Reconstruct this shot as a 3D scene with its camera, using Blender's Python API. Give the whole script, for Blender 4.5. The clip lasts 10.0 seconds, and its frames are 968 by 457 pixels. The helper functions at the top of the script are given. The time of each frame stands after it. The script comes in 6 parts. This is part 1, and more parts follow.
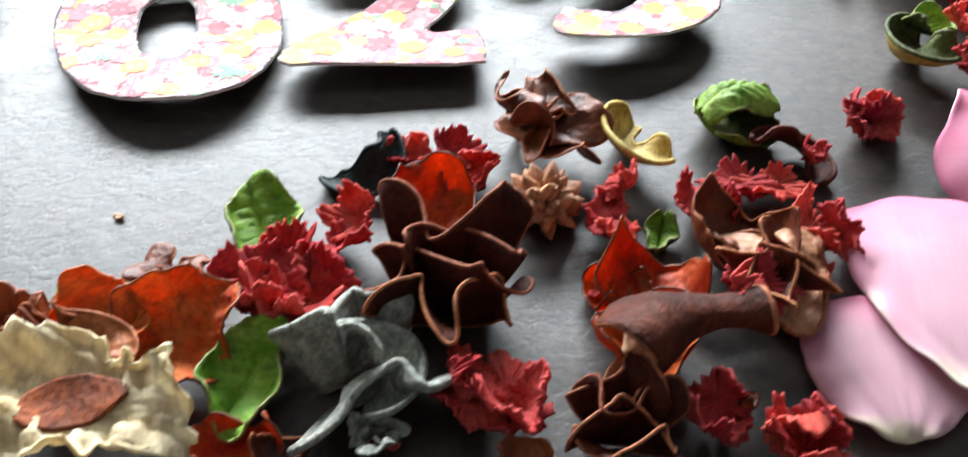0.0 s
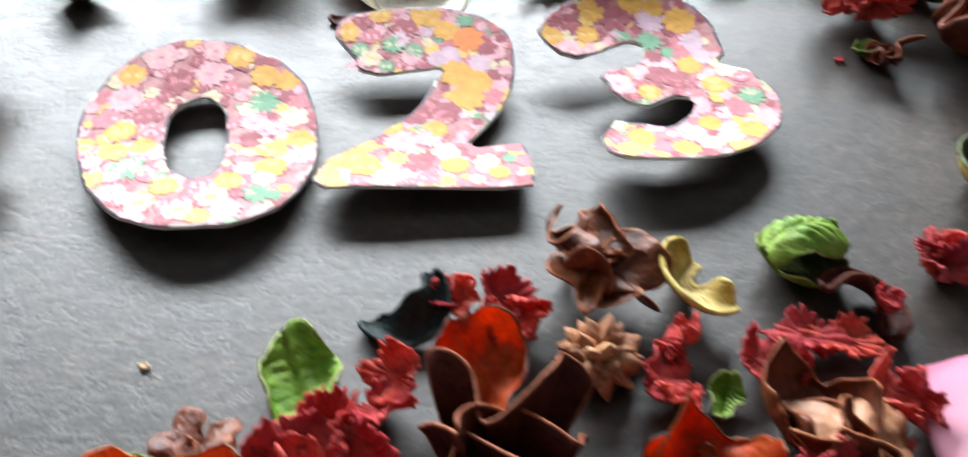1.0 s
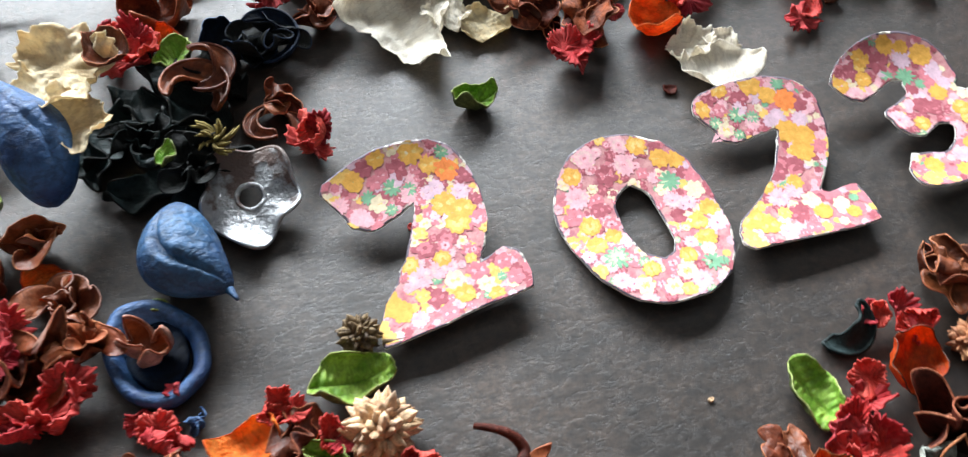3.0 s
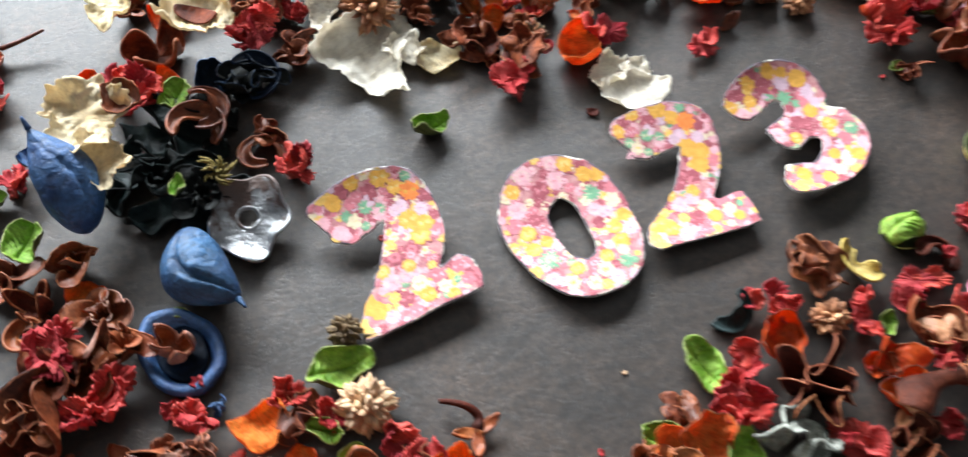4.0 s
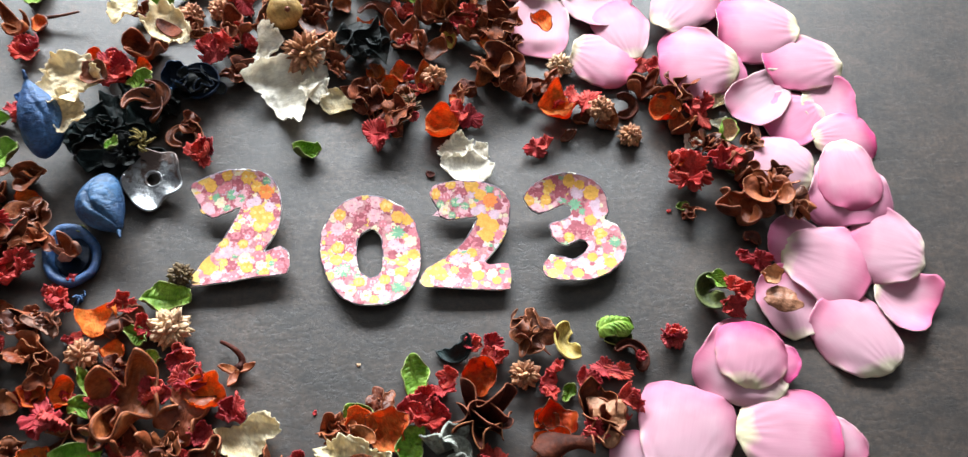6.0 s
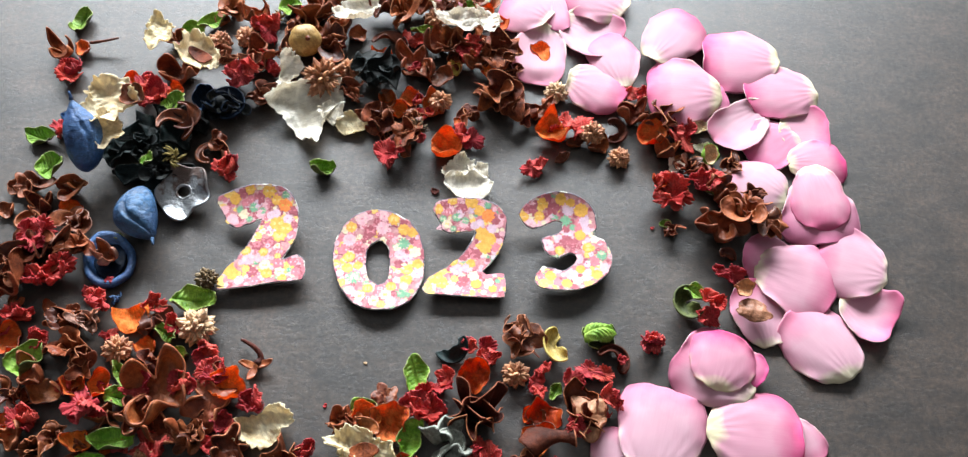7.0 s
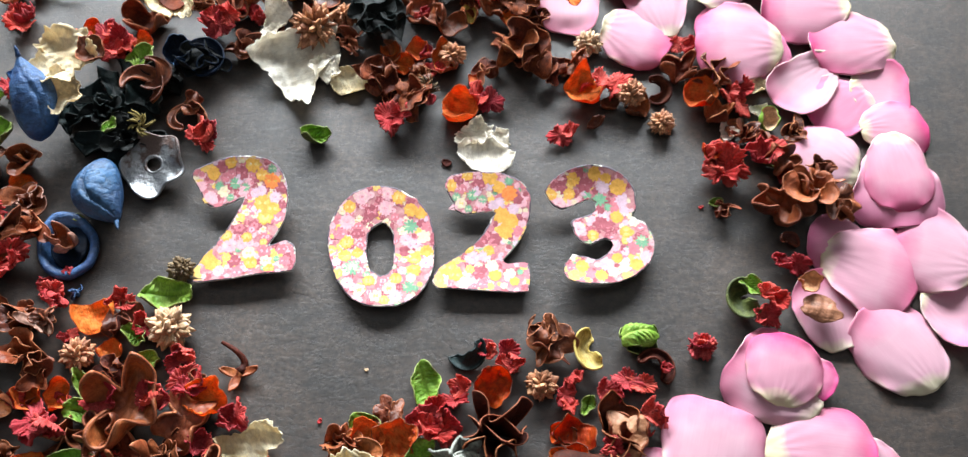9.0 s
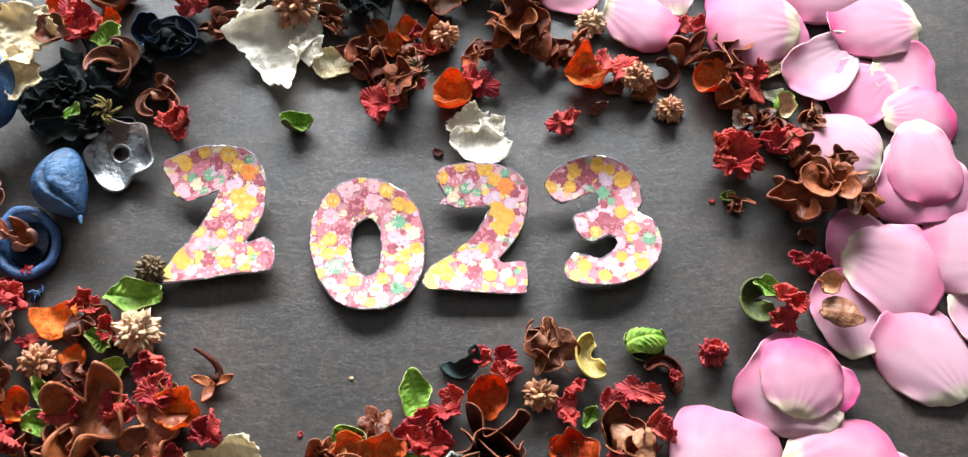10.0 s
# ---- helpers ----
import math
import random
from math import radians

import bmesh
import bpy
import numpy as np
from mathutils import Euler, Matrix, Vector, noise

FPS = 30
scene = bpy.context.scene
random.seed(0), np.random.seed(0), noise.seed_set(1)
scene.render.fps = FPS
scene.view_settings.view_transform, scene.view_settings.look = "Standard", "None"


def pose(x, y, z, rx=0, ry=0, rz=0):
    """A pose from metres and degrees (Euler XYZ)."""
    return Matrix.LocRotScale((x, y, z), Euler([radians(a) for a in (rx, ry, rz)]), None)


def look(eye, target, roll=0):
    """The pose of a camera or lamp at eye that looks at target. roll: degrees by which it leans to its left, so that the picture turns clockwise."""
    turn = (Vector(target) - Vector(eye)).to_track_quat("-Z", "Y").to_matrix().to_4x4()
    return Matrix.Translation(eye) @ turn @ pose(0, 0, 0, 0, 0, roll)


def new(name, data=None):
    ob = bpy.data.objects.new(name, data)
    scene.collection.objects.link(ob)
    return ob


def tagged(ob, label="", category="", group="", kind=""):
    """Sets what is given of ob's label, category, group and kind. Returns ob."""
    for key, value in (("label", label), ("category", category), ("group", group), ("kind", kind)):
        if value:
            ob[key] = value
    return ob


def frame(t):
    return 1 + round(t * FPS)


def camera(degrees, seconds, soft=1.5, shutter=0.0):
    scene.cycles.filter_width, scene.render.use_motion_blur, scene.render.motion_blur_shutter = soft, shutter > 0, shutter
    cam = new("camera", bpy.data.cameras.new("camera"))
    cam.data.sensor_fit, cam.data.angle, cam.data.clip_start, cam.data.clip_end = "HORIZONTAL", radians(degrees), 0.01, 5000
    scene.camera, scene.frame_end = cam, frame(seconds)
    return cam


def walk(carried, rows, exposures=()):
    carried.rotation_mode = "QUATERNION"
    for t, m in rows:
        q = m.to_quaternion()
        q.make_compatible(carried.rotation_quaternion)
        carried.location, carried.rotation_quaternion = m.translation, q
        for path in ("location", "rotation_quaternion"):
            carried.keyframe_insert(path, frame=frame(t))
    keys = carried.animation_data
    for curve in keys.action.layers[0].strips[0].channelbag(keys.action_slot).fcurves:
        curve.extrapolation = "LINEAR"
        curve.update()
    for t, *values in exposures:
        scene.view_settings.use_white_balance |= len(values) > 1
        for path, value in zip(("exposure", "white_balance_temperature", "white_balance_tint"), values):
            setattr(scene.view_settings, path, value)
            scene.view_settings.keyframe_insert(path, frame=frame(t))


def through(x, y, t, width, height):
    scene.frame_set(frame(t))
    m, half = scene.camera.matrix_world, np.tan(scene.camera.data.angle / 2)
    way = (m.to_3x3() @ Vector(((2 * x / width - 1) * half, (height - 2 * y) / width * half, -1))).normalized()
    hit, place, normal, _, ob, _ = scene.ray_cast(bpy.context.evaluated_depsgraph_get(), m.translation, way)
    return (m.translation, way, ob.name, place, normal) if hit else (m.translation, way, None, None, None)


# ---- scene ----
cam = camera(53.5, 10.0, soft=1.3, shutter=0.5)
PATH = [
    (0, (-0.1035, -0.3323, 0.1299), (-0.0427, 0.0152, -0.2243), 2.93),
    (0.5, (-0.0945, -0.3227, 0.1362), (-0.0359, 0.0272, -0.2161), 3.11),
    (1, (-0.1079, -0.3034, 0.1398), (-0.0516, 0.0460, -0.2133), 3.47),
    (1.5, (-0.1383, -0.2812, 0.1481), (-0.0816, 0.0644, -0.2087), 3.63),
    (2, (-0.1711, -0.2762, 0.1846), (-0.1122, 0.0467, -0.1925), 4.08),
    (2.5, (-0.2108, -0.2764, 0.2345), (-0.1422, 0.0182, -0.1636), 0.75),
    (2.7, (-0.2280, -0.2745, 0.2419), (-0.1514, -0.0001, -0.1691), 0.59),
    (3.8, (-0.2599, -0.2702, 0.3129), (-0.1563, -0.0523, -0.1250), 5.12),
    (4, (-0.2517, -0.2813, 0.3279), (-0.1503, -0.0685, -0.1131), 5.24),
    (4.5, (-0.2174, -0.3011, 0.3560), (-0.1196, -0.0864, -0.0848), 8.93),
    (5, (-0.1751, -0.3153, 0.3801), (-0.0945, -0.0887, -0.0582), 10.19),
    (5.5, (-0.1305, -0.3393, 0.4095), (-0.0889, -0.1040, -0.0298), 6.04),
    (7, (-0.0972, -0.3853, 0.4847), (-0.0867, -0.1398, 0.0493), 2.40),
    (7.5, (-0.0951, -0.3754, 0.4869), (-0.0889, -0.1339, 0.0491), 1.76),
    (8, (-0.0929, -0.3589, 0.4760), (-0.0871, -0.1221, 0.0357), 1.74),
    (8.5, (-0.0929, -0.3332, 0.4557), (-0.0877, -0.1149, 0.0059), 1.52),
    (9, (-0.1005, -0.3188, 0.4296), (-0.0952, -0.1118, -0.0255), 1.59),
    (9.5, (-0.1029, -0.3091, 0.4144), (-0.0933, -0.1080, -0.0433), 2.75),
    (10, (-0.1001, -0.2959, 0.4023), (-0.0918, -0.1010, -0.0581), 2.53),
]
EXPOSURES = [(0.0, 0.28), (0.5, 0.16), (1.0, 0.09), (1.5, -0.26), (2.0, -0.12), (2.5, 0.05), (4.0, 0.22), (10.0, 0.24)]
walk(cam, [(t, look(eye, target, roll)) for t, eye, target, roll in PATH], EXPOSURES)

# ---- light: one daylit window on the far side of the table, a dim room around ----
world = bpy.data.worlds.new("world")
scene.world = world
world.use_nodes = True
sky = world.node_tree.nodes.new("ShaderNodeTexSky")
sky.sky_type, sky.sun_disc = "NISHITA", False
sky.sun_elevation, sky.sun_rotation = radians(40), radians(150)
world.node_tree.links.new(sky.outputs[0], world.node_tree.nodes["Background"].inputs[0])
world.node_tree.nodes["Background"].inputs[1].default_value = 0.10

WIN_X0, WIN_X1, WIN_Z0, WIN_Z1, WALL_Y = -1.30, 0.72, 0.60, 1.03, 1.45
lamp = bpy.data.lights.new("window_daylight", "AREA")
lamp.shape, lamp.size, lamp.size_y = "RECTANGLE", WIN_X1 - WIN_X0, WIN_Z1 - WIN_Z0
lamp.energy, lamp.color = 192.0, (0.88, 0.95, 1.0)
lamp_ob = new("window_daylight", lamp)
lamp_ob.matrix_world = look(((WIN_X0 + WIN_X1) / 2, WALL_Y + 0.02, (WIN_Z0 + WIN_Z1) / 2), ((WIN_X0 + WIN_X1) / 2, 0, (WIN_Z0 + WIN_Z1) / 2 - 0.25))


# ---- materials ----
def nodes_of(name):
    m = bpy.data.materials.new(name)
    m.use_nodes = True
    return m, m.node_tree.nodes, m.node_tree.links


def math_node(nodes, links, op, a, b=None, c=None):
    n = nodes.new("ShaderNodeMath")
    n.operation = op
    for k, v in enumerate((a, b, c)):
        if v is None:
            continue
        if isinstance(v, (int, float)):
            n.inputs[k].default_value = v
        else:
            links.new(v, n.inputs[k])
    return n.outputs[0]


def mix_colour(nodes, links, fac, a, b, kind="MIX"):
    n = nodes.new("ShaderNodeMix")
    n.data_type, n.blend_type = "RGBA", kind
    for k, v in ((0, fac), (6, a), (7, b)):
        if isinstance(v, (int, float)):
            n.inputs[k].default_value = v
        elif isinstance(v, tuple):
            n.inputs[k].default_value = (*v, 1)
        else:
            links.new(v, n.inputs[k])
    return n.outputs[2]


def ramp(nodes, links, fac, stops, kind="LINEAR"):
    n = nodes.new("ShaderNodeValToRGB")
    n.color_ramp.interpolation = kind
    while len(n.color_ramp.elements) < len(stops):
        n.color_ramp.elements.new(0.5)
    for e, (p, c) in zip(n.color_ramp.elements, stops):
        e.position, e.color = p, (*c, 1)
    links.new(fac, n.inputs[0])
    return n.outputs[0]


def noise_node(nodes, links, vec, scale, detail=4, rough=0.55, stretch=None):
    if stretch:
        mp = nodes.new("ShaderNodeMapping")
        mp.inputs["Scale"].default_value = stretch
        links.new(vec, mp.inputs[0])
        vec = mp.outputs[0]
    n = nodes.new("ShaderNodeTexNoise")
    n.inputs["Scale"].default_value, n.inputs["Detail"].default_value, n.inputs["Roughness"].default_value = scale, detail, rough
    links.new(vec, n.inputs["Vector"])
    return n.outputs[0]


def shifted(nodes, links):
    """Object coordinates, shifted by chance from object to object."""
    co, info = nodes.new("ShaderNodeTexCoord"), nodes.new("ShaderNodeObjectInfo")
    add = nodes.new("ShaderNodeVectorMath")
    add.operation = "MULTIPLY_ADD"
    cmb = nodes.new("ShaderNodeCombineXYZ")
    for k in range(3):
        links.new(info.outputs["Random"], cmb.inputs[k])
    links.new(cmb.outputs[0], add.inputs[0])
    add.inputs[1].default_value = (7.1, 3.3, 5.7)
    links.new(co.outputs["Object"], add.inputs[2])
    return add.outputs[0], info.outputs["Random"], co


def dried(name, c1, c2, rough=0.6, scale=110, bump=0.5, fibre=(1, 1, 1), spec=0.35, vary=0.3, through=0.0, dark=0.45, coat=0.0, cracks=1.0):
    """Dried plant matter: two tones in blotches, fine fibres, relief, a different lightness on every piece."""
    m, nodes, links = nodes_of(name)
    bsdf = nodes["Principled BSDF"]
    vec, rnd, _ = shifted(nodes, links)
    big = noise_node(nodes, links, vec, scale, 3)
    fine = noise_node(nodes, links, vec, scale * 7, 5, 0.65, fibre)
    fold = noise_node(nodes, links, vec, scale * 2.4, 4, 0.6, (1, 0.45, 1))
    crack = math_node(nodes, links, "ABSOLUTE", math_node(nodes, links, "SUBTRACT", fold, 0.5))
    col = ramp(nodes, links, big, [(0.36, c1), (0.66, c2)])
    shade = ramp(nodes, links, fine, [(0.28, (dark,) * 3), (0.62, (1.0,) * 3)])
    col = mix_colour(nodes, links, 1.0, col, shade, "MULTIPLY")
    col = mix_colour(nodes, links, cracks, col, ramp(nodes, links, crack, [(0.0, (0.66, 0.62, 0.6)), (0.05, (1, 1, 1))]), "MULTIPLY")
    hsv = nodes.new("ShaderNodeHueSaturation")
    links.new(col, hsv.inputs["Color"])
    links.new(math_node(nodes, links, "MULTIPLY_ADD", rnd, 2 * vary, 1 - vary), hsv.inputs["Value"])
    links.new(math_node(nodes, links, "MULTIPLY_ADD", rnd, 0.014, 0.494), hsv.inputs["Hue"])
    links.new(hsv.outputs[0], bsdf.inputs["Base Color"])
    links.new(math_node(nodes, links, "MULTIPLY_ADD", fine, 0.25, rough - 0.1), bsdf.inputs["Roughness"])
    bsdf.inputs["Specular IOR Level"].default_value = spec
    bsdf.inputs["Coat Weight"].default_value = coat
    b = nodes.new("ShaderNodeBump")
    b.inputs["Strength"].default_value, b.inputs["Distance"].default_value = bump, 0.0006
    links.new(math_node(nodes, links, "MULTIPLY_ADD", big, 1.6, math_node(nodes, links, "MULTIPLY_ADD", crack, 3.2 * cracks, fine)), b.inputs["Height"])
    links.new(b.outputs[0], bsdf.inputs["Normal"])
    if through:
        tr, mx = nodes.new("ShaderNodeBsdfTranslucent"), nodes.new("ShaderNodeMixShader")
        links.new(hsv.outputs[0], tr.inputs[0])
        links.new(b.outputs[0], tr.inputs["Normal"])
        mx.inputs[0].default_value = through
        links.new(bsdf.outputs[0], mx.inputs[1])
        links.new(tr.outputs[0], mx.inputs[2])
        links.new(mx.outputs[0], nodes["Material Output"].inputs[0])
    return m


RED = dried("red_dye", (0.54, 0.034, 0.040), (0.76, 0.125, 0.118), 0.75, 120, 0.5, (1, 1, 1), 0.2, 0.25, 0.3, 0.55, cracks=0.5)
BROWN = dried("brown_pod", (0.085, 0.019, 0.009), (0.30, 0.078, 0.030), 0.42, 90, 0.5, (1, 1, 0.4), 0.34, 0.45, 0.12, 0.6)
BROWN_IN = dried("brown_pod_inside", (0.08, 0.018, 0.009), (0.28, 0.06, 0.02), 0.65, 120, 0.6, (1, 1, 1), 0.15, 0.35, 0.0, 0.5)
RUST = dried("rust_pod", (0.24, 0.050, 0.017), (0.47, 0.135, 0.048), 0.42, 80, 0.45, (1, 1, 0.5), 0.36, 0.3, 0.15, 0.7)
TAN = dried("tan_pod", (0.33, 0.13, 0.06), (0.48, 0.22, 0.11), 0.5, 80, 0.4, (1, 1, 0.5), 0.4, 0.2, 0.0, 0.7)
EDGE = dried("pod_edge", (0.30, 0.08, 0.035), (0.55, 0.21, 0.11), 0.65, 150, 0.3, (1, 1, 1), 0.15, 0.3)
ORANGE = dried("orange_dye", (0.92, 0.15, 0.016), (1.0, 0.32, 0.065), 0.6, 150, 1.0, (1, 0.25, 1), 0.3, 0.14, 0.45, 0.7, cracks=0.7)
REDORANGE = dried("deep_orange_dye", (0.62, 0.05, 0.006), (0.85, 0.14, 0.015), 0.5, 150, 0.6, (1, 0.3, 1), 0.4, 0.2, 0.5, 0.6, cracks=0.5)
GREEN = dried("green_dye", (0.18, 0.40, 0.025), (0.46, 0.70, 0.11), 0.5, 140, 0.8, (1, 0.35, 1), 0.4, 0.2, 0.35, 0.6, cracks=0.6)
LEAF_EDGE = dried("leaf_edge", (0.22, 0.30, 0.06), (0.42, 0.46, 0.16), 0.6, 150, 0.3)
OLIVE = dried("olive_skin", (0.05, 0.07, 0.018), (0.14, 0.16, 0.04), 0.6, 120, 0.6, (1, 1, 1), 0.3, 0.2)
CREAM = dried("cream_paper", (0.80, 0.64, 0.38), (0.95, 0.86, 0.64), 0.7, 110, 0.7, (1, 0.18, 1), 0.2, 0.05, 0.4, 0.8, cracks=0.45)
WHITE = dried("white_fibre", (0.88, 0.81, 0.68), (0.97, 0.93, 0.84), 0.7, 110, 0.7, (1, 0.18, 1), 0.2, 0.03, 0.4, 0.84, cracks=0.45)
STRAW = dried("straw_bract", (0.56, 0.33, 0.18), (0.76, 0.53, 0.34), 0.6, 160, 0.5, (1, 1, 0.3), 0.35, 0.22, 0.0, 0.6)
RUSSET = dried("russet_bract", (0.40, 0.15, 0.07), (0.66, 0.33, 0.18), 0.6, 160, 0.5, (1, 1, 0.3), 0.35, 0.25, 0.0, 0.6)
HUSK = dried("cone_scale", (0.10, 0.06, 0.03), (0.24, 0.16, 0.08), 0.6, 200, 0.5, (1, 1, 0.3), 0.3, 0.3)
BLUE = dried("blue_dye", (0.014, 0.048, 0.135), (0.050, 0.14, 0.30), 0.5, 70, 0.8, (1, 1, 1), 0.35, 0.15, 0.0, 0.6)
NAVY = dried("navy_dye", (0.004, 0.008, 0.018), (0.010, 0.026, 0.058), 0.6, 100, 0.5, (1, 1, 1), 0.14, 0.2)
BLACK = dried("black_dye", (0.004, 0.005, 0.005), (0.016, 0.019, 0.018), 0.6, 100, 0.6, (1, 1, 1), 0.14, 0.4)
TEAL = dried("dark_teal_dye", (0.006, 0.014, 0.015), (0.020, 0.038, 0.038), 0.55, 100, 0.6, (1, 1, 1), 0.2, 0.25)
GREY = dried("grey_dye", (0.20, 0.212, 0.187), (0.44, 0.455, 0.395), 0.7, 130, 0.9, (1, 1, 0.4), 0.25, 0.1)
MAUVE = dried("mauve_skin", (0.045, 0.010, 0.006), (0.12, 0.026, 0.014), 0.6, 100, 0.6, (1, 1, 1), 0.12, 0.2)
YELLOW = dried("yellow_dye", (0.55, 0.36, 0.06), (0.74, 0.58, 0.20), 0.6, 110, 0.5, (1, 0.3, 1), 0.3, 0.1, 0.15, 0.6)
MOSS = dried("moss", (0.16, 0.12, 0.03), (0.34, 0.26, 0.09), 0.8, 200, 0.5, (1, 1, 1), 0.2, 0.2)
ROSEWOOD = dried("pinkish_pod", (0.28, 0.125, 0.095), (0.50, 0.28, 0.22), 0.55, 90, 0.5, (1, 1, 0.5), 0.35, 0.15, 0.0, 0.6)
FOAM = dried("foam", (0.75, 0.75, 0.72), (0.85, 0.85, 0.82), 0.9, 100, 0.3)


def make_silver():
    m, nodes, links = nodes_of("silver_leafing")
    bsdf = nodes["Principled BSDF"]
    vec, _, co = shifted(nodes, links)
    axes = nodes.new("ShaderNodeSeparateXYZ")
    links.new(co.outputs["Object"], axes.inputs[0])
    big, fine = noise_node(nodes, links, vec, 130, 5, 0.65), noise_node(nodes, links, vec, 420, 5)
    worn = ramp(nodes, links, math_node(nodes, links, "MULTIPLY_ADD", axes.outputs[1], 14.0, big), [(0.46, (1, 1, 1)), (0.58, (0, 0, 0))])
    col = mix_colour(nodes, links, worn, (0.10, 0.062, 0.052), (0.36, 0.37, 0.385))
    links.new(col, bsdf.inputs["Base Color"])
    links.new(worn, bsdf.inputs["Metallic"])
    bsdf.inputs["Roughness"].default_value = 0.5
    b = nodes.new("ShaderNodeBump")
    b.inputs["Strength"].default_value, b.inputs["Distance"].default_value = 0.8, 0.001
    links.new(math_node(nodes, links, "ADD", big, fine), b.inputs["Height"])
    links.new(b.outputs[0], bsdf.inputs["Normal"])
    return m


def make_petal(name, c_mid, c_deep, c_tip):
    """Silk rose petal: pale in the middle, deeper at one end, cream-green at the other, with fine veins running along."""
    m, nodes, links = nodes_of(name)
    bsdf = nodes["Principled BSDF"]
    vec, rnd, _ = shifted(nodes, links)
    uv = nodes.new("ShaderNodeUVMap")
    sep = nodes.new("ShaderNodeSeparateXYZ")
    links.new(uv.outputs[0], sep.inputs[0])
    wob = noise_node(nodes, links, vec, 60, 3)
    along = math_node(nodes, links, "ADD", sep.outputs[0], math_node(nodes, links, "MULTIPLY_ADD", wob, 0.36, -0.18))
    col = ramp(nodes, links, along, [(0.0, c_deep), (0.34, c_mid), (0.84, c_mid), (0.97, c_tip)])
    cloud = ramp(nodes, links, noise_node(nodes, links, vec, 70, 3), [(0.38, (1, 1, 1)), (0.66, (0.92, 0.58, 0.72))])
    col = mix_colour(nodes, links, 0.16, col, cloud, "MULTIPLY")
    side = math_node(nodes, links, "ABSOLUTE", math_node(nodes, links, "MULTIPLY_ADD", sep.outputs[1], 2.0, -1.0))
    blush = math_node(nodes, links, "MULTIPLY", ramp(nodes, links, math_node(nodes, links, "MULTIPLY_ADD", wob, 0.6, math_node(nodes, links, "SUBTRACT", side, 0.3)), [(0.62, (0, 0, 0)), (1.0, (1, 1, 1))]), math_node(nodes, links, "SUBTRACT", 1.0, along))
    col = mix_colour(nodes, links, blush, col, c_deep)
    hem = math_node(nodes, links, "MULTIPLY", ramp(nodes, links, side, [(0.84, (0, 0, 0)), (0.95, (0.7, 0.7, 0.7))]), ramp(nodes, links, along, [(0.5, (0, 0, 0)), (0.75, (1, 1, 1))]))
    col = mix_colour(nodes, links, hem, col, c_tip)
    vein = noise_node(nodes, links, uv.outputs[0], 9, 4, 0.6, (0.3, 5, 1))
    col = mix_colour(nodes, links, 0.14, col, ramp(nodes, links, vein, [(0.3, (0.72, 0.5, 0.6)), (0.6, (1, 1, 1))]), "MULTIPLY")
    hsv = nodes.new("ShaderNodeHueSaturation")
    links.new(col, hsv.inputs["Color"])
    links.new(math_node(nodes, links, "MULTIPLY_ADD", rnd, 0.3, 0.85), hsv.inputs["Saturation"])
    links.new(hsv.outputs[0], bsdf.inputs["Base Color"])
    bsdf.inputs["Roughness"].default_value = 0.62
    bsdf.inputs["Specular IOR Level"].default_value = 0.2
    bsdf.inputs["Sheen Weight"].default_value = 0.1
    weave = noise_node(nodes, links, vec, 2200, 2)
    b = nodes.new("ShaderNodeBump")
    b.inputs["Strength"].default_value, b.inputs["Distance"].default_value = 0.14, 0.0004
    links.new(math_node(nodes, links, "MULTIPLY_ADD", vein, 0.8, math_node(nodes, links, "MULTIPLY", weave, 0.4)), b.inputs["Height"])
    links.new(b.outputs[0], bsdf.inputs["Normal"])
    tr, mx = nodes.new("ShaderNodeBsdfTranslucent"), nodes.new("ShaderNodeMixShader")
    links.new(hsv.outputs[0], tr.inputs[0])
    mx.inputs[0].default_value = 0.3
    links.new(bsdf.outputs[0], mx.inputs[1])
    links.new(tr.outputs[0], mx.inputs[2])
    links.new(mx.outputs[0], nodes["Material Output"].inputs[0])
    return m


def ink(name, c, c2=None, scale=420):
    """Printing ink on uncoated paper: one colour, a little uneven, with the paper's fibre in it."""
    m, nodes, links = nodes_of(name)
    bsdf = nodes["Principled BSDF"]
    co = nodes.new("ShaderNodeTexCoord").outputs["Object"]
    blot = noise_node(nodes, links, co, scale, 5, 0.65)
    col = ramp(nodes, links, blot, [(0.36, c), (0.64, c2 or tuple(min(1.0, 1.28 * v + 0.015) for v in c))])
    grain = ramp(nodes, links, noise_node(nodes, links, co, 1500, 4, 0.6), [(0.3, (0.88, 0.87, 0.87)), (0.65, (1.0, 1.0, 1.0))])
    links.new(mix_colour(nodes, links, 1.0, col, grain, "MULTIPLY"), bsdf.inputs["Base Color"])
    bsdf.inputs["Roughness"].default_value = 0.6
    bsdf.inputs["Specular IOR Level"].default_value = 0.16
    b = nodes.new("ShaderNodeBump")
    b.inputs["Strength"].default_value, b.inputs["Distance"].default_value = 0.12, 0.0003
    links.new(noise_node(nodes, links, co, 300, 4), b.inputs["Height"])
    links.new(b.outputs[0], bsdf.inputs["Normal"])
    return m


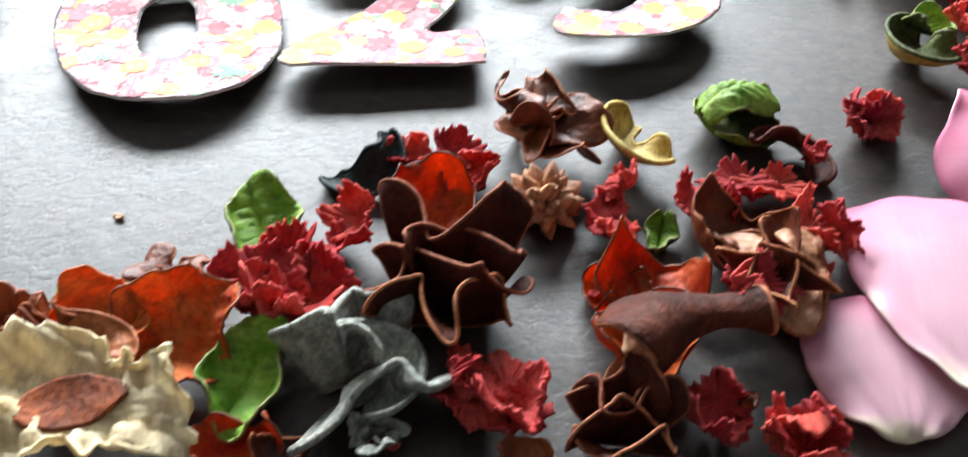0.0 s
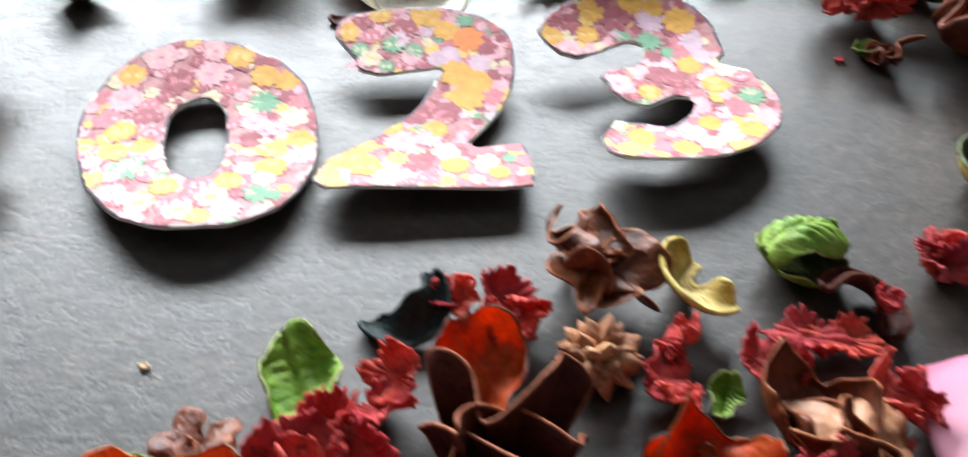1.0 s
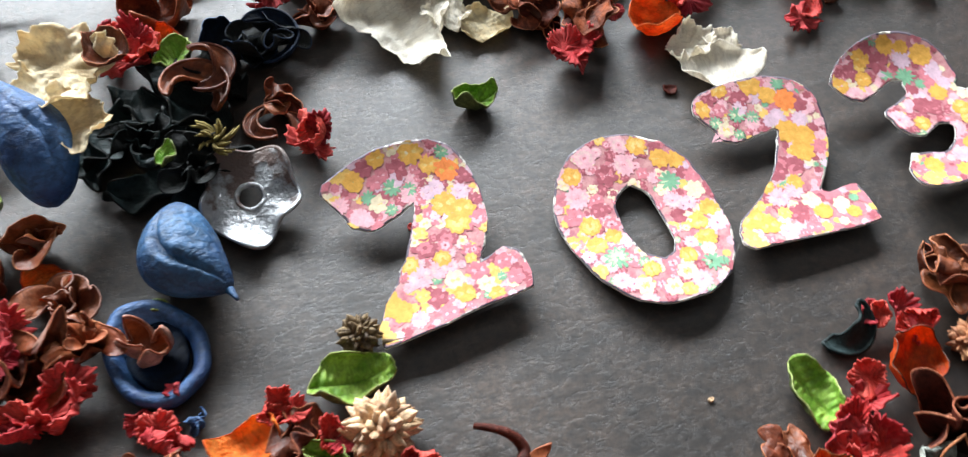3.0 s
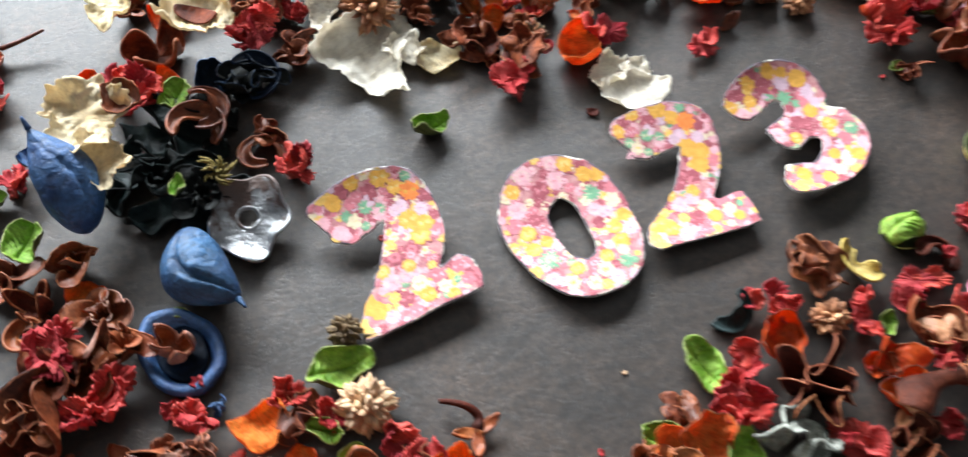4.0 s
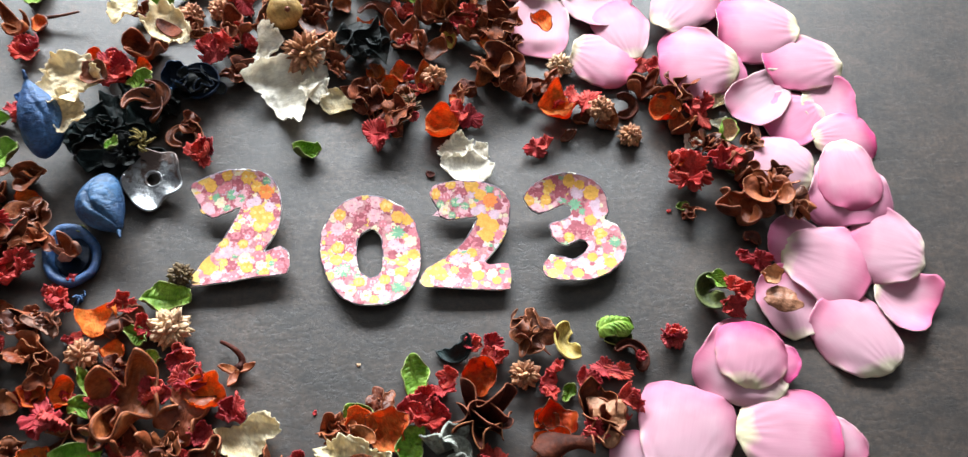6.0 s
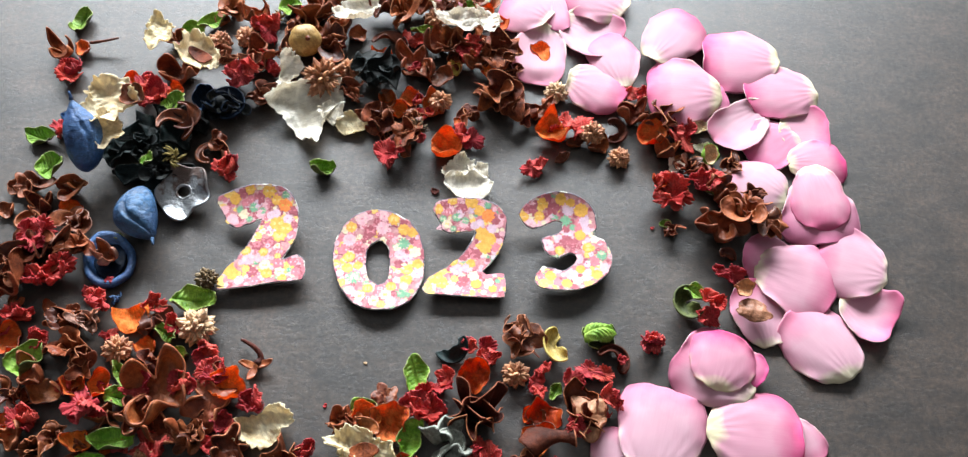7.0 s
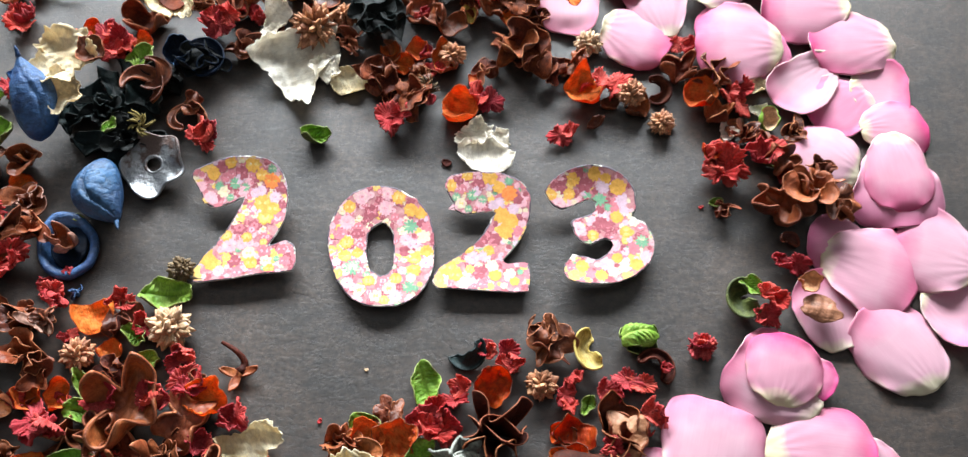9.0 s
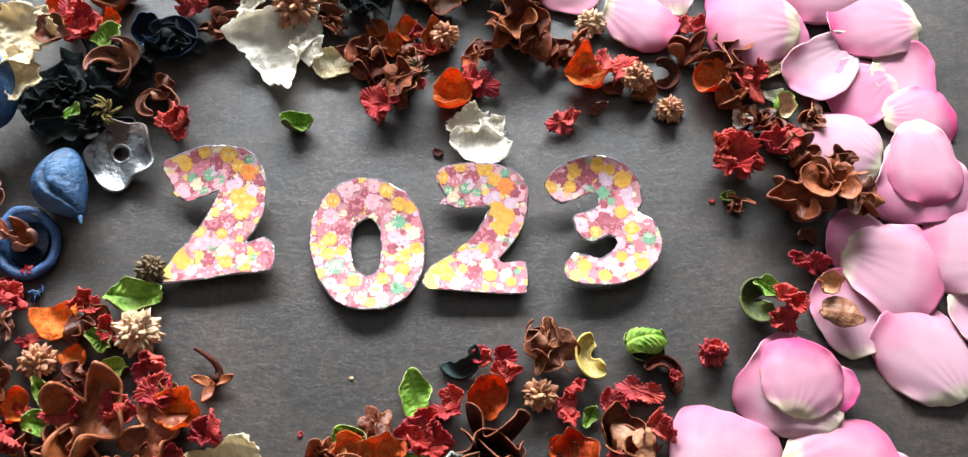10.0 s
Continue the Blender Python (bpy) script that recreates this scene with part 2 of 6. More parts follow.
def make_table():
    """Dark brown leather-grained laminate with a dull shine, fine pebbling, short creases lying across, scuffs."""
    m, nodes, links = nodes_of("dark_leather_grain")
    bsdf = nodes["Principled BSDF"]
    co = nodes.new("ShaderNodeTexCoord").outputs["Object"]
    cloud, pebble = noise_node(nodes, links, co, 13, 6, 0.62), noise_node(nodes, links, co, 430, 5, 0.65, (0.9, 1.1, 1))
    crease = noise_node(nodes, links, co, 110, 6, 0.7, (0.8, 1.25, 1))
    line = ramp(nodes, links, math_node(nodes, links, "ABSOLUTE", math_node(nodes, links, "SUBTRACT", crease, 0.5)), [(0.0, (0, 0, 0)), (0.03, (1, 1, 1))])
    fleck = ramp(nodes, links, noise_node(nodes, links, co, 300, 6, 0.75), [(0.36, (0.48, 0.47, 0.46)), (0.66, (1.85, 1.62, 1.42))])
    patch = ramp(nodes, links, noise_node(nodes, links, co, 46, 5, 0.7, (0.7, 1.2, 1)), [(0.38, (0.66, 0.66, 0.66)), (0.66, (1.45, 1.34, 1.22))])
    col = ramp(nodes, links, cloud, [(0.35, (0.015, 0.0120, 0.0106)), (0.68, (0.032, 0.0242, 0.0208))])
    col = mix_colour(nodes, links, 1.0, col, fleck, "MULTIPLY")
    col = mix_colour(nodes, links, 1.0, col, patch, "MULTIPLY")
    links.new(col, bsdf.inputs["Base Color"])
    rough = math_node(nodes, links, "MULTIPLY_ADD", pebble, 0.14, math_node(nodes, links, "MULTIPLY_ADD", cloud, 0.10, 0.40))
    links.new(rough, bsdf.inputs["Roughness"])
    bsdf.inputs["Specular IOR Level"].default_value = 0.66
    b = nodes.new("ShaderNodeBump")
    b.inputs["Strength"].default_value, b.inputs["Distance"].default_value = 0.50, 0.0004
    h = math_node(nodes, links, "MULTIPLY_ADD", line, 0.18, math_node(nodes, links, "MULTIPLY", pebble, 0.55))
    links.new(math_node(nodes, links, "ADD", h, math_node(nodes, links, "MULTIPLY", crease, 0.75)), b.inputs["Height"])
    links.new(b.outputs[0], bsdf.inputs["Normal"])
    return m


def plain(name, c, rough=0.8, bump=0.1):
    m, nodes, links = nodes_of(name)
    bsdf = nodes["Principled BSDF"]
    co = nodes.new("ShaderNodeTexCoord").outputs["Object"]
    n = noise_node(nodes, links, co, 6, 6)
    links.new(ramp(nodes, links, n, [(0.3, tuple(v * 0.9 for v in c)), (0.7, c)]), bsdf.inputs["Base Color"])
    bsdf.inputs["Roughness"].default_value = rough
    b = nodes.new("ShaderNodeBump")
    b.inputs["Strength"].default_value, b.inputs["Distance"].default_value = bump, 0.002
    links.new(noise_node(nodes, links, co, 90, 5), b.inputs["Height"])
    links.new(b.outputs[0], bsdf.inputs["Normal"])
    return m


SILVER = make_silver()
PETAL = make_petal("pink_silk", (0.66, 0.36, 0.44), (0.62, 0.12, 0.25), (0.76, 0.70, 0.48))
PETAL_UNDER = make_petal("deep_pink_silk", (0.70, 0.30, 0.42), (0.60, 0.12, 0.27), (0.78, 0.62, 0.54))
PETAL_HEM = plain("pale_petal_edge", (0.78, 0.62, 0.58), 0.7)
FLORAL = ink("print_ground", (0.42, 0.14, 0.17), (0.60, 0.32, 0.31), 260)
INKS = {
    "yellow": ink("yellow_ink", (0.64, 0.39, 0.105)), "gold": ink("gold_ink", (0.60, 0.31, 0.06)), "lemon": ink("lemon_ink", (0.64, 0.46, 0.17)),
    "orange": ink("orange_ink", (0.70, 0.20, 0.05)), "pink": ink("pink_ink", (0.63, 0.33, 0.37)), "blush": ink("blush_ink", (0.60, 0.39, 0.38)),
    "rose": ink("rose_ink", (0.49, 0.155, 0.185)), "wine": ink("wine_ink", (0.30, 0.075, 0.095)), "lilac": ink("lilac_ink", (0.54, 0.37, 0.44)),
    "white": ink("white_ink", (0.60, 0.50, 0.34)), "green": ink("green_ink", (0.15, 0.31, 0.19)), "mint": ink("mint_ink", (0.34, 0.46, 0.28)),
}
TABLE = make_table()
CARD = plain("white_card_edge", (0.82, 0.79, 0.74), 0.8)


def make_margin():
    """The cut margin: white torn card in places, dark purple print in others."""
    m, nodes, links = nodes_of("cut_margin")
    bsdf = nodes["Principled BSDF"]
    co = nodes.new("ShaderNodeTexCoord").outputs["Object"]
    n = noise_node(nodes, links, co, 110, 5, 0.7)
    links.new(ramp(nodes, links, n, [(0.55, (0.075, 0.055, 0.075)), (0.62, (0.66, 0.62, 0.54))]), bsdf.inputs["Base Color"])
    bsdf.inputs["Roughness"].default_value = 0.7
    return m


MARGIN = make_margin()
BACKING = plain("grey_card_back", (0.20, 0.19, 0.20), 0.8)
WALL = plain("wall_paint", (0.20, 0.197, 0.193))
FLOOR = plain("wooden_floor", (0.20, 0.13, 0.08), 0.5)
FRAME = plain("white_frame_paint", (0.8, 0.8, 0.8), 0.4)


# ---- building helpers ----
def mesh_of(name, verts, faces, mats, index=None, smooth=True, uv=None):
    me = bpy.data.meshes.new(name)
    me.from_pydata([tuple(v) for v in verts], [], [tuple(f) for f in faces])
    for m in mats:
        me.materials.append(m)
    if index is not None:
        me.polygons.foreach_set("material_index", index)
    me.polygons.foreach_set("use_smooth", [smooth] * len(me.polygons))
    if uv is not None:
        layer = me.uv_layers.new(name="UVMap")
        loops = np.zeros(len(me.loops), dtype=np.int32)
        me.loops.foreach_get("vertex_index", loops)
        layer.data.foreach_set("uv", np.asarray(uv, dtype=np.float32)[loops].ravel())
    me.update()
    return me


def part(name, me, parent, label=""):
    ob = new(name, me)
    ob.parent = parent
    if label:
        ob["label"] = label
    return ob


def box(name, x0, x1, y0, y1, z0, z1, material, parent=None, bevel=0.002):
    bm = bmesh.new()
    bmesh.ops.create_cube(bm, size=1.0, matrix=Matrix.LocRotScale(((x0 + x1) / 2, (y0 + y1) / 2, (z0 + z1) / 2), None, (x1 - x0, y1 - y0, z1 - z0)))
    if bevel:
        bmesh.ops.bevel(bm, geom=bm.edges[:], offset=bevel, segments=2, affect="EDGES")
    me = bpy.data.meshes.new(name)
    bm.to_mesh(me)
    bm.free()
    me.materials.append(material)
    ob = new(name, me)
    ob.parent = parent
    return ob


def waves(rng, x, y, freq, octaves=3):
    """A smooth random relief of x and y, about -1 to 1."""
    out = np.zeros_like(x)
    amp = 1.0
    for _ in range(octaves):
        for _ in range(3):
            a, p = rng.uniform(0, 2 * np.pi), rng.uniform(0, 2 * np.pi)
            out += amp / 3 * np.sin(freq * (x * np.cos(a) + y * np.sin(a)) + p)
        freq, amp = freq * 2.1, amp * 0.5
    return out / 1.4


def disc(seed, a, b, cup=0.5, bend=0.0, axis=0.0, wave=0.0, k=3, jag=0.0, teeth=18, lobe=0.0, lobes=3, crumple=0.05, rib=0.0, ribs=14, taper=0.0, uneven=0.06, nr=12, ns=44, shift=0.0, saddle=0.0, hole=0.0, lip=0.0, folds=3.2):
    """A curved blade: an outline round a centre, cupped, waved at its edge, crumpled and bent. Rows of places, faces, the outline's indices and uv."""
    rng = np.random.default_rng(seed)
    th = np.arange(ns) * 2 * np.pi / ns
    p = rng.uniform(0, 2 * np.pi, 6)
    R = 1 + lobe * np.cos(lobes * th + p[0]) + uneven * (np.cos(2 * th + p[1]) + 0.7 * np.cos(3 * th + p[2]) + 0.5 * np.cos(5 * th + p[3]))
    if jag and not teeth:
        rip = rng.uniform(-1, 1, ns)
        R = R + jag * (0.6 * rip + 0.7 * (np.roll(rip, 1) + np.roll(rip, -1)) / 2 + 0.8 * np.sin(4 * th + p[2]) * np.sin(7 * th + p[4]))
    elif jag:
        R = R + jag * (np.abs(((th * teeth / (2 * np.pi)) % 1) - 0.5) * 2 - 0.5) + jag * 0.8 * rng.uniform(-1, 1, ns)
    u = hole + (1 - hole) * np.linspace(0, 1, nr + 1)[1:] if not hole else np.linspace(hole, 1, nr)
    U, T = np.meshgrid(u, th, indexing="ij")
    s = math.sqrt(a * b)
    damp = U ** 1.5
    Re = 1 + (R[None, :] - 1) * damp
    x, y = a * Re * U * np.cos(T), b * Re * U * np.sin(T)
    y = y * (1 - taper * x / a)
    uv = np.stack([(x / a + 1) / 2, (y / b + 1) / 2], -1)
    d = np.sqrt(x * x + y * y) + 1e-9
    z = np.zeros_like(x)
    if cup:
        f = np.clip(cup * d / s, -2.6, 2.6)
        g = np.sin(f) / f
        z = s / cup * (1 - np.cos(f))
        x, y = x * g, y * g
    z = z + wave * s * U ** 2.2 * np.cos(k * T + p[4] + 0.6 * np.sin(T + p[5]))
    z = z + saddle * s * U ** 2 * np.cos(2 * T)
    if lip:
        edge = np.clip((U - 0.62) / 0.38, 0, 1) ** 2 * (0.55 + 0.45 * np.cos(2 * T + p[3]) + 0.5 * np.cos(5 * T + p[1]))
        z, x, y = z + lip * s * edge, x * (1 - 0.55 * lip * edge), y * (1 - 0.55 * lip * edge)
    if rib:
        z = z + rib * s * U * np.cos(ribs * T + p[5])
    z = z + crumple * s * waves(rng, x / s, y / s, folds, 4) * (0.25 + 0.75 * U)
    x = x + 0.4 * crumple * s * waves(rng, y / s, z / s + x / s, 4.0, 2) * U
    if shift:
        x = x + shift * a
    if bend:
        c, n = math.cos(axis), math.sin(axis)
        X, Y = c * x + n * y, -n * x + c * y
        q = s / bend
        ang = X / q
        X, z = np.sin(ang) * (q - z), q - np.cos(ang) * (q - z)
        x, y = c * X - n * Y, n * X + c * Y
    V = np.stack([x, y, z], -1).reshape(-1, 3)
    rings = len(u)
    i = np.arange(rings - 1)[:, None] * ns + np.arange(ns)[None, :]
    j = np.arange(rings - 1)[:, None] * ns + (np.arange(ns)[None, :] + 1) % ns
    F = np.stack([i, i + ns, j + ns, j], -1).reshape(-1, 4).tolist()
    if not hole:
        V = np.vstack([V, V[:ns].mean(0)])
        uvs = np.vstack([uv.reshape(-1, 2), [[0.5, 0.5]]])
        F += [[len(V) - 1, n, (n + 1) % ns] for n in range(ns)]
        loops = [list(range((rings - 1) * ns, rings * ns))]
    else:
        uvs = uv.reshape(-1, 2)
        loops = [list(range((rings - 1) * ns, rings * ns)), list(range(ns))[::-1]]
    return V, F, loops, uvs


def turned(V, rx=0, ry=0, rz=0, at=(0, 0, 0)):
    m = np.array(Euler([radians(v) for v in (rx, ry, rz)]).to_matrix())
    return V @ m.T + np.array(at)


def leaned(V, turn, lean):
    """Tips a blade towards the near side of the table, whichever way it is turned."""
    return turned(turned(turned(V, 0, 0, turn), lean, 0, 0), 0, 0, -turn) if lean else V


def normals(V, F):
    N = np.zeros_like(V)
    A = np.array([f[:3] for f in F])
    n = np.cross(V[A[:, 1]] - V[A[:, 0]], V[A[:, 2]] - V[A[:, 0]])
    for k in range(3):
        np.add.at(N, A[:, k], n)
    for f, v in ((f, v) for f, v in zip(F, n) if len(f) == 4):
        N[f[3]] += v
    return N / (np.linalg.norm(N, axis=1, keepdims=True) + 1e-12)


def blade(name, sheet, thick, top, under=None, edge=None):
    """A thin solid from a sheet: upper face, under face and edge, each of its own material."""
    V, F, loops, uv = sheet
    n = len(V)
    N = normals(V, F) * thick / 2
    faces = F + [[v + n for v in reversed(f)] for f in F]
    index = [0] * len(F) + [1] * len(F)
    for L in loops:
        m = len(L)
        faces += [[L[(q + 1) % m], L[q], L[q] + n, L[(q + 1) % m] + n] for q in range(m)]
        index += [2] * m
    return mesh_of(name, np.vstack([V + N, V - N]), faces, [top, under or top, edge or under or top], index, True, np.vstack([uv, uv]))


def rim(name, V, loop, radius, material, sides=6):
    """A rolled edge along an outline."""
    P = V[loop]
    P = (np.roll(P, 1, 0) + 2 * P + np.roll(P, -1, 0)) / 4
    t = np.roll(P, -1, 0) - np.roll(P, 1, 0)
    t = t / (np.linalg.norm(t, axis=1, keepdims=True) + 1e-12)
    a = np.cross(t, [0.13, 0.08, 1.0])
    a = a / (np.linalg.norm(a, axis=1, keepdims=True) + 1e-12)
    b = np.cross(t, a)
    ph = np.arange(sides) * 2 * np.pi / sides
    verts = (P[:, None] + radius * (np.cos(ph)[None, :, None] * a[:, None] + np.sin(ph)[None, :, None] * b[:, None])).reshape(-1, 3)
    m = len(P)
    faces = [[q * sides + r, q * sides + (r + 1) % sides, (q + 1) % m * sides + (r + 1) % sides, (q + 1) % m * sides + r] for q in range(m) for r in range(sides)]
    return mesh_of(name, verts, faces, [material])


def tube(name, path, radii, material, sides=8):
    """A tapered, bent stalk along a path, closed at both ends."""
    P, r = np.array(path, float), np.array(radii, float)
    t = np.gradient(P, axis=0)
    t = t / (np.linalg.norm(t, axis=1, keepdims=True) + 1e-12)
    a = np.cross(t, [0.31, 0.17, 0.93])
    a = a / (np.linalg.norm(a, axis=1, keepdims=True) + 1e-12)
    b = np.cross(t, a)
    ph = np.arange(sides) * 2 * np.pi / sides
    verts = (P[:, None] + r[:, None, None] * (np.cos(ph)[None, :, None] * a[:, None] + np.sin(ph)[None, :, None] * b[:, None])).reshape(-1, 3)
    m = len(P)
    faces = [[q * sides + s, (q + 1) * sides + s, (q + 1) * sides + (s + 1) % sides, q * sides + (s + 1) % sides] for q in range(m - 1) for s in range(sides)]
    faces += [list(range(sides)), list(range((m - 1) * sides, m * sides))[::-1]]
    return mesh_of(name, verts, faces, [material])


# ---- laying things down, each on the table or on what lies there already ----
CELL, HALF = 0.003, 170
HEIGHT = np.zeros((2 * HALF, 2 * HALF))
HEAP = (-0.318, -0.240, -0.088, 0.004)  # the tallest heap, where things lie fully on one another


def lay(ob, x, y, turn=0.0, lift=None, sink=0.5):
    """Sets a thing down at x, y, turned, so that it rests on the table or sinks a little into the heap below it."""
    pts = []
    for o in (ob, *ob.children_recursive):
        if o.type == "MESH":
            co = np.zeros(len(o.data.vertices) * 3, dtype=np.float32)
            o.data.vertices.foreach_get("co", co)
            m = np.array(o.matrix_basis) if o is not ob else np.eye(4)
            if o.parent is not None and o.parent is not ob:
                m = np.array(o.parent.matrix_basis) @ m
            pts.append(co.reshape(-1, 3) @ m[:3, :3].T + m[:3, 3])
    pts = np.vstack(pts)
    c, s = math.cos(radians(turn)), math.sin(radians(turn))
    px, py = x + c * pts[:, 0] - s * pts[:, 1], y + s * pts[:, 0] + c * pts[:, 1]
    i = np.clip((px / CELL + HALF).astype(int), 0, 2 * HALF - 1)
    j = np.clip((py / CELL + HALF).astype(int), 0, 2 * HALF - 1)
    low = pts[:, 2].min()
    if HEAP[0] < x < HEAP[1] and HEAP[2] < y < HEAP[3]:
        sink = max(sink, 0.95)
    base = sink * float(HEIGHT[i, j].mean()) if lift is None else lift
    ob.matrix_basis = pose(x, y, base - low, 0, 0, turn)
    np.maximum.at(HEIGHT, (i, j), pts[:, 2] - low + base)
    return ob


def thing(name, label, category, group=""):
    return tagged(new(name), label, category, group)


# ---- kinds of things ----
def petal_sheet(seed, length, width, cup, hollow):
    """A silk petal: a blunt egg, broad at its deep pink end, domed or hollow, one stretch of its edge curled, fine pleats at the cream end."""
    rng = np.random.default_rng(seed)
    nr, ns = 22, 96
    a, b = length / 2, width / 2
    s = math.sqrt(a * b)
    U, T = np.meshgrid(np.linspace(0, 1, nr + 1)[1:], np.arange(ns) * 2 * np.pi / ns, indexing="ij")
    p = rng.uniform(0, 2 * np.pi, 8)
    q = rng.uniform(2.1, 2.7)
    R = (np.abs(np.cos(T)) ** q + np.abs(np.sin(T)) ** q) ** (-1 / q)
    R = R * (1 + U ** 3 * (0.022 * np.cos(2 * T + p[0]) + 0.024 * np.cos(3 * T + p[1]) + 0.013 * np.cos(5 * T + p[2]) + 0.010 * np.cos(9 * T + p[3]) + 0.007 * np.cos(17 * T + p[4])))
    x, y = R * U * np.cos(T), R * U * np.sin(T)
    y = y * (1.03 - rng.uniform(0.10, 0.26) * x)
    uv = np.stack([(x + 1) / 2, (y + 1) / 2], -1)
    way = 1.0 if hollow else -1.0
    r2 = np.clip(x * x + y * y, 0, 1.5)
    z = way * 0.27 * cup * s * (0.35 * r2 + 0.65 * r2 ** 2)
    z = z + s * rng.uniform(-0.08, 0.08) * x * y + s * rng.uniform(-0.03, 0.10) * way * y * y
    edge = np.clip((U - 0.74) / 0.26, 0, 1) ** 2
    z = z + s * edge * (0.09 * np.clip(np.cos(T - p[5]), 0, 1) ** 2 * -way + 0.045 * np.cos(4 * T + p[6]) + 0.028 * np.cos(7 * T + p[7]) + 0.012 * np.cos(13 * T + p[3]))
    fan = np.arctan2(y, 1.25 - x)
    z = z + s * 0.009 * np.sin(23 * fan + 2.0 * np.sin(5 * fan + p[0])) * np.clip((x + 0.55) / 1.4, 0, 1) * U
    z = z + s * 0.020 * waves(rng, x, y, 2.6, 3)
    V = np.stack([a * x, b * y, z], -1).reshape(-1, 3)
    i = np.arange(nr - 1)[:, None] * ns + np.arange(ns)[None, :]
    j = np.arange(nr - 1)[:, None] * ns + (np.arange(ns)[None, :] + 1) % ns
    F = np.stack([i, i + ns, j + ns, j], -1).reshape(-1, 4).tolist()
    V = np.vstack([V, V[:ns].mean(0)])
    F += [[len(V) - 1, n, (n + 1) % ns] for n in range(ns)]
    return V, F, [list(range((nr - 1) * ns, nr * ns))], np.vstack([uv.reshape(-1, 2), [[0.5, 0.5]]])


def rose_petal(x, y, length, width, turn, seed, cup=0.45, lift=None, deep=False, hollow=False, label=""):
    words = label or ("deep pink silk rose petal, its underside up" if deep else "hollow pale pink silk rose petal, its cupped face up" if hollow else "domed pale pink silk rose petal with a cream tip")
    me = blade("rose_petal", petal_sheet(seed, length * 0.985, width * 0.97, cup, hollow), 0.00036, PETAL_UNDER if deep else PETAL, PETAL_UNDER, PETAL_HEM)
    ob = tagged(new("rose_petal", me), words, "petal", "scattered rose petals")
    return lay(ob, x, y, turn, lift, 0.8)


def red_flower(x, y, size, turn, seed, petals=3, tilt=35, label="crinkled crimson dried flower with a toothed edge", lift=None):
    """A few fan-shaped, toothed and ribbed petals from one base."""
    root = thing("dried_flower", label, "dried flower", "red dried flowers")
    rng = np.random.default_rng(seed)
    r = size * 0.62
    for n in range(petals):
        a = 360 / petals * n + rng.uniform(-20, 20)
        s = disc(seed * 7 + n, r * 0.66, r * rng.uniform(0.55, 0.8), rng.uniform(0.2, 1.0), rng.uniform(-1.2, 1.4), rng.uniform(0, 3), 0.26, int(rng.integers(3, 6)), 0.13, 23, 0.05, 3, 0.17, 0.07, 19, 0, 0.12, 13, 92, shift=0.68, folds=4.2)
        V = turned(turned(s[0], 0, -rng.uniform(0.5, 1.5) * tilt, 0), rng.uniform(-25, 25), 0, a)
        part("petal", blade("frilled_petal", (V, *s[1:]), 0.0005, RED), root)
    return lay(root, x, y, turn, lift)


def rosette(x, y, size, turn, seed, lobes=4, mats=None, tilt=50, rimmed=True, label="curled brown dried seed pod with wavy lobes", wave=0.26, tall=1.0, lift=None, edge=None, style=None):
    """A dried pod of several fluted, upturned lobes with a rolled pale edge."""
    out, inn = mats or (BROWN, BROWN_IN)
    root = thing("seed_pod", label, "seed pod", "dried seed pods")
    rng = np.random.default_rng(seed)
    if (seed % 5 < 3 and lobes > 2) if style is None else style == "ruffle":
        for n in range(2):
            s = ruffle_sheet(rng, size * (1.0, 0.55)[n], int(rng.integers(3, 6)), rng.uniform(0.55, 0.9), tall * (0.62, 0.95)[n], rng.uniform(0.08, 0.22))
            V = turned(s[0], rng.uniform(-18, 18), rng.uniform(-18, 18), 0, (0, 0, 0.03 * n * size))
            lobe = part("lobe", blade("pod_ruffle", (V, *s[1:]), 0.00042, inn, out, out), root)
            part("rim", rim("pod_rim", V, s[2][0], 0.00026, edge or EDGE), lobe, "paler rolled edge")
        return lay(root, x, y, turn, lift)
    r = size * 0.56
    for n in range(lobes + 1):
        a = 360 / (lobes + 1) * n + rng.uniform(-30, 30)
        s = disc(seed * 11 + n, r * rng.uniform(0.45, 0.66), r * rng.uniform(0.45, 0.75), rng.uniform(-0.9, 0.9), rng.uniform(-1.5, 1.9), rng.uniform(0.7, 2.4), wave * rng.uniform(1.0, 1.7), int(rng.integers(2, 5)), 0.03, 11, 0.12, 3, 0.15, 0.02, 11, rng.uniform(-0.25, 0.35), 0.19, 15, 68, shift=0.72, lip=rng.uniform(-0.3, 0.5))
        V = turned(turned(s[0], 0, -rng.uniform(-0.2, 1.1) * tilt, 0), rng.uniform(-35, 35), 0, a) * np.array([1, 1, 0.85 * tall])
        lobe = part("lobe", blade("pod_lobe", (V, *s[1:]), 0.00042, inn, out, out), root)
        if rimmed:
            part("rim", rim("pod_rim", V, s[2][0], 0.00024, edge or EDGE), lobe, "paler rolled edge")
    return lay(root, x, y, turn, lift)


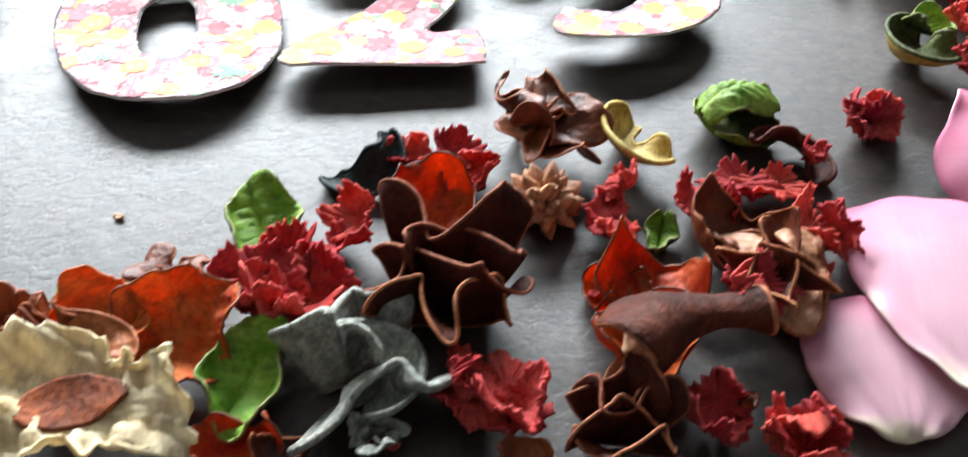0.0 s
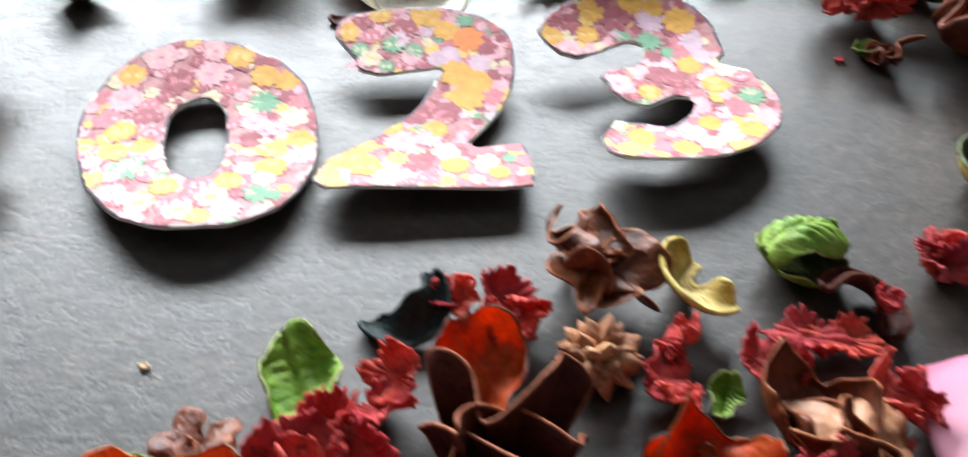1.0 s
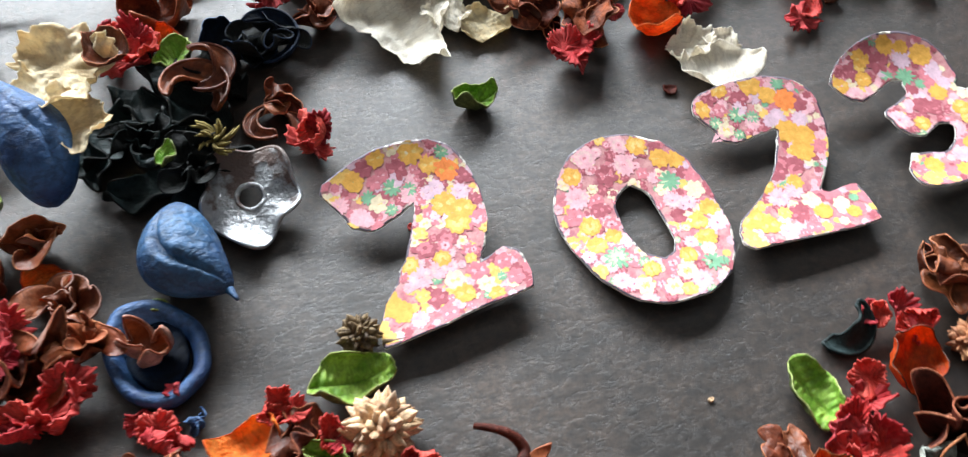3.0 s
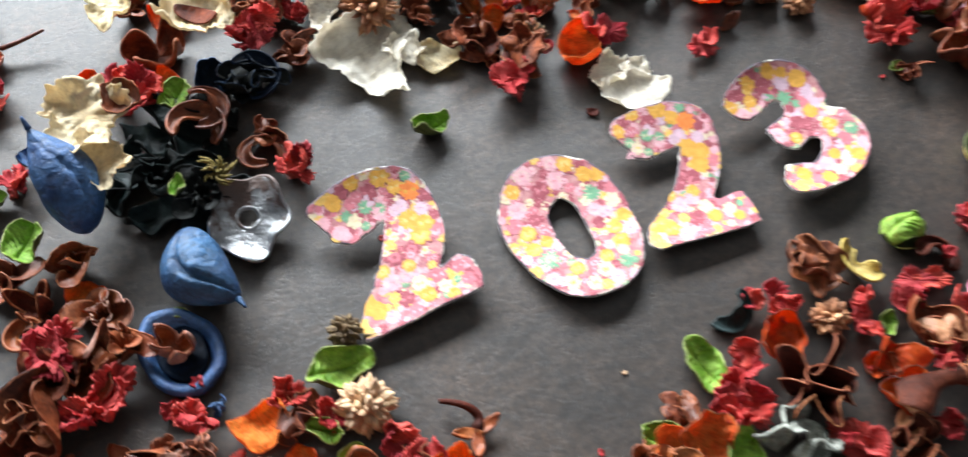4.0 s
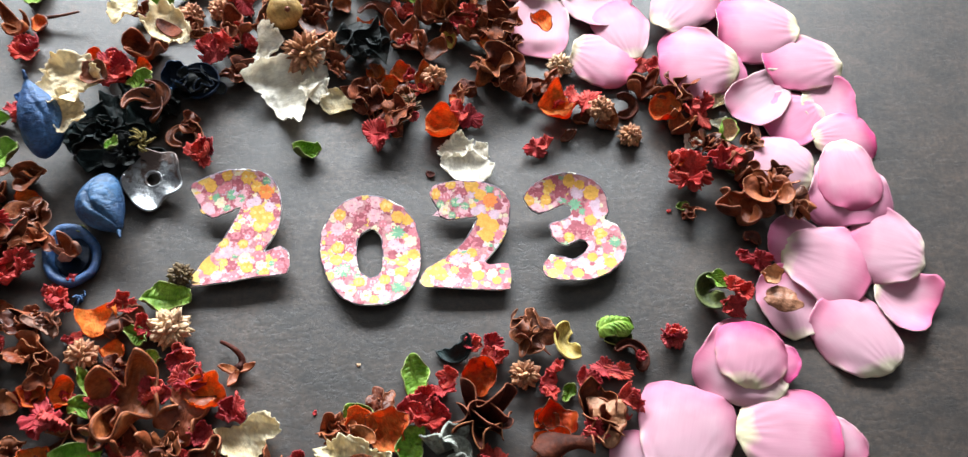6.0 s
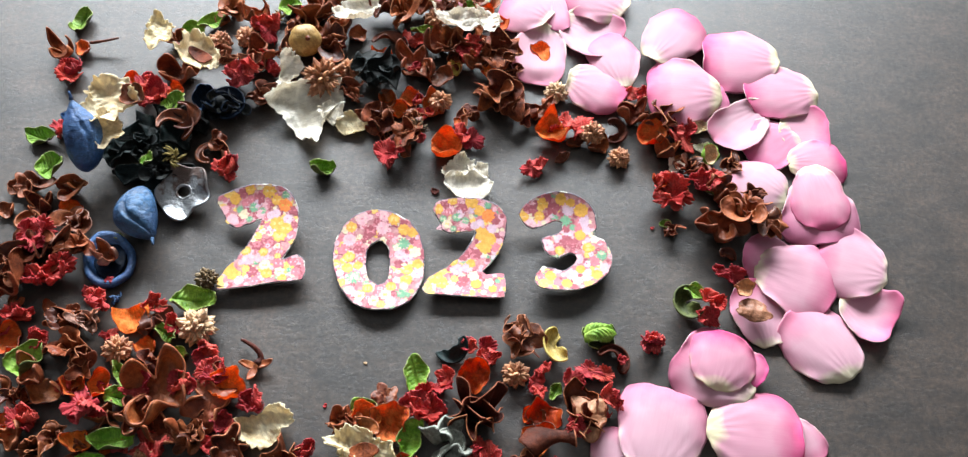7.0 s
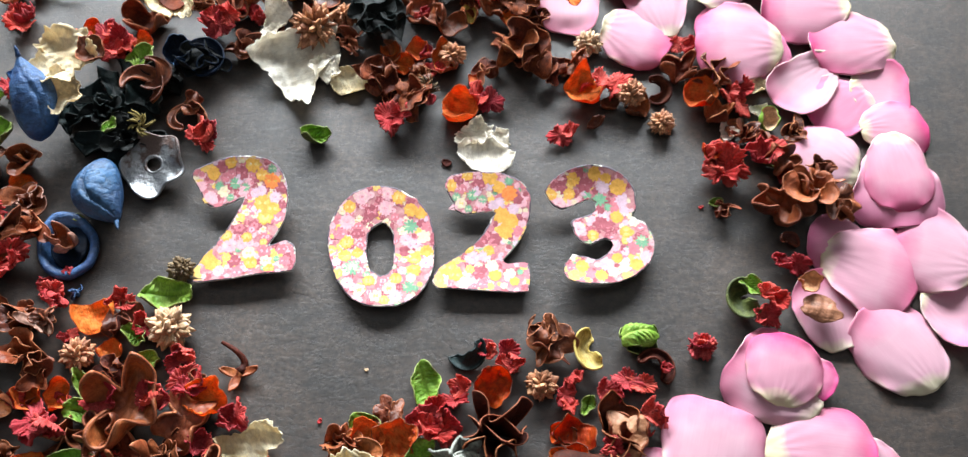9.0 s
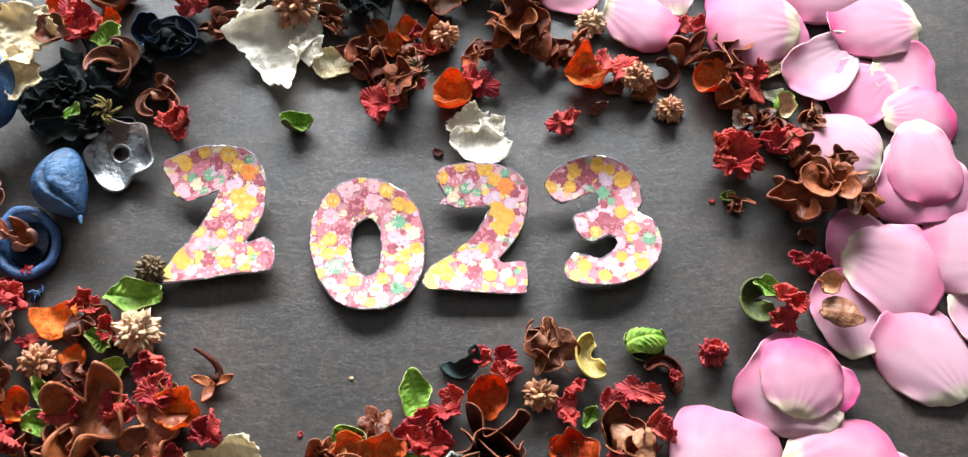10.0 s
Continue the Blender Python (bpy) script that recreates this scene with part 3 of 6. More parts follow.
def ruffle_sheet(rng, size, folds, deep, tall, flare):
    """A thin wall rising from a narrow base, its rim meandering in and out in deep, overhanging folds."""
    nw, ns = 15, 132
    W, T = np.meshgrid(np.linspace(0, 1, nw), np.arange(ns) * 2 * np.pi / ns, indexing="ij")
    p = rng.uniform(0, 2 * np.pi, 8)
    grow = 0.34 + 0.66 * W ** 1.15
    meander = W ** 1.1
    Q = T + 0.5 * np.sin(T + p[2]) + 0.22 * np.sin(2 * T + p[5])
    ang = T + meander * (0.50 * deep * np.sin(folds * Q + p[0]) + 0.22 * np.sin(2 * T + p[1])) + 0.35 * W * np.sin(T + p[2])
    r = 0.35 * size * grow * (1 + meander * (0.50 * deep * np.cos(folds * Q + p[3]) + 0.20 * np.cos(2 * T + p[4]) + 0.16 * np.cos((folds + 3) * Q + p[6])))
    lip = np.clip((W - 0.70) / 0.30, 0, 1) ** 2
    r = r + 0.6 * size * flare * lip * (0.2 + 0.9 * np.cos((folds - 1) * Q + p[6]))
    z = size * 0.62 * tall * (W ** 0.9 * (1 + 0.26 * np.cos(2 * T + p[7]) + 0.24 * np.cos((folds - 1) * Q + p[1]) + 0.10 * np.cos((folds + 4) * T + p[3])) - 0.14 * lip)
    r = r * (1 + 0.20 * waves(rng, np.cos(T) * 2, np.sin(T) * 2 + 2 * W, 3.6, 4) * W)
    z = z + 0.06 * size * waves(rng, np.cos(T) * 2, np.sin(T) * 2, 4.4, 4) * W
    V = np.stack([r * np.cos(ang), r * np.sin(ang) * 0.88, z], -1).reshape(-1, 3)
    F = [[i * ns + j, i * ns + (j + 1) % ns, (i + 1) * ns + (j + 1) % ns, (i + 1) * ns + j] for i in range(nw - 1) for j in range(ns)]
    V = np.vstack([V, V[:ns].mean(0)])
    F += [[len(V) - 1, (n + 1) % ns, n] for n in range(ns)]
    uv = np.vstack([np.stack([T / 6.3, W], -1).reshape(-1, 2), [[0.5, 0]]])
    return V, F, [list(range((nw - 1) * ns, nw * ns))], uv


def fluted_pod(x, y, size, turn, seed, label, mats=None, edge=None, walls=3, tall=0.6, folds=1.2, lift=None, thick=0.0005):
    """A split pod: thin upright walls one behind another, each winding from side to side, their rolled rims rising to the middle."""
    out, inn = mats or (BROWN, BROWN_IN)
    root = thing("seed_pod", label, "seed pod", "dried seed pods")
    rng = np.random.default_rng(seed)
    nt, nw = 84, 12
    u, w = np.meshgrid(np.linspace(-1, 1, nt), np.linspace(0, 1, nw), indexing="ij")
    F = [[i * nw + j, (i + 1) * nw + j, (i + 1) * nw + j + 1, i * nw + j + 1] for i in range(nt - 1) for j in range(nw - 1)]
    loop = [j for j in range(nw)] + [i * nw + nw - 1 for i in range(1, nt)] + [(nt - 1) * nw + j for j in range(nw - 2, -1, -1)] + [i * nw for i in range(nt - 2, 0, -1)]
    for n in range(walls):
        f, p = 2 * math.pi * folds * rng.uniform(0.8, 1.2) / 2, rng.uniform(0, 2 * np.pi, 5)
        row = (n / (walls - 1) - 0.5) * 2 if walls > 1 else 0.0
        spread = 0.42 + 0.58 * w ** 0.75
        lip = np.clip((w - 0.7) / 0.3, 0, 1) ** 2
        X = 0.5 * size * rng.uniform(0.8, 1.05) * spread * (u + 0.11 * np.sin(2 * f * u + p[0])) + 0.05 * size * w * np.sin(3 * u + p[4])
        Y = size * (0.22 * row * spread + 0.17 * w ** 0.7 * np.sin(f * u + p[1]) + 0.035 * w * np.sin(2.1 * f * u + p[2]) + 0.10 * row * w * w + 0.05 * lip * np.cos(f * u + p[3]))
        Z = size * tall * w * (0.42 + 0.58 * np.sqrt(np.clip(1 - 0.8 * u * u, 0.02, 1))) * (1 + 0.16 * np.cos(f * u + p[3]) + 0.12 * row) - 0.03 * size * lip
        P = np.stack([X, Y, Z + 0.045 * size * waves(rng, u * 3, w * 2, 3, 4) * w], -1).reshape(-1, 3)
        wall = part("lobe", blade("pod_flute", (P, F, [loop[::-1]], np.stack([u, w], -1).reshape(-1, 2)), thick, inn, out, edge or EDGE), root)
        part("rim", rim("pod_rim", P, loop, 0.62 * thick, edge or EDGE), wall, "paler rolled edge")
    return lay(root, x, y, turn, lift)


def folded_pod(x, y, size, turn, seed, lobes=4, mats=None, label="brown dried pod of upright leathery folds", edge=None, spread=26, tall=1.0, roll=1.0, lift=None, lean=0, inner=True, thick=0.0005):
    """A leathery pod whose wall is thrown into deep folds with a rolled, paler rim; a smaller one sits inside it."""
    out, inn = mats or (BROWN, BROWN_IN)
    root = thing("seed_pod", label, "seed pod", "dried seed pods")
    rng = np.random.default_rng(seed)
    for n in range(2 if inner else 1):
        k = size * (1.22, 0.62)[n]
        s = ruffle_sheet(rng, k, max(3, lobes - n), 0.75 * roll, tall * (0.85, 1.2)[n], 0.10 + spread / 300)
        V = leaned(turned(s[0], rng.uniform(-1, 1) * 10, rng.uniform(-1, 1) * 10, 0, (rng.uniform(-0.06, 0.06) * size, rng.uniform(-0.06, 0.06) * size, 0.04 * n * size)), turn, lean)
        lobe = part("lobe", blade("pod_wall", (V, *s[1:]), thick, inn, out, edge or EDGE), root)
        part("rim", rim("pod_rim", V, s[2][0], 0.62 * thick, edge or EDGE), lobe, "paler rolled edge")
    return lay(root, x, y, turn, lift)


def shell(x, y, length, width, turn, seed, mats=(ORANGE, REDORANGE), cup=0.75, bend=0.4, tilt=(0, 0), edge=None, label="cupped dried husk, orange inside and brown outside", name="dried_husk", category="husk", wave=0.06, taper=0.15, crumple=0.06, lift=None, rib=0.0, group="dried husks", lean=0):
    """One cupped oval blade with a rolled edge."""
    k = 0.56 + 0.06 * cup
    s = disc(seed, k * length, k * width, cup, bend, 0.2, wave + 0.06, 3, 0.05, 13, 0.04, 3, crumple + 0.09, rib, 12, taper, 0.14, 20, 84, lip=0.12, folds=4.6)
    V = leaned(turned(s[0], tilt[0], tilt[1], 0), turn, lean)
    root = thing(name, label, category, group)
    body = part("blade", blade("husk_blade", (V, *s[1:]), 0.00035, mats[0], mats[1], edge or mats[1]), root)
    part("rim", rim("husk_rim", V, s[2][0], 0.00021, edge or mats[1]), body)
    return lay(root, x, y, turn, lift)


def leaf_cup(x, y, length, width, turn, seed, cup=0.55, bend=0.45, tilt=(0, 0), under=None, label="curled bright green dried leaf with a ribbed face", lift=None, lean=0):
    """A curled green leaf with raised side veins and a darker skin below."""
    s = disc(seed, 0.60 * length, 0.64 * width, cup, bend, 1.5, 0.14, 3, 0.03, 20, 0, 3, 0.13, 0.0, 16, 0.2, 0.10, 22, 88, lip=0.2)
    V = s[0].copy()
    V[:, 2] += (0.00022 + 0.00022 * np.sin(V[:, 0] / length * 7 + seed)) * np.sin((V[:, 0] - 0.7 * np.abs(V[:, 1])) / length * (40 + seed % 17) + 2 * np.sin(V[:, 1] / width * 9 + seed)) * (1 - np.exp(-(V[:, 1] / (0.1 * width)) ** 2))
    V[:, 2] -= 0.0011 * np.exp(-(V[:, 1] / (0.07 * width)) ** 2)
    V = leaned(turned(V, tilt[0], tilt[1], 0), turn, lean)
    root = thing("dried_leaf", label, "leaf", "green dried leaves")
    body = part("blade", blade("leaf_blade", (V, *s[1:]), 0.0006, GREEN, under or OLIVE, under or OLIVE), root)
    part("rim", rim("leaf_rim", V, s[2][0], 0.00025, LEAF_EDGE), body, "pale leaf edge")
    return lay(root, x, y, turn, lift)


def calyx(x, y, size, turn, seed, arms=4, reach=0.45, mats=None, cup=0.9, wave=0.2, label="star-shaped rust-brown dried calyx with curled arms", tilt=(0, 0), lift=None, thick=0.0012):
    """A leathery star: one blade with long curled arms and a rolled edge."""
    out, inn = mats or (RUST, BROWN_IN)
    s = disc(seed, size * 0.58, size * 0.52, cup, 0.3, 0.5, wave, arms, 0, 0, reach, arms, 0.19, 0.02, 9, 0, 0.24, 20, 96, lip=0.3, folds=4.6)
    V = turned(s[0], tilt[0], tilt[1], 0)
    root = thing("dried_calyx", label, "seed pod", "dried seed pods")
    body = part("blade", blade("calyx_blade", (V, *s[1:]), thick, inn, out, out), root)
    part("rim", rim("calyx_rim", V, s[2][0], thick * 0.35, EDGE if out not in (BLACK, GREY) else out), body)
    return lay(root, x, y, turn, lift)


def trumpet_pod(x, y, size, turn, seed, label, mats=None, lift=None):
    """A pod lying down: a torn, spread end that narrows to a bent neck with a round mouth, its inner shade a dark disc.
    """
    out, inn = mats or (RUST, MAUVE)
    rng = np.random.default_rng(seed)
    nr, ns = 26, 48
    T, A = np.meshgrid(np.linspace(0, 1, nr), np.arange(ns) * 2 * np.pi / ns, indexing="ij")
    r = size * np.interp(T, [0, 0.12, 0.3, 0.5, 0.72, 0.88, 0.96, 1.0], [0.30, 0.29, 0.25, 0.16, 0.105, 0.115, 0.15, 0.165])
    r = r * (1 + (1 - T) ** 2 * 0.28 * np.cos(3 * A + 0.6) + 0.07 * waves(rng, np.cos(A) * 1.5 + 3 * T, np.sin(A) * 1.5, 2.6, 3))
    along = size * (T - 0.5) + size * (1 - T) ** 3 * 0.14 * np.cos(2 * A + 1.0)
    P = np.stack([along, r * np.cos(A) + size * 0.16 * np.sin(2.6 * T), 0.78 * r * np.sin(A) + size * (0.10 * T * T + 0.03 * np.sin(5 * T))], -1).reshape(-1, 3)
    F = [[i * ns + j, (i + 1) * ns + j, (i + 1) * ns + (j + 1) % ns, i * ns + (j + 1) % ns] for i in range(nr - 1) for j in range(ns)]
    ends = [list(range((nr - 1) * ns, nr * ns)), list(range(ns))[::-1]]
    root = thing("trumpet_pod", label, "seed pod", "dried seed pods")
    body = part("horn", blade("trumpet_body", (P, F, ends, np.stack([T, A / 6.3], -1).reshape(-1, 2)), 0.0007, out, inn, EDGE), root)
    part("rim", rim("trumpet_rim", P, ends[0], 0.0005, EDGE), body, "rounded lip of the mouth")
    # dark disc set across the neck in place of the hollow's shade
    part("floor", mesh_of("trumpet_shade_disc", P[(nr - 7) * ns:(nr - 6) * ns] * 1.0, [list(range(ns))], [inn]), body, "dark disc standing in for shade inside the mouth")
    return lay(root, x, y, turn, lift)


def bract_mesh(name, length, width, material):
    """One pointed, slightly keeled seed bract along +z."""
    t = np.linspace(0, 1, 6)
    prof = width / 2 * np.array([0.35, 0.85, 1.0, 0.85, 0.5, 0.06])
    P = []
    for z, w in zip(t, prof):
        for k in range(6):
            a = k * math.pi / 3
            P.append((w * math.cos(a) * (1.25 if k % 3 == 0 else 1), w * math.sin(a) * 0.7, length * z))
    F = [[r * 6 + k, r * 6 + (k + 1) % 6, (r + 1) * 6 + (k + 1) % 6, (r + 1) * 6 + k] for r in range(5) for k in range(6)] + [[5, 4, 3, 2, 1, 0], [30, 31, 32, 33, 34, 35]]
    return mesh_of(name, P, F, [material])


BRACTS = {}


def bract_head(x, y, size, turn, seed, material=None, count=72, long=0.29, wide=0.19, core=None, label="russet seed cluster of many pointed bracts", lift=None, squash=0.75, name="seed_cluster"):
    """A round head of many pointed bracts standing out from a core."""
    material = material or RUSSET
    root = thing(name, label, "seed cluster", "dried seed clusters")
    rng = np.random.default_rng(seed)
    key = (material.name, round(size, 3), long, wide)
    if key not in BRACTS:
        BRACTS[key] = bract_mesh("bract", size * long, size * wide, material)
    me = bpy.data.meshes.new("head_core")
    bm = bmesh.new()
    bmesh.ops.create_icosphere(bm, subdivisions=2, radius=size * 0.24)
    bmesh.ops.scale(bm, vec=(1, 1, squash), verts=bm.verts)
    bm.to_mesh(me)
    bm.free()
    me.materials.append(core or HUSK)
    part("core", me, root, "dark core")
    for n in range(count):
        z = 1 - 1.45 * (n + 0.5) / count
        a = n * 2.39996 + rng.uniform(-0.25, 0.25)
        q = math.sqrt(max(0, 1 - z * z))
        way = Vector((q * math.cos(a), q * math.sin(a), z * squash + 0.12)).normalized()
        way = (way + 0.16 * Vector(rng.uniform(-1, 1, 3))).normalized()
        ob = part("bract", BRACTS[key], root)
        m = way.to_track_quat("Z", "Y").to_matrix().to_4x4()
        k = rng.uniform(0.8, 1.15)
        ob.matrix_basis = Matrix.Translation(way * size * 0.14) @ m @ Matrix.Rotation(rng.uniform(0, 6), 4, "Z") @ Matrix.Diagonal((k, k, k, 1))
    return lay(root, x, y, turn, lift)


def paper(x, y, length, width, turn, seed, mat_top=None, cup=0.3, bend=0.5, crumple=0.15, jag=0.13, tilt=(0, 0), label="crumpled cream papery petal with a torn edge", lift=None, taper=0.0, lobe=0.06, rib=0.0, wave=0.1, heart=False, lean=0):
    """A crumpled, torn papery petal."""
    m = mat_top or CREAM
    s = disc(seed, length / 2, width / 2, cup, bend, 0.6, wave, 4, jag, 0, lobe, 3, 1.15 * crumple, rib, 17, taper, 0.13, 26, 128, lip=0.16, folds=7.5)
    V = leaned(turned(s[0], tilt[0], tilt[1], 0), turn, lean)
    if not heart:
        ob = tagged(new("papery_petal", blade("papery_petal", (V, *s[1:]), 0.00028, m)), label, "petal", "papery petals")
    else:
        ob = thing("papery_petal", label, "petal", "papery petals")
        part("blade", blade("papery_blade", (V, *s[1:]), 0.0005, m), ob)
        h = disc(seed + 5, length * 0.20, width * 0.19, cup, 0, 0, 0.05, 3, 0.0, 9, 0.06, 2, 0.03, 0, 0, 0, 0.06, 10, 40)
        part("heart", blade("papery_heart", (leaned(turned(h[0], tilt[0], tilt[1], 0), turn, lean) + V[-1] + np.array([0, -0.0004, 0.0010]), *h[1:]), 0.0006, BROWN_IN), ob, "brown stained heart")
    return lay(ob, x, y, turn, lift)


def dark_leaf(x, y, size, turn, seed, mats=(BLACK, TEAL), label="black-dyed curled dried leaf", tilt=(0, 0), lift=None):
    s = disc(seed, size * 0.62, size * 0.45, 0.6, 0.9, 1.2, 0.25, 4, 0.05, 12, 0.12, 3, 0.1, 0, 0, 0.2, 0.1, 12, 52)
    V = turned(s[0], tilt[0], tilt[1], 0)
    ob = tagged(new("dark_leaf", blade("dark_leaf", (V, *s[1:]), 0.0008, mats[1], mats[0], mats[0])), label, "leaf", "dark dried leaves")
    return lay(ob, x, y, turn, lift)


def curl(x, y, size, turn, seed, mats=(TEAL, TEAL), sweep=250, wide=0.28, rise=0.35, label="dark curled strip of dried husk", lift=None, roll=0.7, name="curled_husk"):
    """A hooked strip: a trough-shaped band along an arc, with a rolled edge."""
    rng = np.random.default_rng(seed)
    nt, nw = 30, 9
    t, w = np.meshgrid(np.linspace(0, 1, nt), np.linspace(-1, 1, nw), indexing="ij")
    a = np.radians(sweep) * (t - 0.5)
    r = size * 0.36
    half = size * wide / 2 * (0.45 + 0.9 * np.sin(np.pi * (0.1 + 0.85 * t)) ** 0.8) * (1 + 0.12 * np.sin(9 * t + seed))
    tip = roll * np.sin(3 * t + seed)
    ca, sa = np.cos(tip), np.sin(tip)
    across, up = half * w * ca, half * w * sa + half * 0.75 * w * w
    rr = r * (1 + 0.12 * np.sin(4 * t + seed)) + across
    P = np.stack([rr * np.cos(a), rr * np.sin(a), up + size * rise * t ** 2 + 0.03 * size * waves(rng, t * 3, w, 3, 3)], -1).reshape(-1, 3)
    F = [[i * nw + j, (i + 1) * nw + j, (i + 1) * nw + j + 1, i * nw + j + 1] for i in range(nt - 1) for j in range(nw - 1)]
    loop = [j for j in range(nw)] + [i * nw + nw - 1 for i in range(1, nt)] + [(nt - 1) * nw + j for j in range(nw - 2, -1, -1)] + [i * nw for i in range(nt - 2, 0, -1)]
    P = P - P.mean(0)
    uv = np.stack([t, w], -1).reshape(-1, 2)
    root = thing(name, label, "husk", "curled husks")
    body = part("band", blade("curl_band", (P, F, [loop[::-1]], uv), 0.0009, mats[0], mats[1], mats[1]), root)
    part("rim", rim("curl_rim", P, loop, 0.0006, mats[1]), body)
    return lay(root, x, y, turn, lift)


def crumb(x, y, size, turn, seed, material=None, label="tiny reddish crumb of dried petal on the table"):
    s = disc(seed, size / 2, size / 3.2, 0.5, 0.3, 0, 0.1, 3, 0.1, 7, 0, 3, 0.12, nr=4, ns=14)
    ob = tagged(new("crumb", blade("crumb", s, 0.0005, material or RED)), label, "crumb", "crumbs")
    return lay(ob, x, y, turn)


# ---- the room and the table ----
def structure(ob, label, category):
    return tagged(ob, label, category, "", "structure")


ROOM = (-2.2, 2.0, -2.2, WALL_Y + 0.12, -0.75, 1.85)
structure(box("floor", ROOM[0], ROOM[1], ROOM[2], ROOM[3], -0.80, -0.75, FLOOR, None, 0), "plain wooden floor under the table", "floor")
structure(box("ceiling", ROOM[0], ROOM[1], ROOM[2], ROOM[3], 1.85, 1.90, WALL, None, 0), "plain pale ceiling", "ceiling")
structure(box("wall_west", ROOM[0] - 0.1, ROOM[0], ROOM[2], ROOM[3], -0.75, 1.85, WALL, None, 0), "plain painted wall", "wall")
structure(box("wall_east", ROOM[1], ROOM[1] + 0.1, ROOM[2], ROOM[3], -0.75, 1.85, WALL, None, 0), "plain painted wall", "wall")
structure(box("wall_south", ROOM[0], ROOM[1], ROOM[2] - 0.1, ROOM[2], -0.75, 1.85, WALL, None, 0), "plain painted wall", "wall")


def window_wall():
    """The far wall as one mesh with an opening through it, and a window frame in the opening."""
    xs, zs = [ROOM[0], WIN_X0, WIN_X1, ROOM[1]], [-0.75, WIN_Z0, WIN_Z1, 1.85]
    bm = bmesh.new()
    for a in range(3):
        for c in range(3):
            if (a, c) != (1, 1):
                bmesh.ops.create_cube(bm, size=1.0, matrix=Matrix.LocRotScale(((xs[a] + xs[a + 1]) / 2, WALL_Y + 0.06, (zs[c] + zs[c + 1]) / 2), None, (xs[a + 1] - xs[a], 0.12, zs[c + 1] - zs[c])))
    me = bpy.data.meshes.new("wall_north")
    bm.to_mesh(me)
    bm.free()
    me.materials.append(WALL)
    structure(new("wall_north", me), "plain painted wall with a window opening", "wall")
    win = structure(new("window_1"), "white-framed window beyond the table", "window")
    y0, y1 = WALL_Y + 0.05, WALL_Y + 0.09
    for n, (x0, x1, z0, z1) in {"jamb": (WIN_X0, WIN_X0 + 0.04, WIN_Z0, WIN_Z1), "jamb.001": (WIN_X1 - 0.04, WIN_X1, WIN_Z0, WIN_Z1), "head": (WIN_X0 + 0.04, WIN_X1 - 0.04, WIN_Z1 - 0.04, WIN_Z1), "sill": (WIN_X0 + 0.04, WIN_X1 - 0.04, WIN_Z0, WIN_Z0 + 0.04)}.items():
        box(n, x0, x1, y0, y1, z0, z1, FRAME, win)


window_wall()
table = tagged(new("table"), "dark brown leather-grained table standing in daylight", "table")
box("tabletop", -0.85, 0.85, -0.62, 0.68, -0.03, 0.0, TABLE, table, 0.004)
for lx in (-0.78, 0.78):
    for ly in (-0.55, 0.61):
        box("leg", lx - 0.03, lx + 0.03, ly - 0.03, ly + 0.03, -0.75, -0.03, TABLE, table)


# ---- the four cut-out digits ----
def smooth_outline(points, steps=3):
    """A hand-cut outline through corner points given in millimetres."""
    P = np.array(points, float).reshape(-1, 2) / 1000
    out = []
    n = len(P)
    for i in range(n):
        a, b, c, d = P[i - 1], P[i], P[(i + 1) % n], P[(i + 2) % n]
        for k in range(steps):
            t = k / steps
            q = 0.5 * ((2 * b) + (c - a) * t + (2 * a - 5 * b + 4 * c - d) * t * t + (3 * b - a - 3 * c + d) * t ** 3)
            out.append(q * 0.5 + (b + (c - b) * t) * 0.5)
    return np.array(out)


def inside(loops, px, py):
    """Which points lie within the outline and outside its hole."""
    px, py = np.atleast_1d(px)[:, None], np.atleast_1d(py)[:, None]
    count = 0
    for L in loops:
        x0, y0 = L.T
        x1, y1 = np.roll(L, -1, 0).T
        count = count + (((y0 > py) != (y1 > py)) & (px < (x1 - x0) * (py - y0) / (y1 - y0 + 1e-15) + x0)).sum(1)
    return count % 2 == 1


# petals, depth of the notches, inks from the rim to the heart
FLOWERS = {
    "yellow": (9, 0.16, ("gold", "yellow", "lemon", "gold")), "orange": (8, 0.16, ("orange", "gold", "orange")), "lemon": (7, 0.2, ("yellow", "lemon", "gold")),
    "pink": (13, 0.22, ("pink", "blush", "pink", "rose")), "lilac": (11, 0.22, ("lilac", "blush", "lilac", "wine")), "rose": (6, 0.26, ("rose", "pink", "wine")),
    "wine": (6, 0.26, ("wine", "rose", "wine")), "white": (6, 0.24, ("white", "blush", "lemon", "gold")), "green": (10, 0.42, ("green", "mint", "white", "green")),
}
RADII = {4: (1.0, 0.76, 0.44, 0.16), 3: (1.0, 0.6, 0.2)}


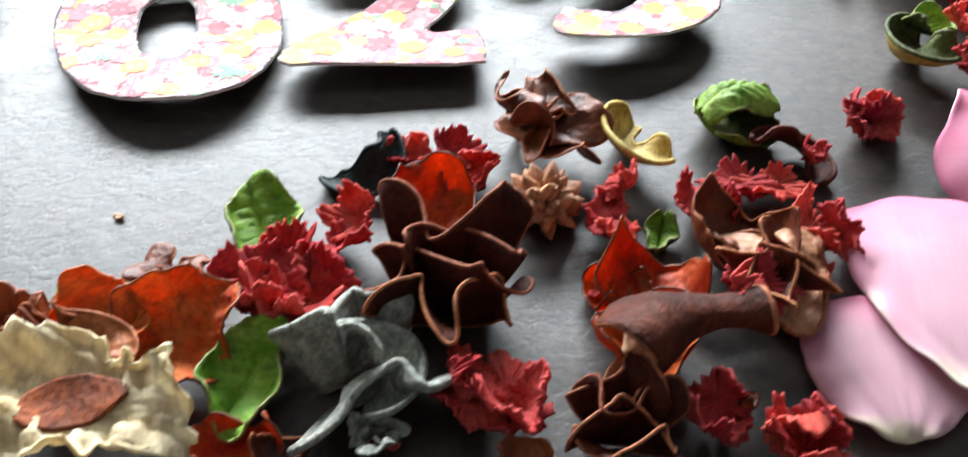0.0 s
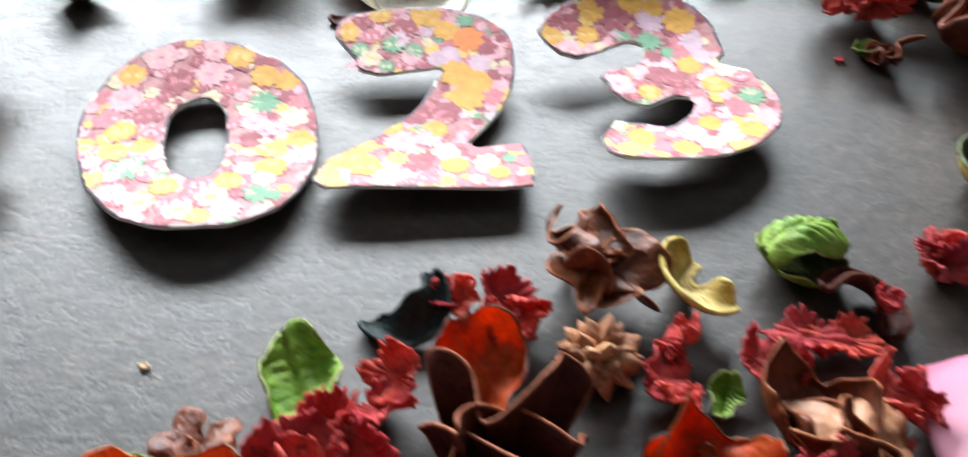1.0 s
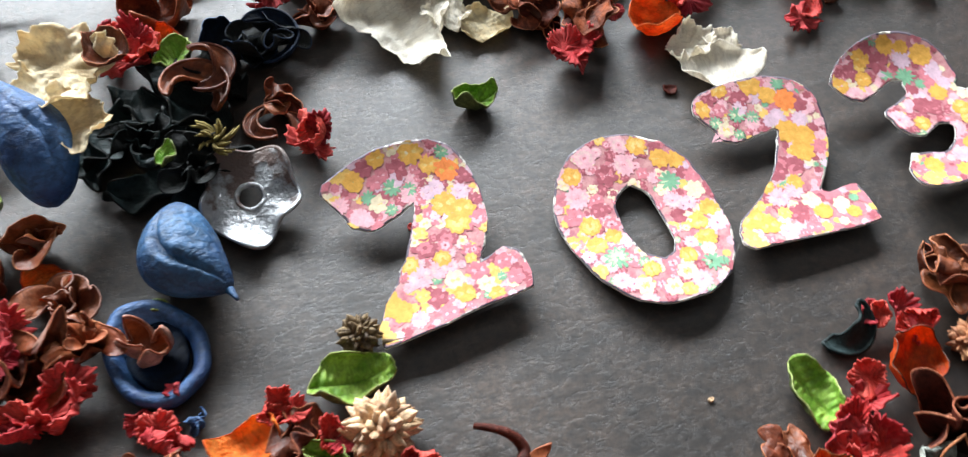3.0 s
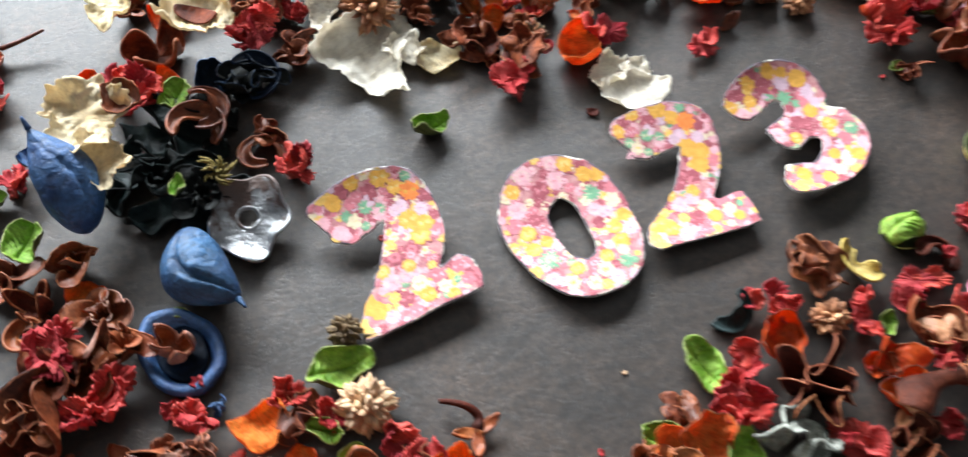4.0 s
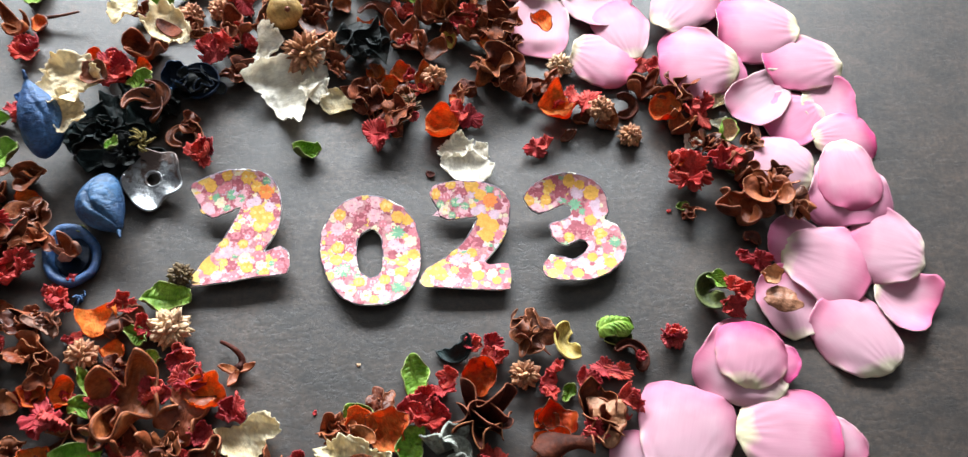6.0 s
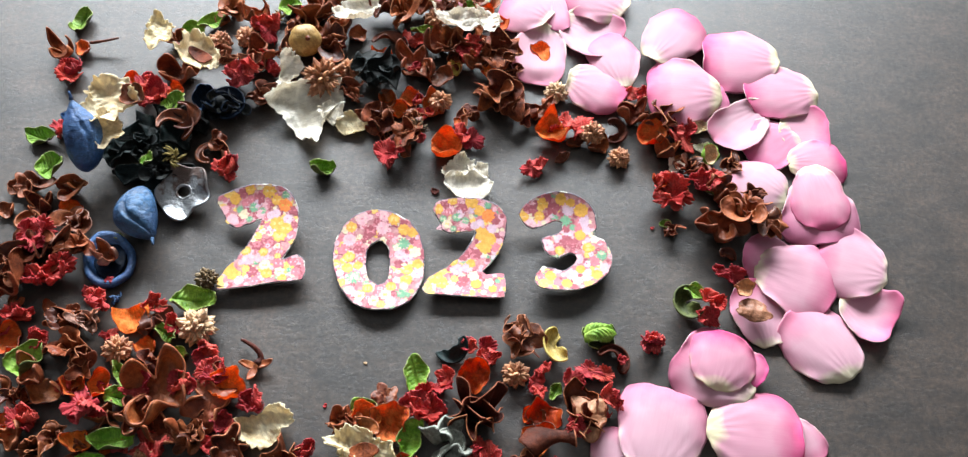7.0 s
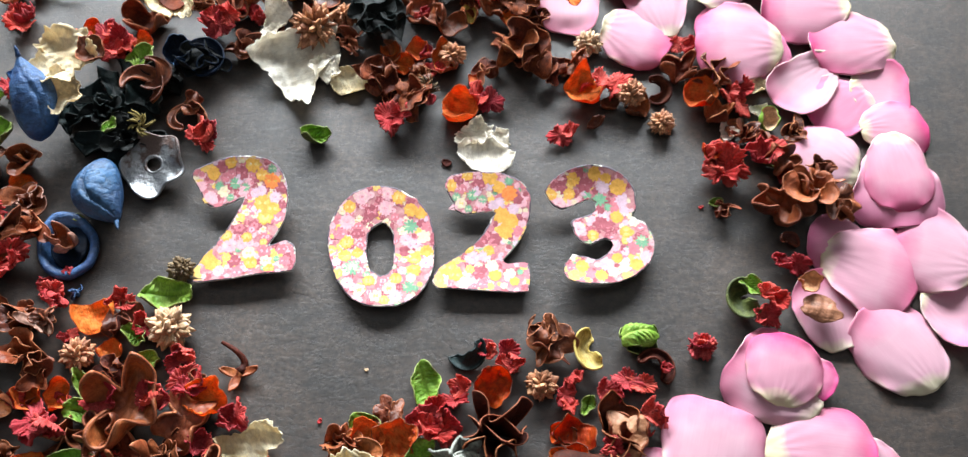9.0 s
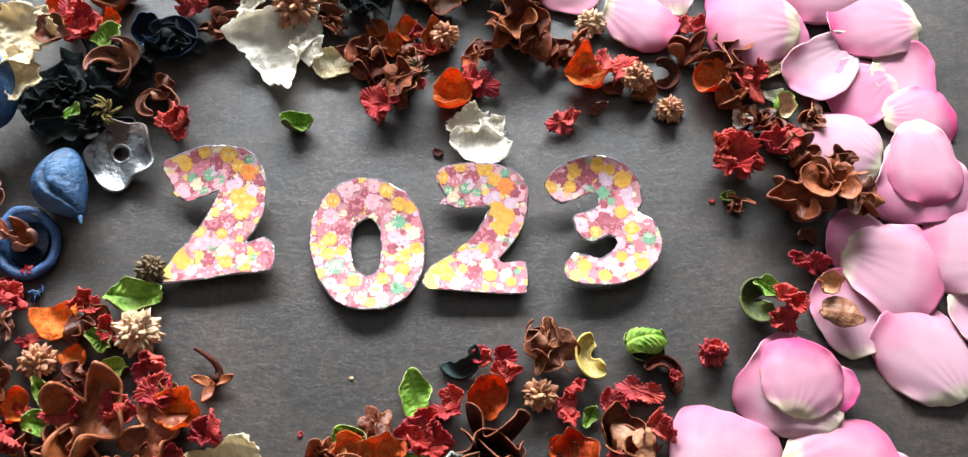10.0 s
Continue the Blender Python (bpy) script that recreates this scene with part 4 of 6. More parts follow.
def floral_print(root, loops, surface, placed, seed):
    """The print on a digit: overlapping little flowers, small ones at random below, the larger ones where they stand."""
    rng = np.random.default_rng(seed + 40)
    lo, hi = loops[0].min(0), loops[0].max(0)
    todo = []
    while len(todo) < 300:
        p = rng.uniform(lo, hi)
        if inside(loops, p[0], p[1])[0]:
            todo.append((p[0], p[1], rng.uniform(0.0011, 0.0025), str(rng.choice(["pink", "rose", "wine", "lilac", "white", "lemon", "rose", "pink", "green", "wine"], p=[0.17, 0.16, 0.14, 0.07, 0.09, 0.12, 0.09, 0.05, 0.04, 0.07]))))
    for kind, spots in placed.items():
        todo += [(px / 1000, py / 1000, r / 1000, kind) for px, py, r in spots]
    names = list(INKS)
    verts, faces, index = [], [], []
    for n, (px, py, r, kind) in enumerate(todo):
        petals, notch, inks = FLOWERS[kind]
        ns = 4 * petals
        th = np.arange(ns) * 2 * np.pi / ns + rng.uniform(0, 6.3)
        shape = r * (1 - notch + notch * np.abs(np.cos(petals * (th - th[0]) / 2)) ** 0.7) * (1 + 0.07 * rng.normal(size=ns))
        gap = rng.uniform(0.00015, 0.0011)
        for k, q in enumerate(RADII[len(inks)]):
            d = shape * q
            for _ in range(7):
                out = ~inside(loops, px + (d + gap) * np.cos(th), py + (d + gap) * np.sin(th))
                d = np.where(out, d * 0.78, d)
            d = np.where(out, 0.0, d)
            X, Y = np.append(px + d * np.cos(th), px), np.append(py + d * np.sin(th), py)
            base = len(verts)
            Z = surface(X, Y) + 0.00066 + 0.00000022 * n + 0.00000005 * k
            verts += list(zip(X, Y, Z))
            faces += [(base + i, base + (i + 1) % ns, base + ns) for i in range(ns)]
            index += [names.index(inks[k])] * ns
    part("floral_print", mesh_of("floral_print", verts, faces, list(INKS.values()), index, False), root, "crowded yellow, pink and green flowers")


def digit(label, x, y, outline, heights, seed, inner=None, dip=0.0, print_of=None):
    """A digit cut from floral paper on card: face, dark back and white cut edge, its lower edge standing higher than its top."""
    z_tl, z_tr, z_bl, z_br, up, lift = heights
    rng = np.random.default_rng(seed)
    loops = [smooth_outline(outline)] + ([smooth_outline(inner)] if inner else [])
    loops = [l + rng.normal(0, 0.00016, l.shape) for l in loops]
    bm = bmesh.new()
    edges = []
    for l in loops:
        vs = [bm.verts.new((px, py, 0)) for px, py in l]
        edges += [bm.edges.new((vs[i], vs[(i + 1) % len(vs)])) for i in range(len(vs))]
    bmesh.ops.triangle_fill(bm, edges=edges, use_beauty=True)
    bmesh.ops.recalc_face_normals(bm, faces=bm.faces[:])
    ring = bmesh.ops.inset_region(bm, faces=bm.faces[:], thickness=0.0007, use_boundary=True, use_even_offset=True)["faces"]
    for f in ring:
        f.material_index = 3
    for axis, spots in ((1, np.arange(-0.045, 0.046, 0.005)), (0, np.arange(-0.035, 0.036, 0.005))):
        for s in spots:
            co, no = [0, 0, 0], [0, 0, 0]
            co[axis], no[axis] = s, 1
            bmesh.ops.bisect_plane(bm, geom=bm.verts[:] + bm.edges[:] + bm.faces[:], plane_co=co, plane_no=no)
    bmesh.ops.recalc_face_normals(bm, faces=bm.faces[:])
    if sum(f.normal.z for f in bm.faces) < 0:
        bmesh.ops.reverse_faces(bm, faces=bm.faces[:])
    lo, hi = loops[0][:, 1].min(), loops[0][:, 1].max()
    left, right = loops[0][:, 0].min(), loops[0][:, 0].max()

    def surface(px, py):
        t, h = (py - lo) / (hi - lo), (px - left) / (right - left)
        z = (1 - t) * (z_bl + (z_br - z_bl) * h) + t * (z_tl + (z_tr - z_tl) * h) + up * np.maximum(0.0, 2 * t - 1) ** 2 + lift * np.maximum(0.0, 1 - t / 0.35) ** 2
        return z + 0.0006 * np.sin(90 * px + seed) + 0.0005 * np.sin(120 * py + 2 * seed) - dip * np.exp(-((py + 0.003) / 0.004) ** 2)

    for v in bm.verts:
        v.co.z = float(surface(v.co.x, v.co.y))
    ret = bmesh.ops.extrude_face_region(bm, geom=bm.faces[:])
    low = [g for g in ret["geom"] if isinstance(g, bmesh.types.BMVert)]
    bmesh.ops.translate(bm, vec=(0, 0, 0.0006), verts=low)
    bmesh.ops.recalc_face_normals(bm, faces=bm.faces[:])
    for f in bm.faces:
        f.normal_update()
        f.material_index = (3 if f.material_index == 3 else 0) if f.normal.z > 0.5 else (1 if f.normal.z < -0.5 else 2)
        f.smooth = abs(f.normal.z) > 0.5
    me = bpy.data.meshes.new("digit_card")
    bm.to_mesh(me)
    bm.free()
    for m in (FLORAL, BACKING, CARD, MARGIN):
        me.materials.append(m)
    ob = tagged(new("paper_digit", me), label, "paper digit", "digits of the year")
    ob.matrix_basis = pose(x, y, 0)
    floral_print(ob, loops, surface, print_of, seed)
    return ob


def foam_pad(parent, x, y, h):
    pad = box("foam_pad", x - 0.004, x + 0.004, y - 0.004, y + 0.004, 0.0, h, FOAM, parent, 0.0006)
    return pad


PRINT_TWO = {
    "wine": [(-1, -4, 4), (6, -3, 3.5), (-2, -21, 3.5), (17, 17, 3), (-12, 27, 3), (-2, 24, 3.5)],
    "rose": [(12, -16, 3.5), (0, -27, 3), (20, -15, 3), (22, -21, 3), (-10, 22, 2.6), (17, 1, 3), (5, -5, 2.5)],
    "pink": [(-22, 18, 3), (-17, 12, 3.8), (-1, 15, 2.8), (-5, -13, 4), (1, -12, 3.2), (-9, -26, 3)],
    "lilac": [(8, 15, 3), (15, 12, 3), (-3, 21, 2.6), (5, 14, 2.5)],
    "green": [(-5, 19, 3), (0, 17, 2.4), (-13, 18, 2.4), (13, 26, 2.6), (-7, 12, 2.2), (18, -20, 1.8)],
    "yellow": [(-16, 24, 3.4), (-7.5, 29, 3), (3.5, 28, 4), (8, 23, 3.2), (9, 9, 4.2), (14, 6, 3.8), (11, 1.5, 4.2), (-7, -8, 3), (3, -9, 2.8), (-17, -18, 4.6), (-13, -22, 3.6), (6, -22, 3.3), (15, -25, 2.6)],
    "orange": [(13, 20, 4)],
    "white": [(-10.5, 15, 3), (4.5, -17, 3.3), (13, -21, 3)],
    "lemon": [(-21, -25, 3.4), (-19, -29, 2.6), (-6, -19, 2.4)],
}
PRINT_NOUGHT = {
    "wine": [(-5, 18, 4), (-12, 7, 3), (12, -2, 3), (-1, 24, 2.6)],
    "rose": [(-20, 7, 3.6), (22, 11, 3), (-9, -13, 3), (10, 27, 3), (12, -17, 3), (-10, 1, 2.8), (2, -18, 2.6)],
    "pink": [(-10, 25.5, 4), (1.6, 20, 4), (2.5, 27, 3.2), (-17, 13, 4.2), (8, -26, 3.6), (-10, -28, 3), (12, 4, 3.4), (-15, -19, 3)],
    "lilac": [(22, -8, 3), (17, 2, 2.6), (-21, -8, 2.4)],
    "green": [(14, 11, 3.8), (-13, -11, 4.2), (14, -21, 3.4), (-6, -15, 2.2)],
    "yellow": [(-16, 20.5, 3.2), (8, 25.5, 3.6), (14, 19.5, 3.6), (19, 18, 3.2), (-16.5, 2.5, 3.5), (-17, -4.5, 3.4), (-11, -3, 2.8), (16.5, -5.5, 3.4), (22, -1.5, 3.2), (16.5, -12, 3.4), (8, -16.5, 3), (-5, -18, 3)],
    "white": [(20.5, 6, 3.4), (5, -22, 3.4), (-1, -26, 3.2), (-9, -23, 3.2), (15, -16, 2.6)],
    "lemon": [(-20, -14, 2.8), (3, -28, 2.6)],
}
PRINT_THREE = {
    "wine": [(-6.5, 21, 4), (-9, 27, 3), (1, 1.5, 4), (-18, 20, 3)],
    "rose": [(-5, -25, 3), (16.5, -12, 3.2), (-14, -22, 2.8), (8, 10, 3), (20, 0, 3)],
    "pink": [(-19, 11.5, 3.4), (-10, -1.5, 4), (2.5, -20, 3.4), (22, -16, 3.4), (7, -10, 3.4)],
    "lilac": [(2.5, 20, 3.4), (11.5, 13, 3.4), (13, 8, 2.6)],
    "green": [(1, 14, 3.6), (20.5, -8, 3.4), (5, 10, 2.2)],
    "yellow": [(-23, 16, 3), (-12, 23.5, 3.4), (-14, 16.5, 3), (-1.5, 26, 3.4), (10, 20, 4.2), (4, 24, 2.8), (-3, -5, 3), (9, 5, 3.4), (13, -3, 3.4), (17, -20, 3.4), (-9, -21, 3.4), (0, -26, 3.2), (8, -16.5, 2.8)],
    "white": [(6, -24, 3), (11, -22, 2.8), (17, 2, 2.6)],
    "lemon": [(-13, -26, 3.2), (12, -26, 2.6)],
}
digit_a = digit("paper digit 2 in floral print with a long curved foot", -0.2125, -0.1226, [-27.1, 22.7, -25.5, 25.9, -16.6, 29.5, -6.7, 32.0, 7.3, 31.5, 14.9, 28.3, 19.6, 21.6, 21.4, 11.2, 20.0, -0.5, 17.0, -7.3, 14.2, -12.9, 21.7, -10.3, 26.0, -13.0, 27.1, -19.2, 25.9, -26.1, 10.4, -28.1, -8.1, -30.9, -20.9, -32.0, -20.4, -25.4, -16.8, -17.9, -12.1, -11.8, -6.1, -2.7, -2.0, 6.2, 0.1, 11.9, -5.9, 9.4, -14.1, 7.1, -19.9, 9.8, -22.3, 15.5], (0.006, 0.007, 0.003, 0.005, 0.006, 0.0025), 1, print_of=PRINT_TWO)
digit_b = digit("paper digit 0 in floral print, hand-cut and creased", -0.1454, -0.1350, [-24.6, 14.2, -21.3, 20.9, -14.6, 28.0, -4.9, 31.3, 6.4, 30.3, 16.3, 25.3, 23.4, 16.8, 25.9, 5.1, 26.1, -6.7, 23.7, -17.0, 17.8, -26.1, 8.7, -30.7, -3.2, -31.3, -12.9, -27.1, -20.4, -17.2, -24.9, -4.0, -26.1, 6.3], (0.0025, 0.0025, 0.003, 0.003, 0.003, 0.0018), 2, inner=[-6.5, 6.4, -3.4, 10.9, 0.7, 12.9, 5.6, 7.4, 6.5, -9.7, 4.3, -13.6, 0.6, -15.3, -4.5, -11.8, -6.6, -3.9], dip=0.0004, print_of=PRINT_NOUGHT)
digit_c = digit("paper digit 2 in floral print with a straight foot", -0.0962, -0.1278, [-19.1, 23.5, -16.6, 28.1, -7.8, 30.6, 6.3, 30.5, 16.1, 27.6, 22.6, 21.6, 23.9, 12.1, 21.6, 3.4, 16.5, -6.0, 9.2, -15.1, 22.1, -15.4, 21.5, -30.6, -0.6, -30.1, -21.2, -28.9, -23.9, -26.2, -23.0, -21.7, -19.8, -17.2, -8.9, -10.3, -2.1, -3.9, 3.5, 5.0, 6.0, 11.1, 0.7, 10.6, -9.1, 9.6, -13.6, 11.7, -15.1, 16.9], (0.003, 0.006, 0.003, 0.003, 0.005, 0.002), 3, print_of=PRINT_TWO)
digit_d = digit("paper digit 3 in floral print, its upper end curled up", -0.0398, -0.1248, [-26.1, 18.2, -20.5, 24.3, -12.1, 28.5, -0.9, 30.4, 7.6, 28.7, 14.8, 24.2, 18.4, 17.6, 18.7, 8.5, 15.7, 5.6, 22.5, 1.6, 26.1, -5.9, 26.0, -13.5, 22.0, -21.1, 16.1, -25.8, 7.6, -29.8, -5.9, -30.4, -15.2, -29.1, -18.0, -25.4, -17.2, -20.4, -13.1, -14.9, -9.0, -15.5, -2.2, -17.4, 3.4, -14.3, 7.1, -8.3, 2.5, -6.5, -4.5, -9.5, -9.4, -7.9, -12.6, -2.8, -12.9, 3.2, -8.1, 4.7, -1.6, 7.4, -0.8, 12.6, -5.0, 14.0, -12.1, 10.6, -18.3, 8.9, -22.8, 11.5], (0.005, 0.006, 0.005, 0.006, 0.008, 0.003), 4, print_of=PRINT_THREE)
foam_pad(digit_a, 0.004, 0.004, 0.0044)
foam_pad(digit_b, -0.018, 0.0, 0.0020)
foam_pad(digit_b, 0.02, 0.0, 0.0020)
foam_pad(digit_c, 0.010, 0.004, 0.0040)
foam_pad(digit_d, 0.014, 0.004, 0.0056)


# ---- the things on the table ----
def blue_pod(x, y, length, width, turn, seed, crease=0.25, beak=0.3, label="blue-dyed dried pod, swollen and creased", mats=None, hook=0.0, raised=0):
    """A swollen pod: an egg with a crease down its side and a pinched, hooked end."""
    rng = np.random.default_rng(seed)
    nt, ns = 44, 60
    t, a = np.meshgrid(np.linspace(0.001, 0.999, nt), np.arange(ns) * 2 * np.pi / ns, indexing="ij")
    r = width / 2 * np.sin(np.pi * t ** 0.85) ** 0.62 * (1 - beak * np.clip((t - 0.68) / 0.32, 0, 1) ** 1.2)
    r = r * (1 - crease * np.exp(-((a - 1.5 - 0.5 * np.sin(4 * t)) / 0.10) ** 2) * np.sin(np.pi * t)) * (1 + 0.09 * waves(rng, np.cos(a) * 2 + t, np.sin(a) * 2 + 4 * t, 2.2, 5))
    X = length * (t - 0.5)
    P = np.stack([X, r * np.cos(a) + hook * length * (2 * t - 1) ** 2, r * np.sin(a) * 0.85], -1).reshape(-1, 3)
    F = [[i * ns + j, (i + 1) * ns + j, (i + 1) * ns + (j + 1) % ns, i * ns + (j + 1) % ns] for i in range(nt - 1) for j in range(ns)]
    F += [list(range(ns)), list(range((nt - 1) * ns, nt * ns))[::-1]]
    P = turned(P, 0, -raised, 0)
    root = thing("blue_pod", label, "seed pod", "blue dried pods")
    part("body", mesh_of("blue_pod_body", P, F, [mats or BLUE]), root)
    end = np.array([length * 0.49, hook * length * 0.96, 0])
    part("stub", tube("pod_stub", turned(np.array([end + np.array([k * 0.0016, 0, 0.0004 * k]) for k in range(4)]), 0, -raised, 0), [0.0014, 0.001, 0.0008, 0.0005], mats or BLUE), root)
    return lay(root, x, y, turn)


def blue_ring(x, y, length, width, turn):
    """A blue pod cut across: a thick open cup with a broad smooth lip and a dark floor."""
    nt, ns = 14, 56
    prof = [(0.58, 0.0), (0.64, 0.10), (0.72, 0.42), (0.80, 0.56), (0.90, 0.60), (0.98, 0.52), (1.0, 0.40), (0.97, 0.2), (0.90, 0.05), (0.82, 0.0)]
    P, rng = [], np.random.default_rng(4)
    for q, z in prof:
        for j in range(ns):
            a = 2 * math.pi * j / ns
            w = 1 + 0.03 * math.sin(3 * a + 1) + 0.015 * math.sin(7 * a)
            P.append((length / 2 * q * w * math.cos(a), width / 2 * q * w * math.sin(a), 0.011 * z * (1 + 0.15 * math.sin(a + 0.5))))
    n = len(prof)
    F = [[i * ns + j, i * ns + (j + 1) % ns, (i + 1) * ns + (j + 1) % ns, (i + 1) * ns + j] for i in range(n - 1) for j in range(ns)]
    F += [[(n - 1) * ns + j, (n - 1) * ns + (j + 1) % ns, (j + 1) % ns, j] for j in range(ns)]
    root = thing("blue_ring", "blue-dyed pod cut open into a thick oval ring", "seed pod", "blue dried pods")
    part("lip", mesh_of("ring_lip", P, F, [BLUE]), root)
    f = disc(9, length * 0.31, width * 0.31, 0.2, nr=6, ns=30)
    part("floor", blade("ring_floor", (f[0] + np.array([0, 0, 0.001]), *f[1:]), 0.0008, NAVY), root, "dark inside of the pod")
    return lay(root, x, y, turn, 0.0)


def silver_flower(x, y, size, turn):
    """A flat four-lobed slice of a pod with a hole in it, painted silver, the paint worn."""
    s = disc(33, size / 1.95, size / 2.1, 0.25, 0.25, 0.4, 0.07, 5, 0.0, 17, 0.085, 5, 0.07, 0, 0, 0, 0.08, 16, 96, hole=0.27, lip=0.10, folds=4.0)
    s = (turned(s[0], 16, 0, 0), *s[1:])
    root = thing("silver_flower", "flower-shaped pod slice with worn silver paint and a hole", "seed pod")
    body = part("blade", blade("silver_blade", s, 0.0013, SILVER), root)
    part("rim", rim("silver_rim", s[0], s[2][0], 0.0008, SILVER), body)
    part("hole_rim", rim("silver_hole_rim", s[0], s[2][1], 0.0010, SILVER), body)
    return lay(root, x, y, turn)


def husk_globe(x, y, size, turn):
    """A papery tan globe with segments."""
    nt, ns = 18, 40
    t, a = np.meshgrid(np.linspace(0.02, 0.98, nt), np.arange(ns) * 2 * np.pi / ns, indexing="ij")
    r = size / 2 * np.sin(np.pi * t) ** 0.8 * (1 + 0.06 * np.abs(np.cos(3 * a)))
    P = np.stack([r * np.cos(a), r * np.sin(a), -size * 0.46 * np.cos(np.pi * t)], -1).reshape(-1, 3)
    P = turned(P, 35, 10, 0)
    F = [[i * ns + j, i * ns + (j + 1) % ns, (i + 1) * ns + (j + 1) % ns, (i + 1) * ns + j] for i in range(nt - 1) for j in range(ns)]
    F += [list(range(ns))[::-1], list(range((nt - 1) * ns, nt * ns))]
    root = thing("papery_globe", "round tan papery husk with ribs", "husk")
    part("body", mesh_of("globe_body", P, F, [YELLOW_HUSK]), root)
    part("cap", tube("globe_cap", turned(np.array([(0, 0, size * 0.43), (0, 0, size * 0.5), (0.0006, 0, size * 0.56)]), 35, 10, 0), [0.002, 0.0014, 0.0008], BROWN), root)
    return lay(root, x, y, turn)


def stalk_star(x, y, turn):
    """A curved brown stalk ending in a small split, orange calyx."""
    root = thing("dried_stalk", "curved brown dried stalk with a split orange end", "stalk")
    part("stalk", tube("stalk", [(-0.004 + 0.011 * math.sin(t * 2.2), 0.014 * (1 - t) - 0.002, 0.0035 + 0.0015 * math.sin(6 * t)) for t in np.linspace(0, 1, 12)], np.linspace(0.0009, 0.0022, 12), MAUVE), root)
    for k, a in enumerate((20, 165, 250)):
        s = disc(60 + k, 0.0055, 0.0022, 0.4, 0.5, 1.5, 0.1, 3, 0, 0, 0, 3, 0.08, nr=8, ns=26, shift=0.8)
        part("split", blade("stalk_split", (turned(s[0], 0, -12, a, (0.005, -0.003, 0.002)), *s[1:]), 0.0008, RUST), root)
    return lay(root, x, y, turn)


def stemmed_leaf(x, y, turn):
    """An orange curled leaf with a long thin dark stem."""
    root = thing("stemmed_leaf", "orange dried leaf with a long dark stem", "leaf")
    s = disc(77, 0.0085, 0.0065, 0.9, 0.8, 0.4, 0.2, 3, 0.05, 9, 0.1, 3, 0.1, nr=10, ns=40)
    part("blade", blade("stem_leaf_blade", s, 0.0008, ORANGE, RUST), root)
    part("stem", tube("leaf_stem", [(0.004 + 0.018 * t, 0.004 + 0.003 * t + 0.002 * t * t, 0.004 + 0.003 * t) for t in np.linspace(0, 1, 8)], np.linspace(0.0011, 0.0007, 8), BROWN), root, "thin dark stem")
    return lay(root, x, y, turn)


def moss_tuft(x, y, size, turn, seed, material=None):
    """A loose tuft of thin stalks."""
    root = thing("moss_tuft", "small tuft of dry olive moss", "moss", "moss tufts")
    rng = np.random.default_rng(seed)
    for n in range(26):
        a, e, l = rng.uniform(0, 6.28), rng.uniform(0.1, 1.2), size * rng.uniform(0.35, 0.6)
        p = [(l * t * math.cos(a + t) * math.cos(e), l * t * math.sin(a + t) * math.cos(e), l * t * math.sin(e)) for t in np.linspace(0, 1, 5)]
        part("sprig", tube("sprig", p, [0.0006, 0.0005, 0.0007, 0.0006, 0.0003], material or MOSS, 5), root)
    return lay(root, x, y, turn)


YELLOW_HUSK = dried("tan_husk", (0.42, 0.24, 0.07), (0.60, 0.38, 0.14), 0.45, 90, 0.4, (1, 1, 0.2), 0.4, 0.05, 0.2, 0.7)


rose_petal(-0.0548, 0.0527, 0.0344, 0.0474, -36, 501, cup=0.5)
rose_petal(-0.0365, 0.0498, 0.0322, 0.0162, 97, 502, cup=0.4, deep=True)
rose_petal(-0.0078, 0.0622, 0.0433, 0.0429, -40, 503, cup=0.5)
rose_petal(0.0368, 0.0270, 0.0490, 0.0386, -129, 504, cup=0.55)
rose_petal(0.0793, 0.0097, 0.0493, 0.0504, -6, 505, cup=0.4)
rose_petal(0.1015, -0.0147, 0.0470, 0.0410, 0, 506, cup=0.4)
rose_petal(-0.0152, 0.0330, 0.0433, 0.0388, 146, 507, cup=0.5, hollow=True)
rose_petal(-0.0495, 0.0150, 0.0505, 0.0360, 82, 508, cup=0.5, hollow=True)
rose_petal(-0.0010, 0.0092, 0.0459, 0.0324, -79, 509, cup=0.6)
rose_petal(-0.0142, -0.0120, 0.0402, 0.0379, 161, 510, cup=0.4)
rose_petal(0.0495, -0.0240, 0.0354, 0.0353, -164, 511, cup=0.4, deep=True)
rose_petal(0.0390, -0.0182, 0.0473, 0.0505, -6, 512, cup=0.75)
rose_petal(0.0897, -0.0525, 0.0385, 0.0368, 28, 513, cup=0.4, deep=True)
rose_petal(0.0735, -0.0400, 0.0461, 0.0304, 41, 514, cup=0.5, hollow=True)
rose_petal(0.1123, -0.0440, 0.0320, 0.0352, 178, 515, cup=0.35, hollow=True)
rose_petal(0.1153, -0.0668, 0.0351, 0.0308, -177, 516, cup=0.45)
rose_petal(0.0762, -0.0862, 0.0376, 0.0418, -25, 517, cup=0.9, label="rounded cupped silk rose petal, evenly pink")
rose_petal(0.1105, -0.1020, 0.0460, 0.0440, 88, 518, cup=0.6, deep=True)
rose_petal(0.1105, -0.0953, 0.0440, 0.0339, 93, 519, cup=0.6, label="silk rose petal, cream at its tip, lying on another petal")
rose_petal(0.1235, -0.1365, 0.0409, 0.0447, -22, 520, cup=0.45)
rose_petal(0.0770, -0.1320, 0.0303, 0.0308, -8, 521, cup=0.3, deep=True)
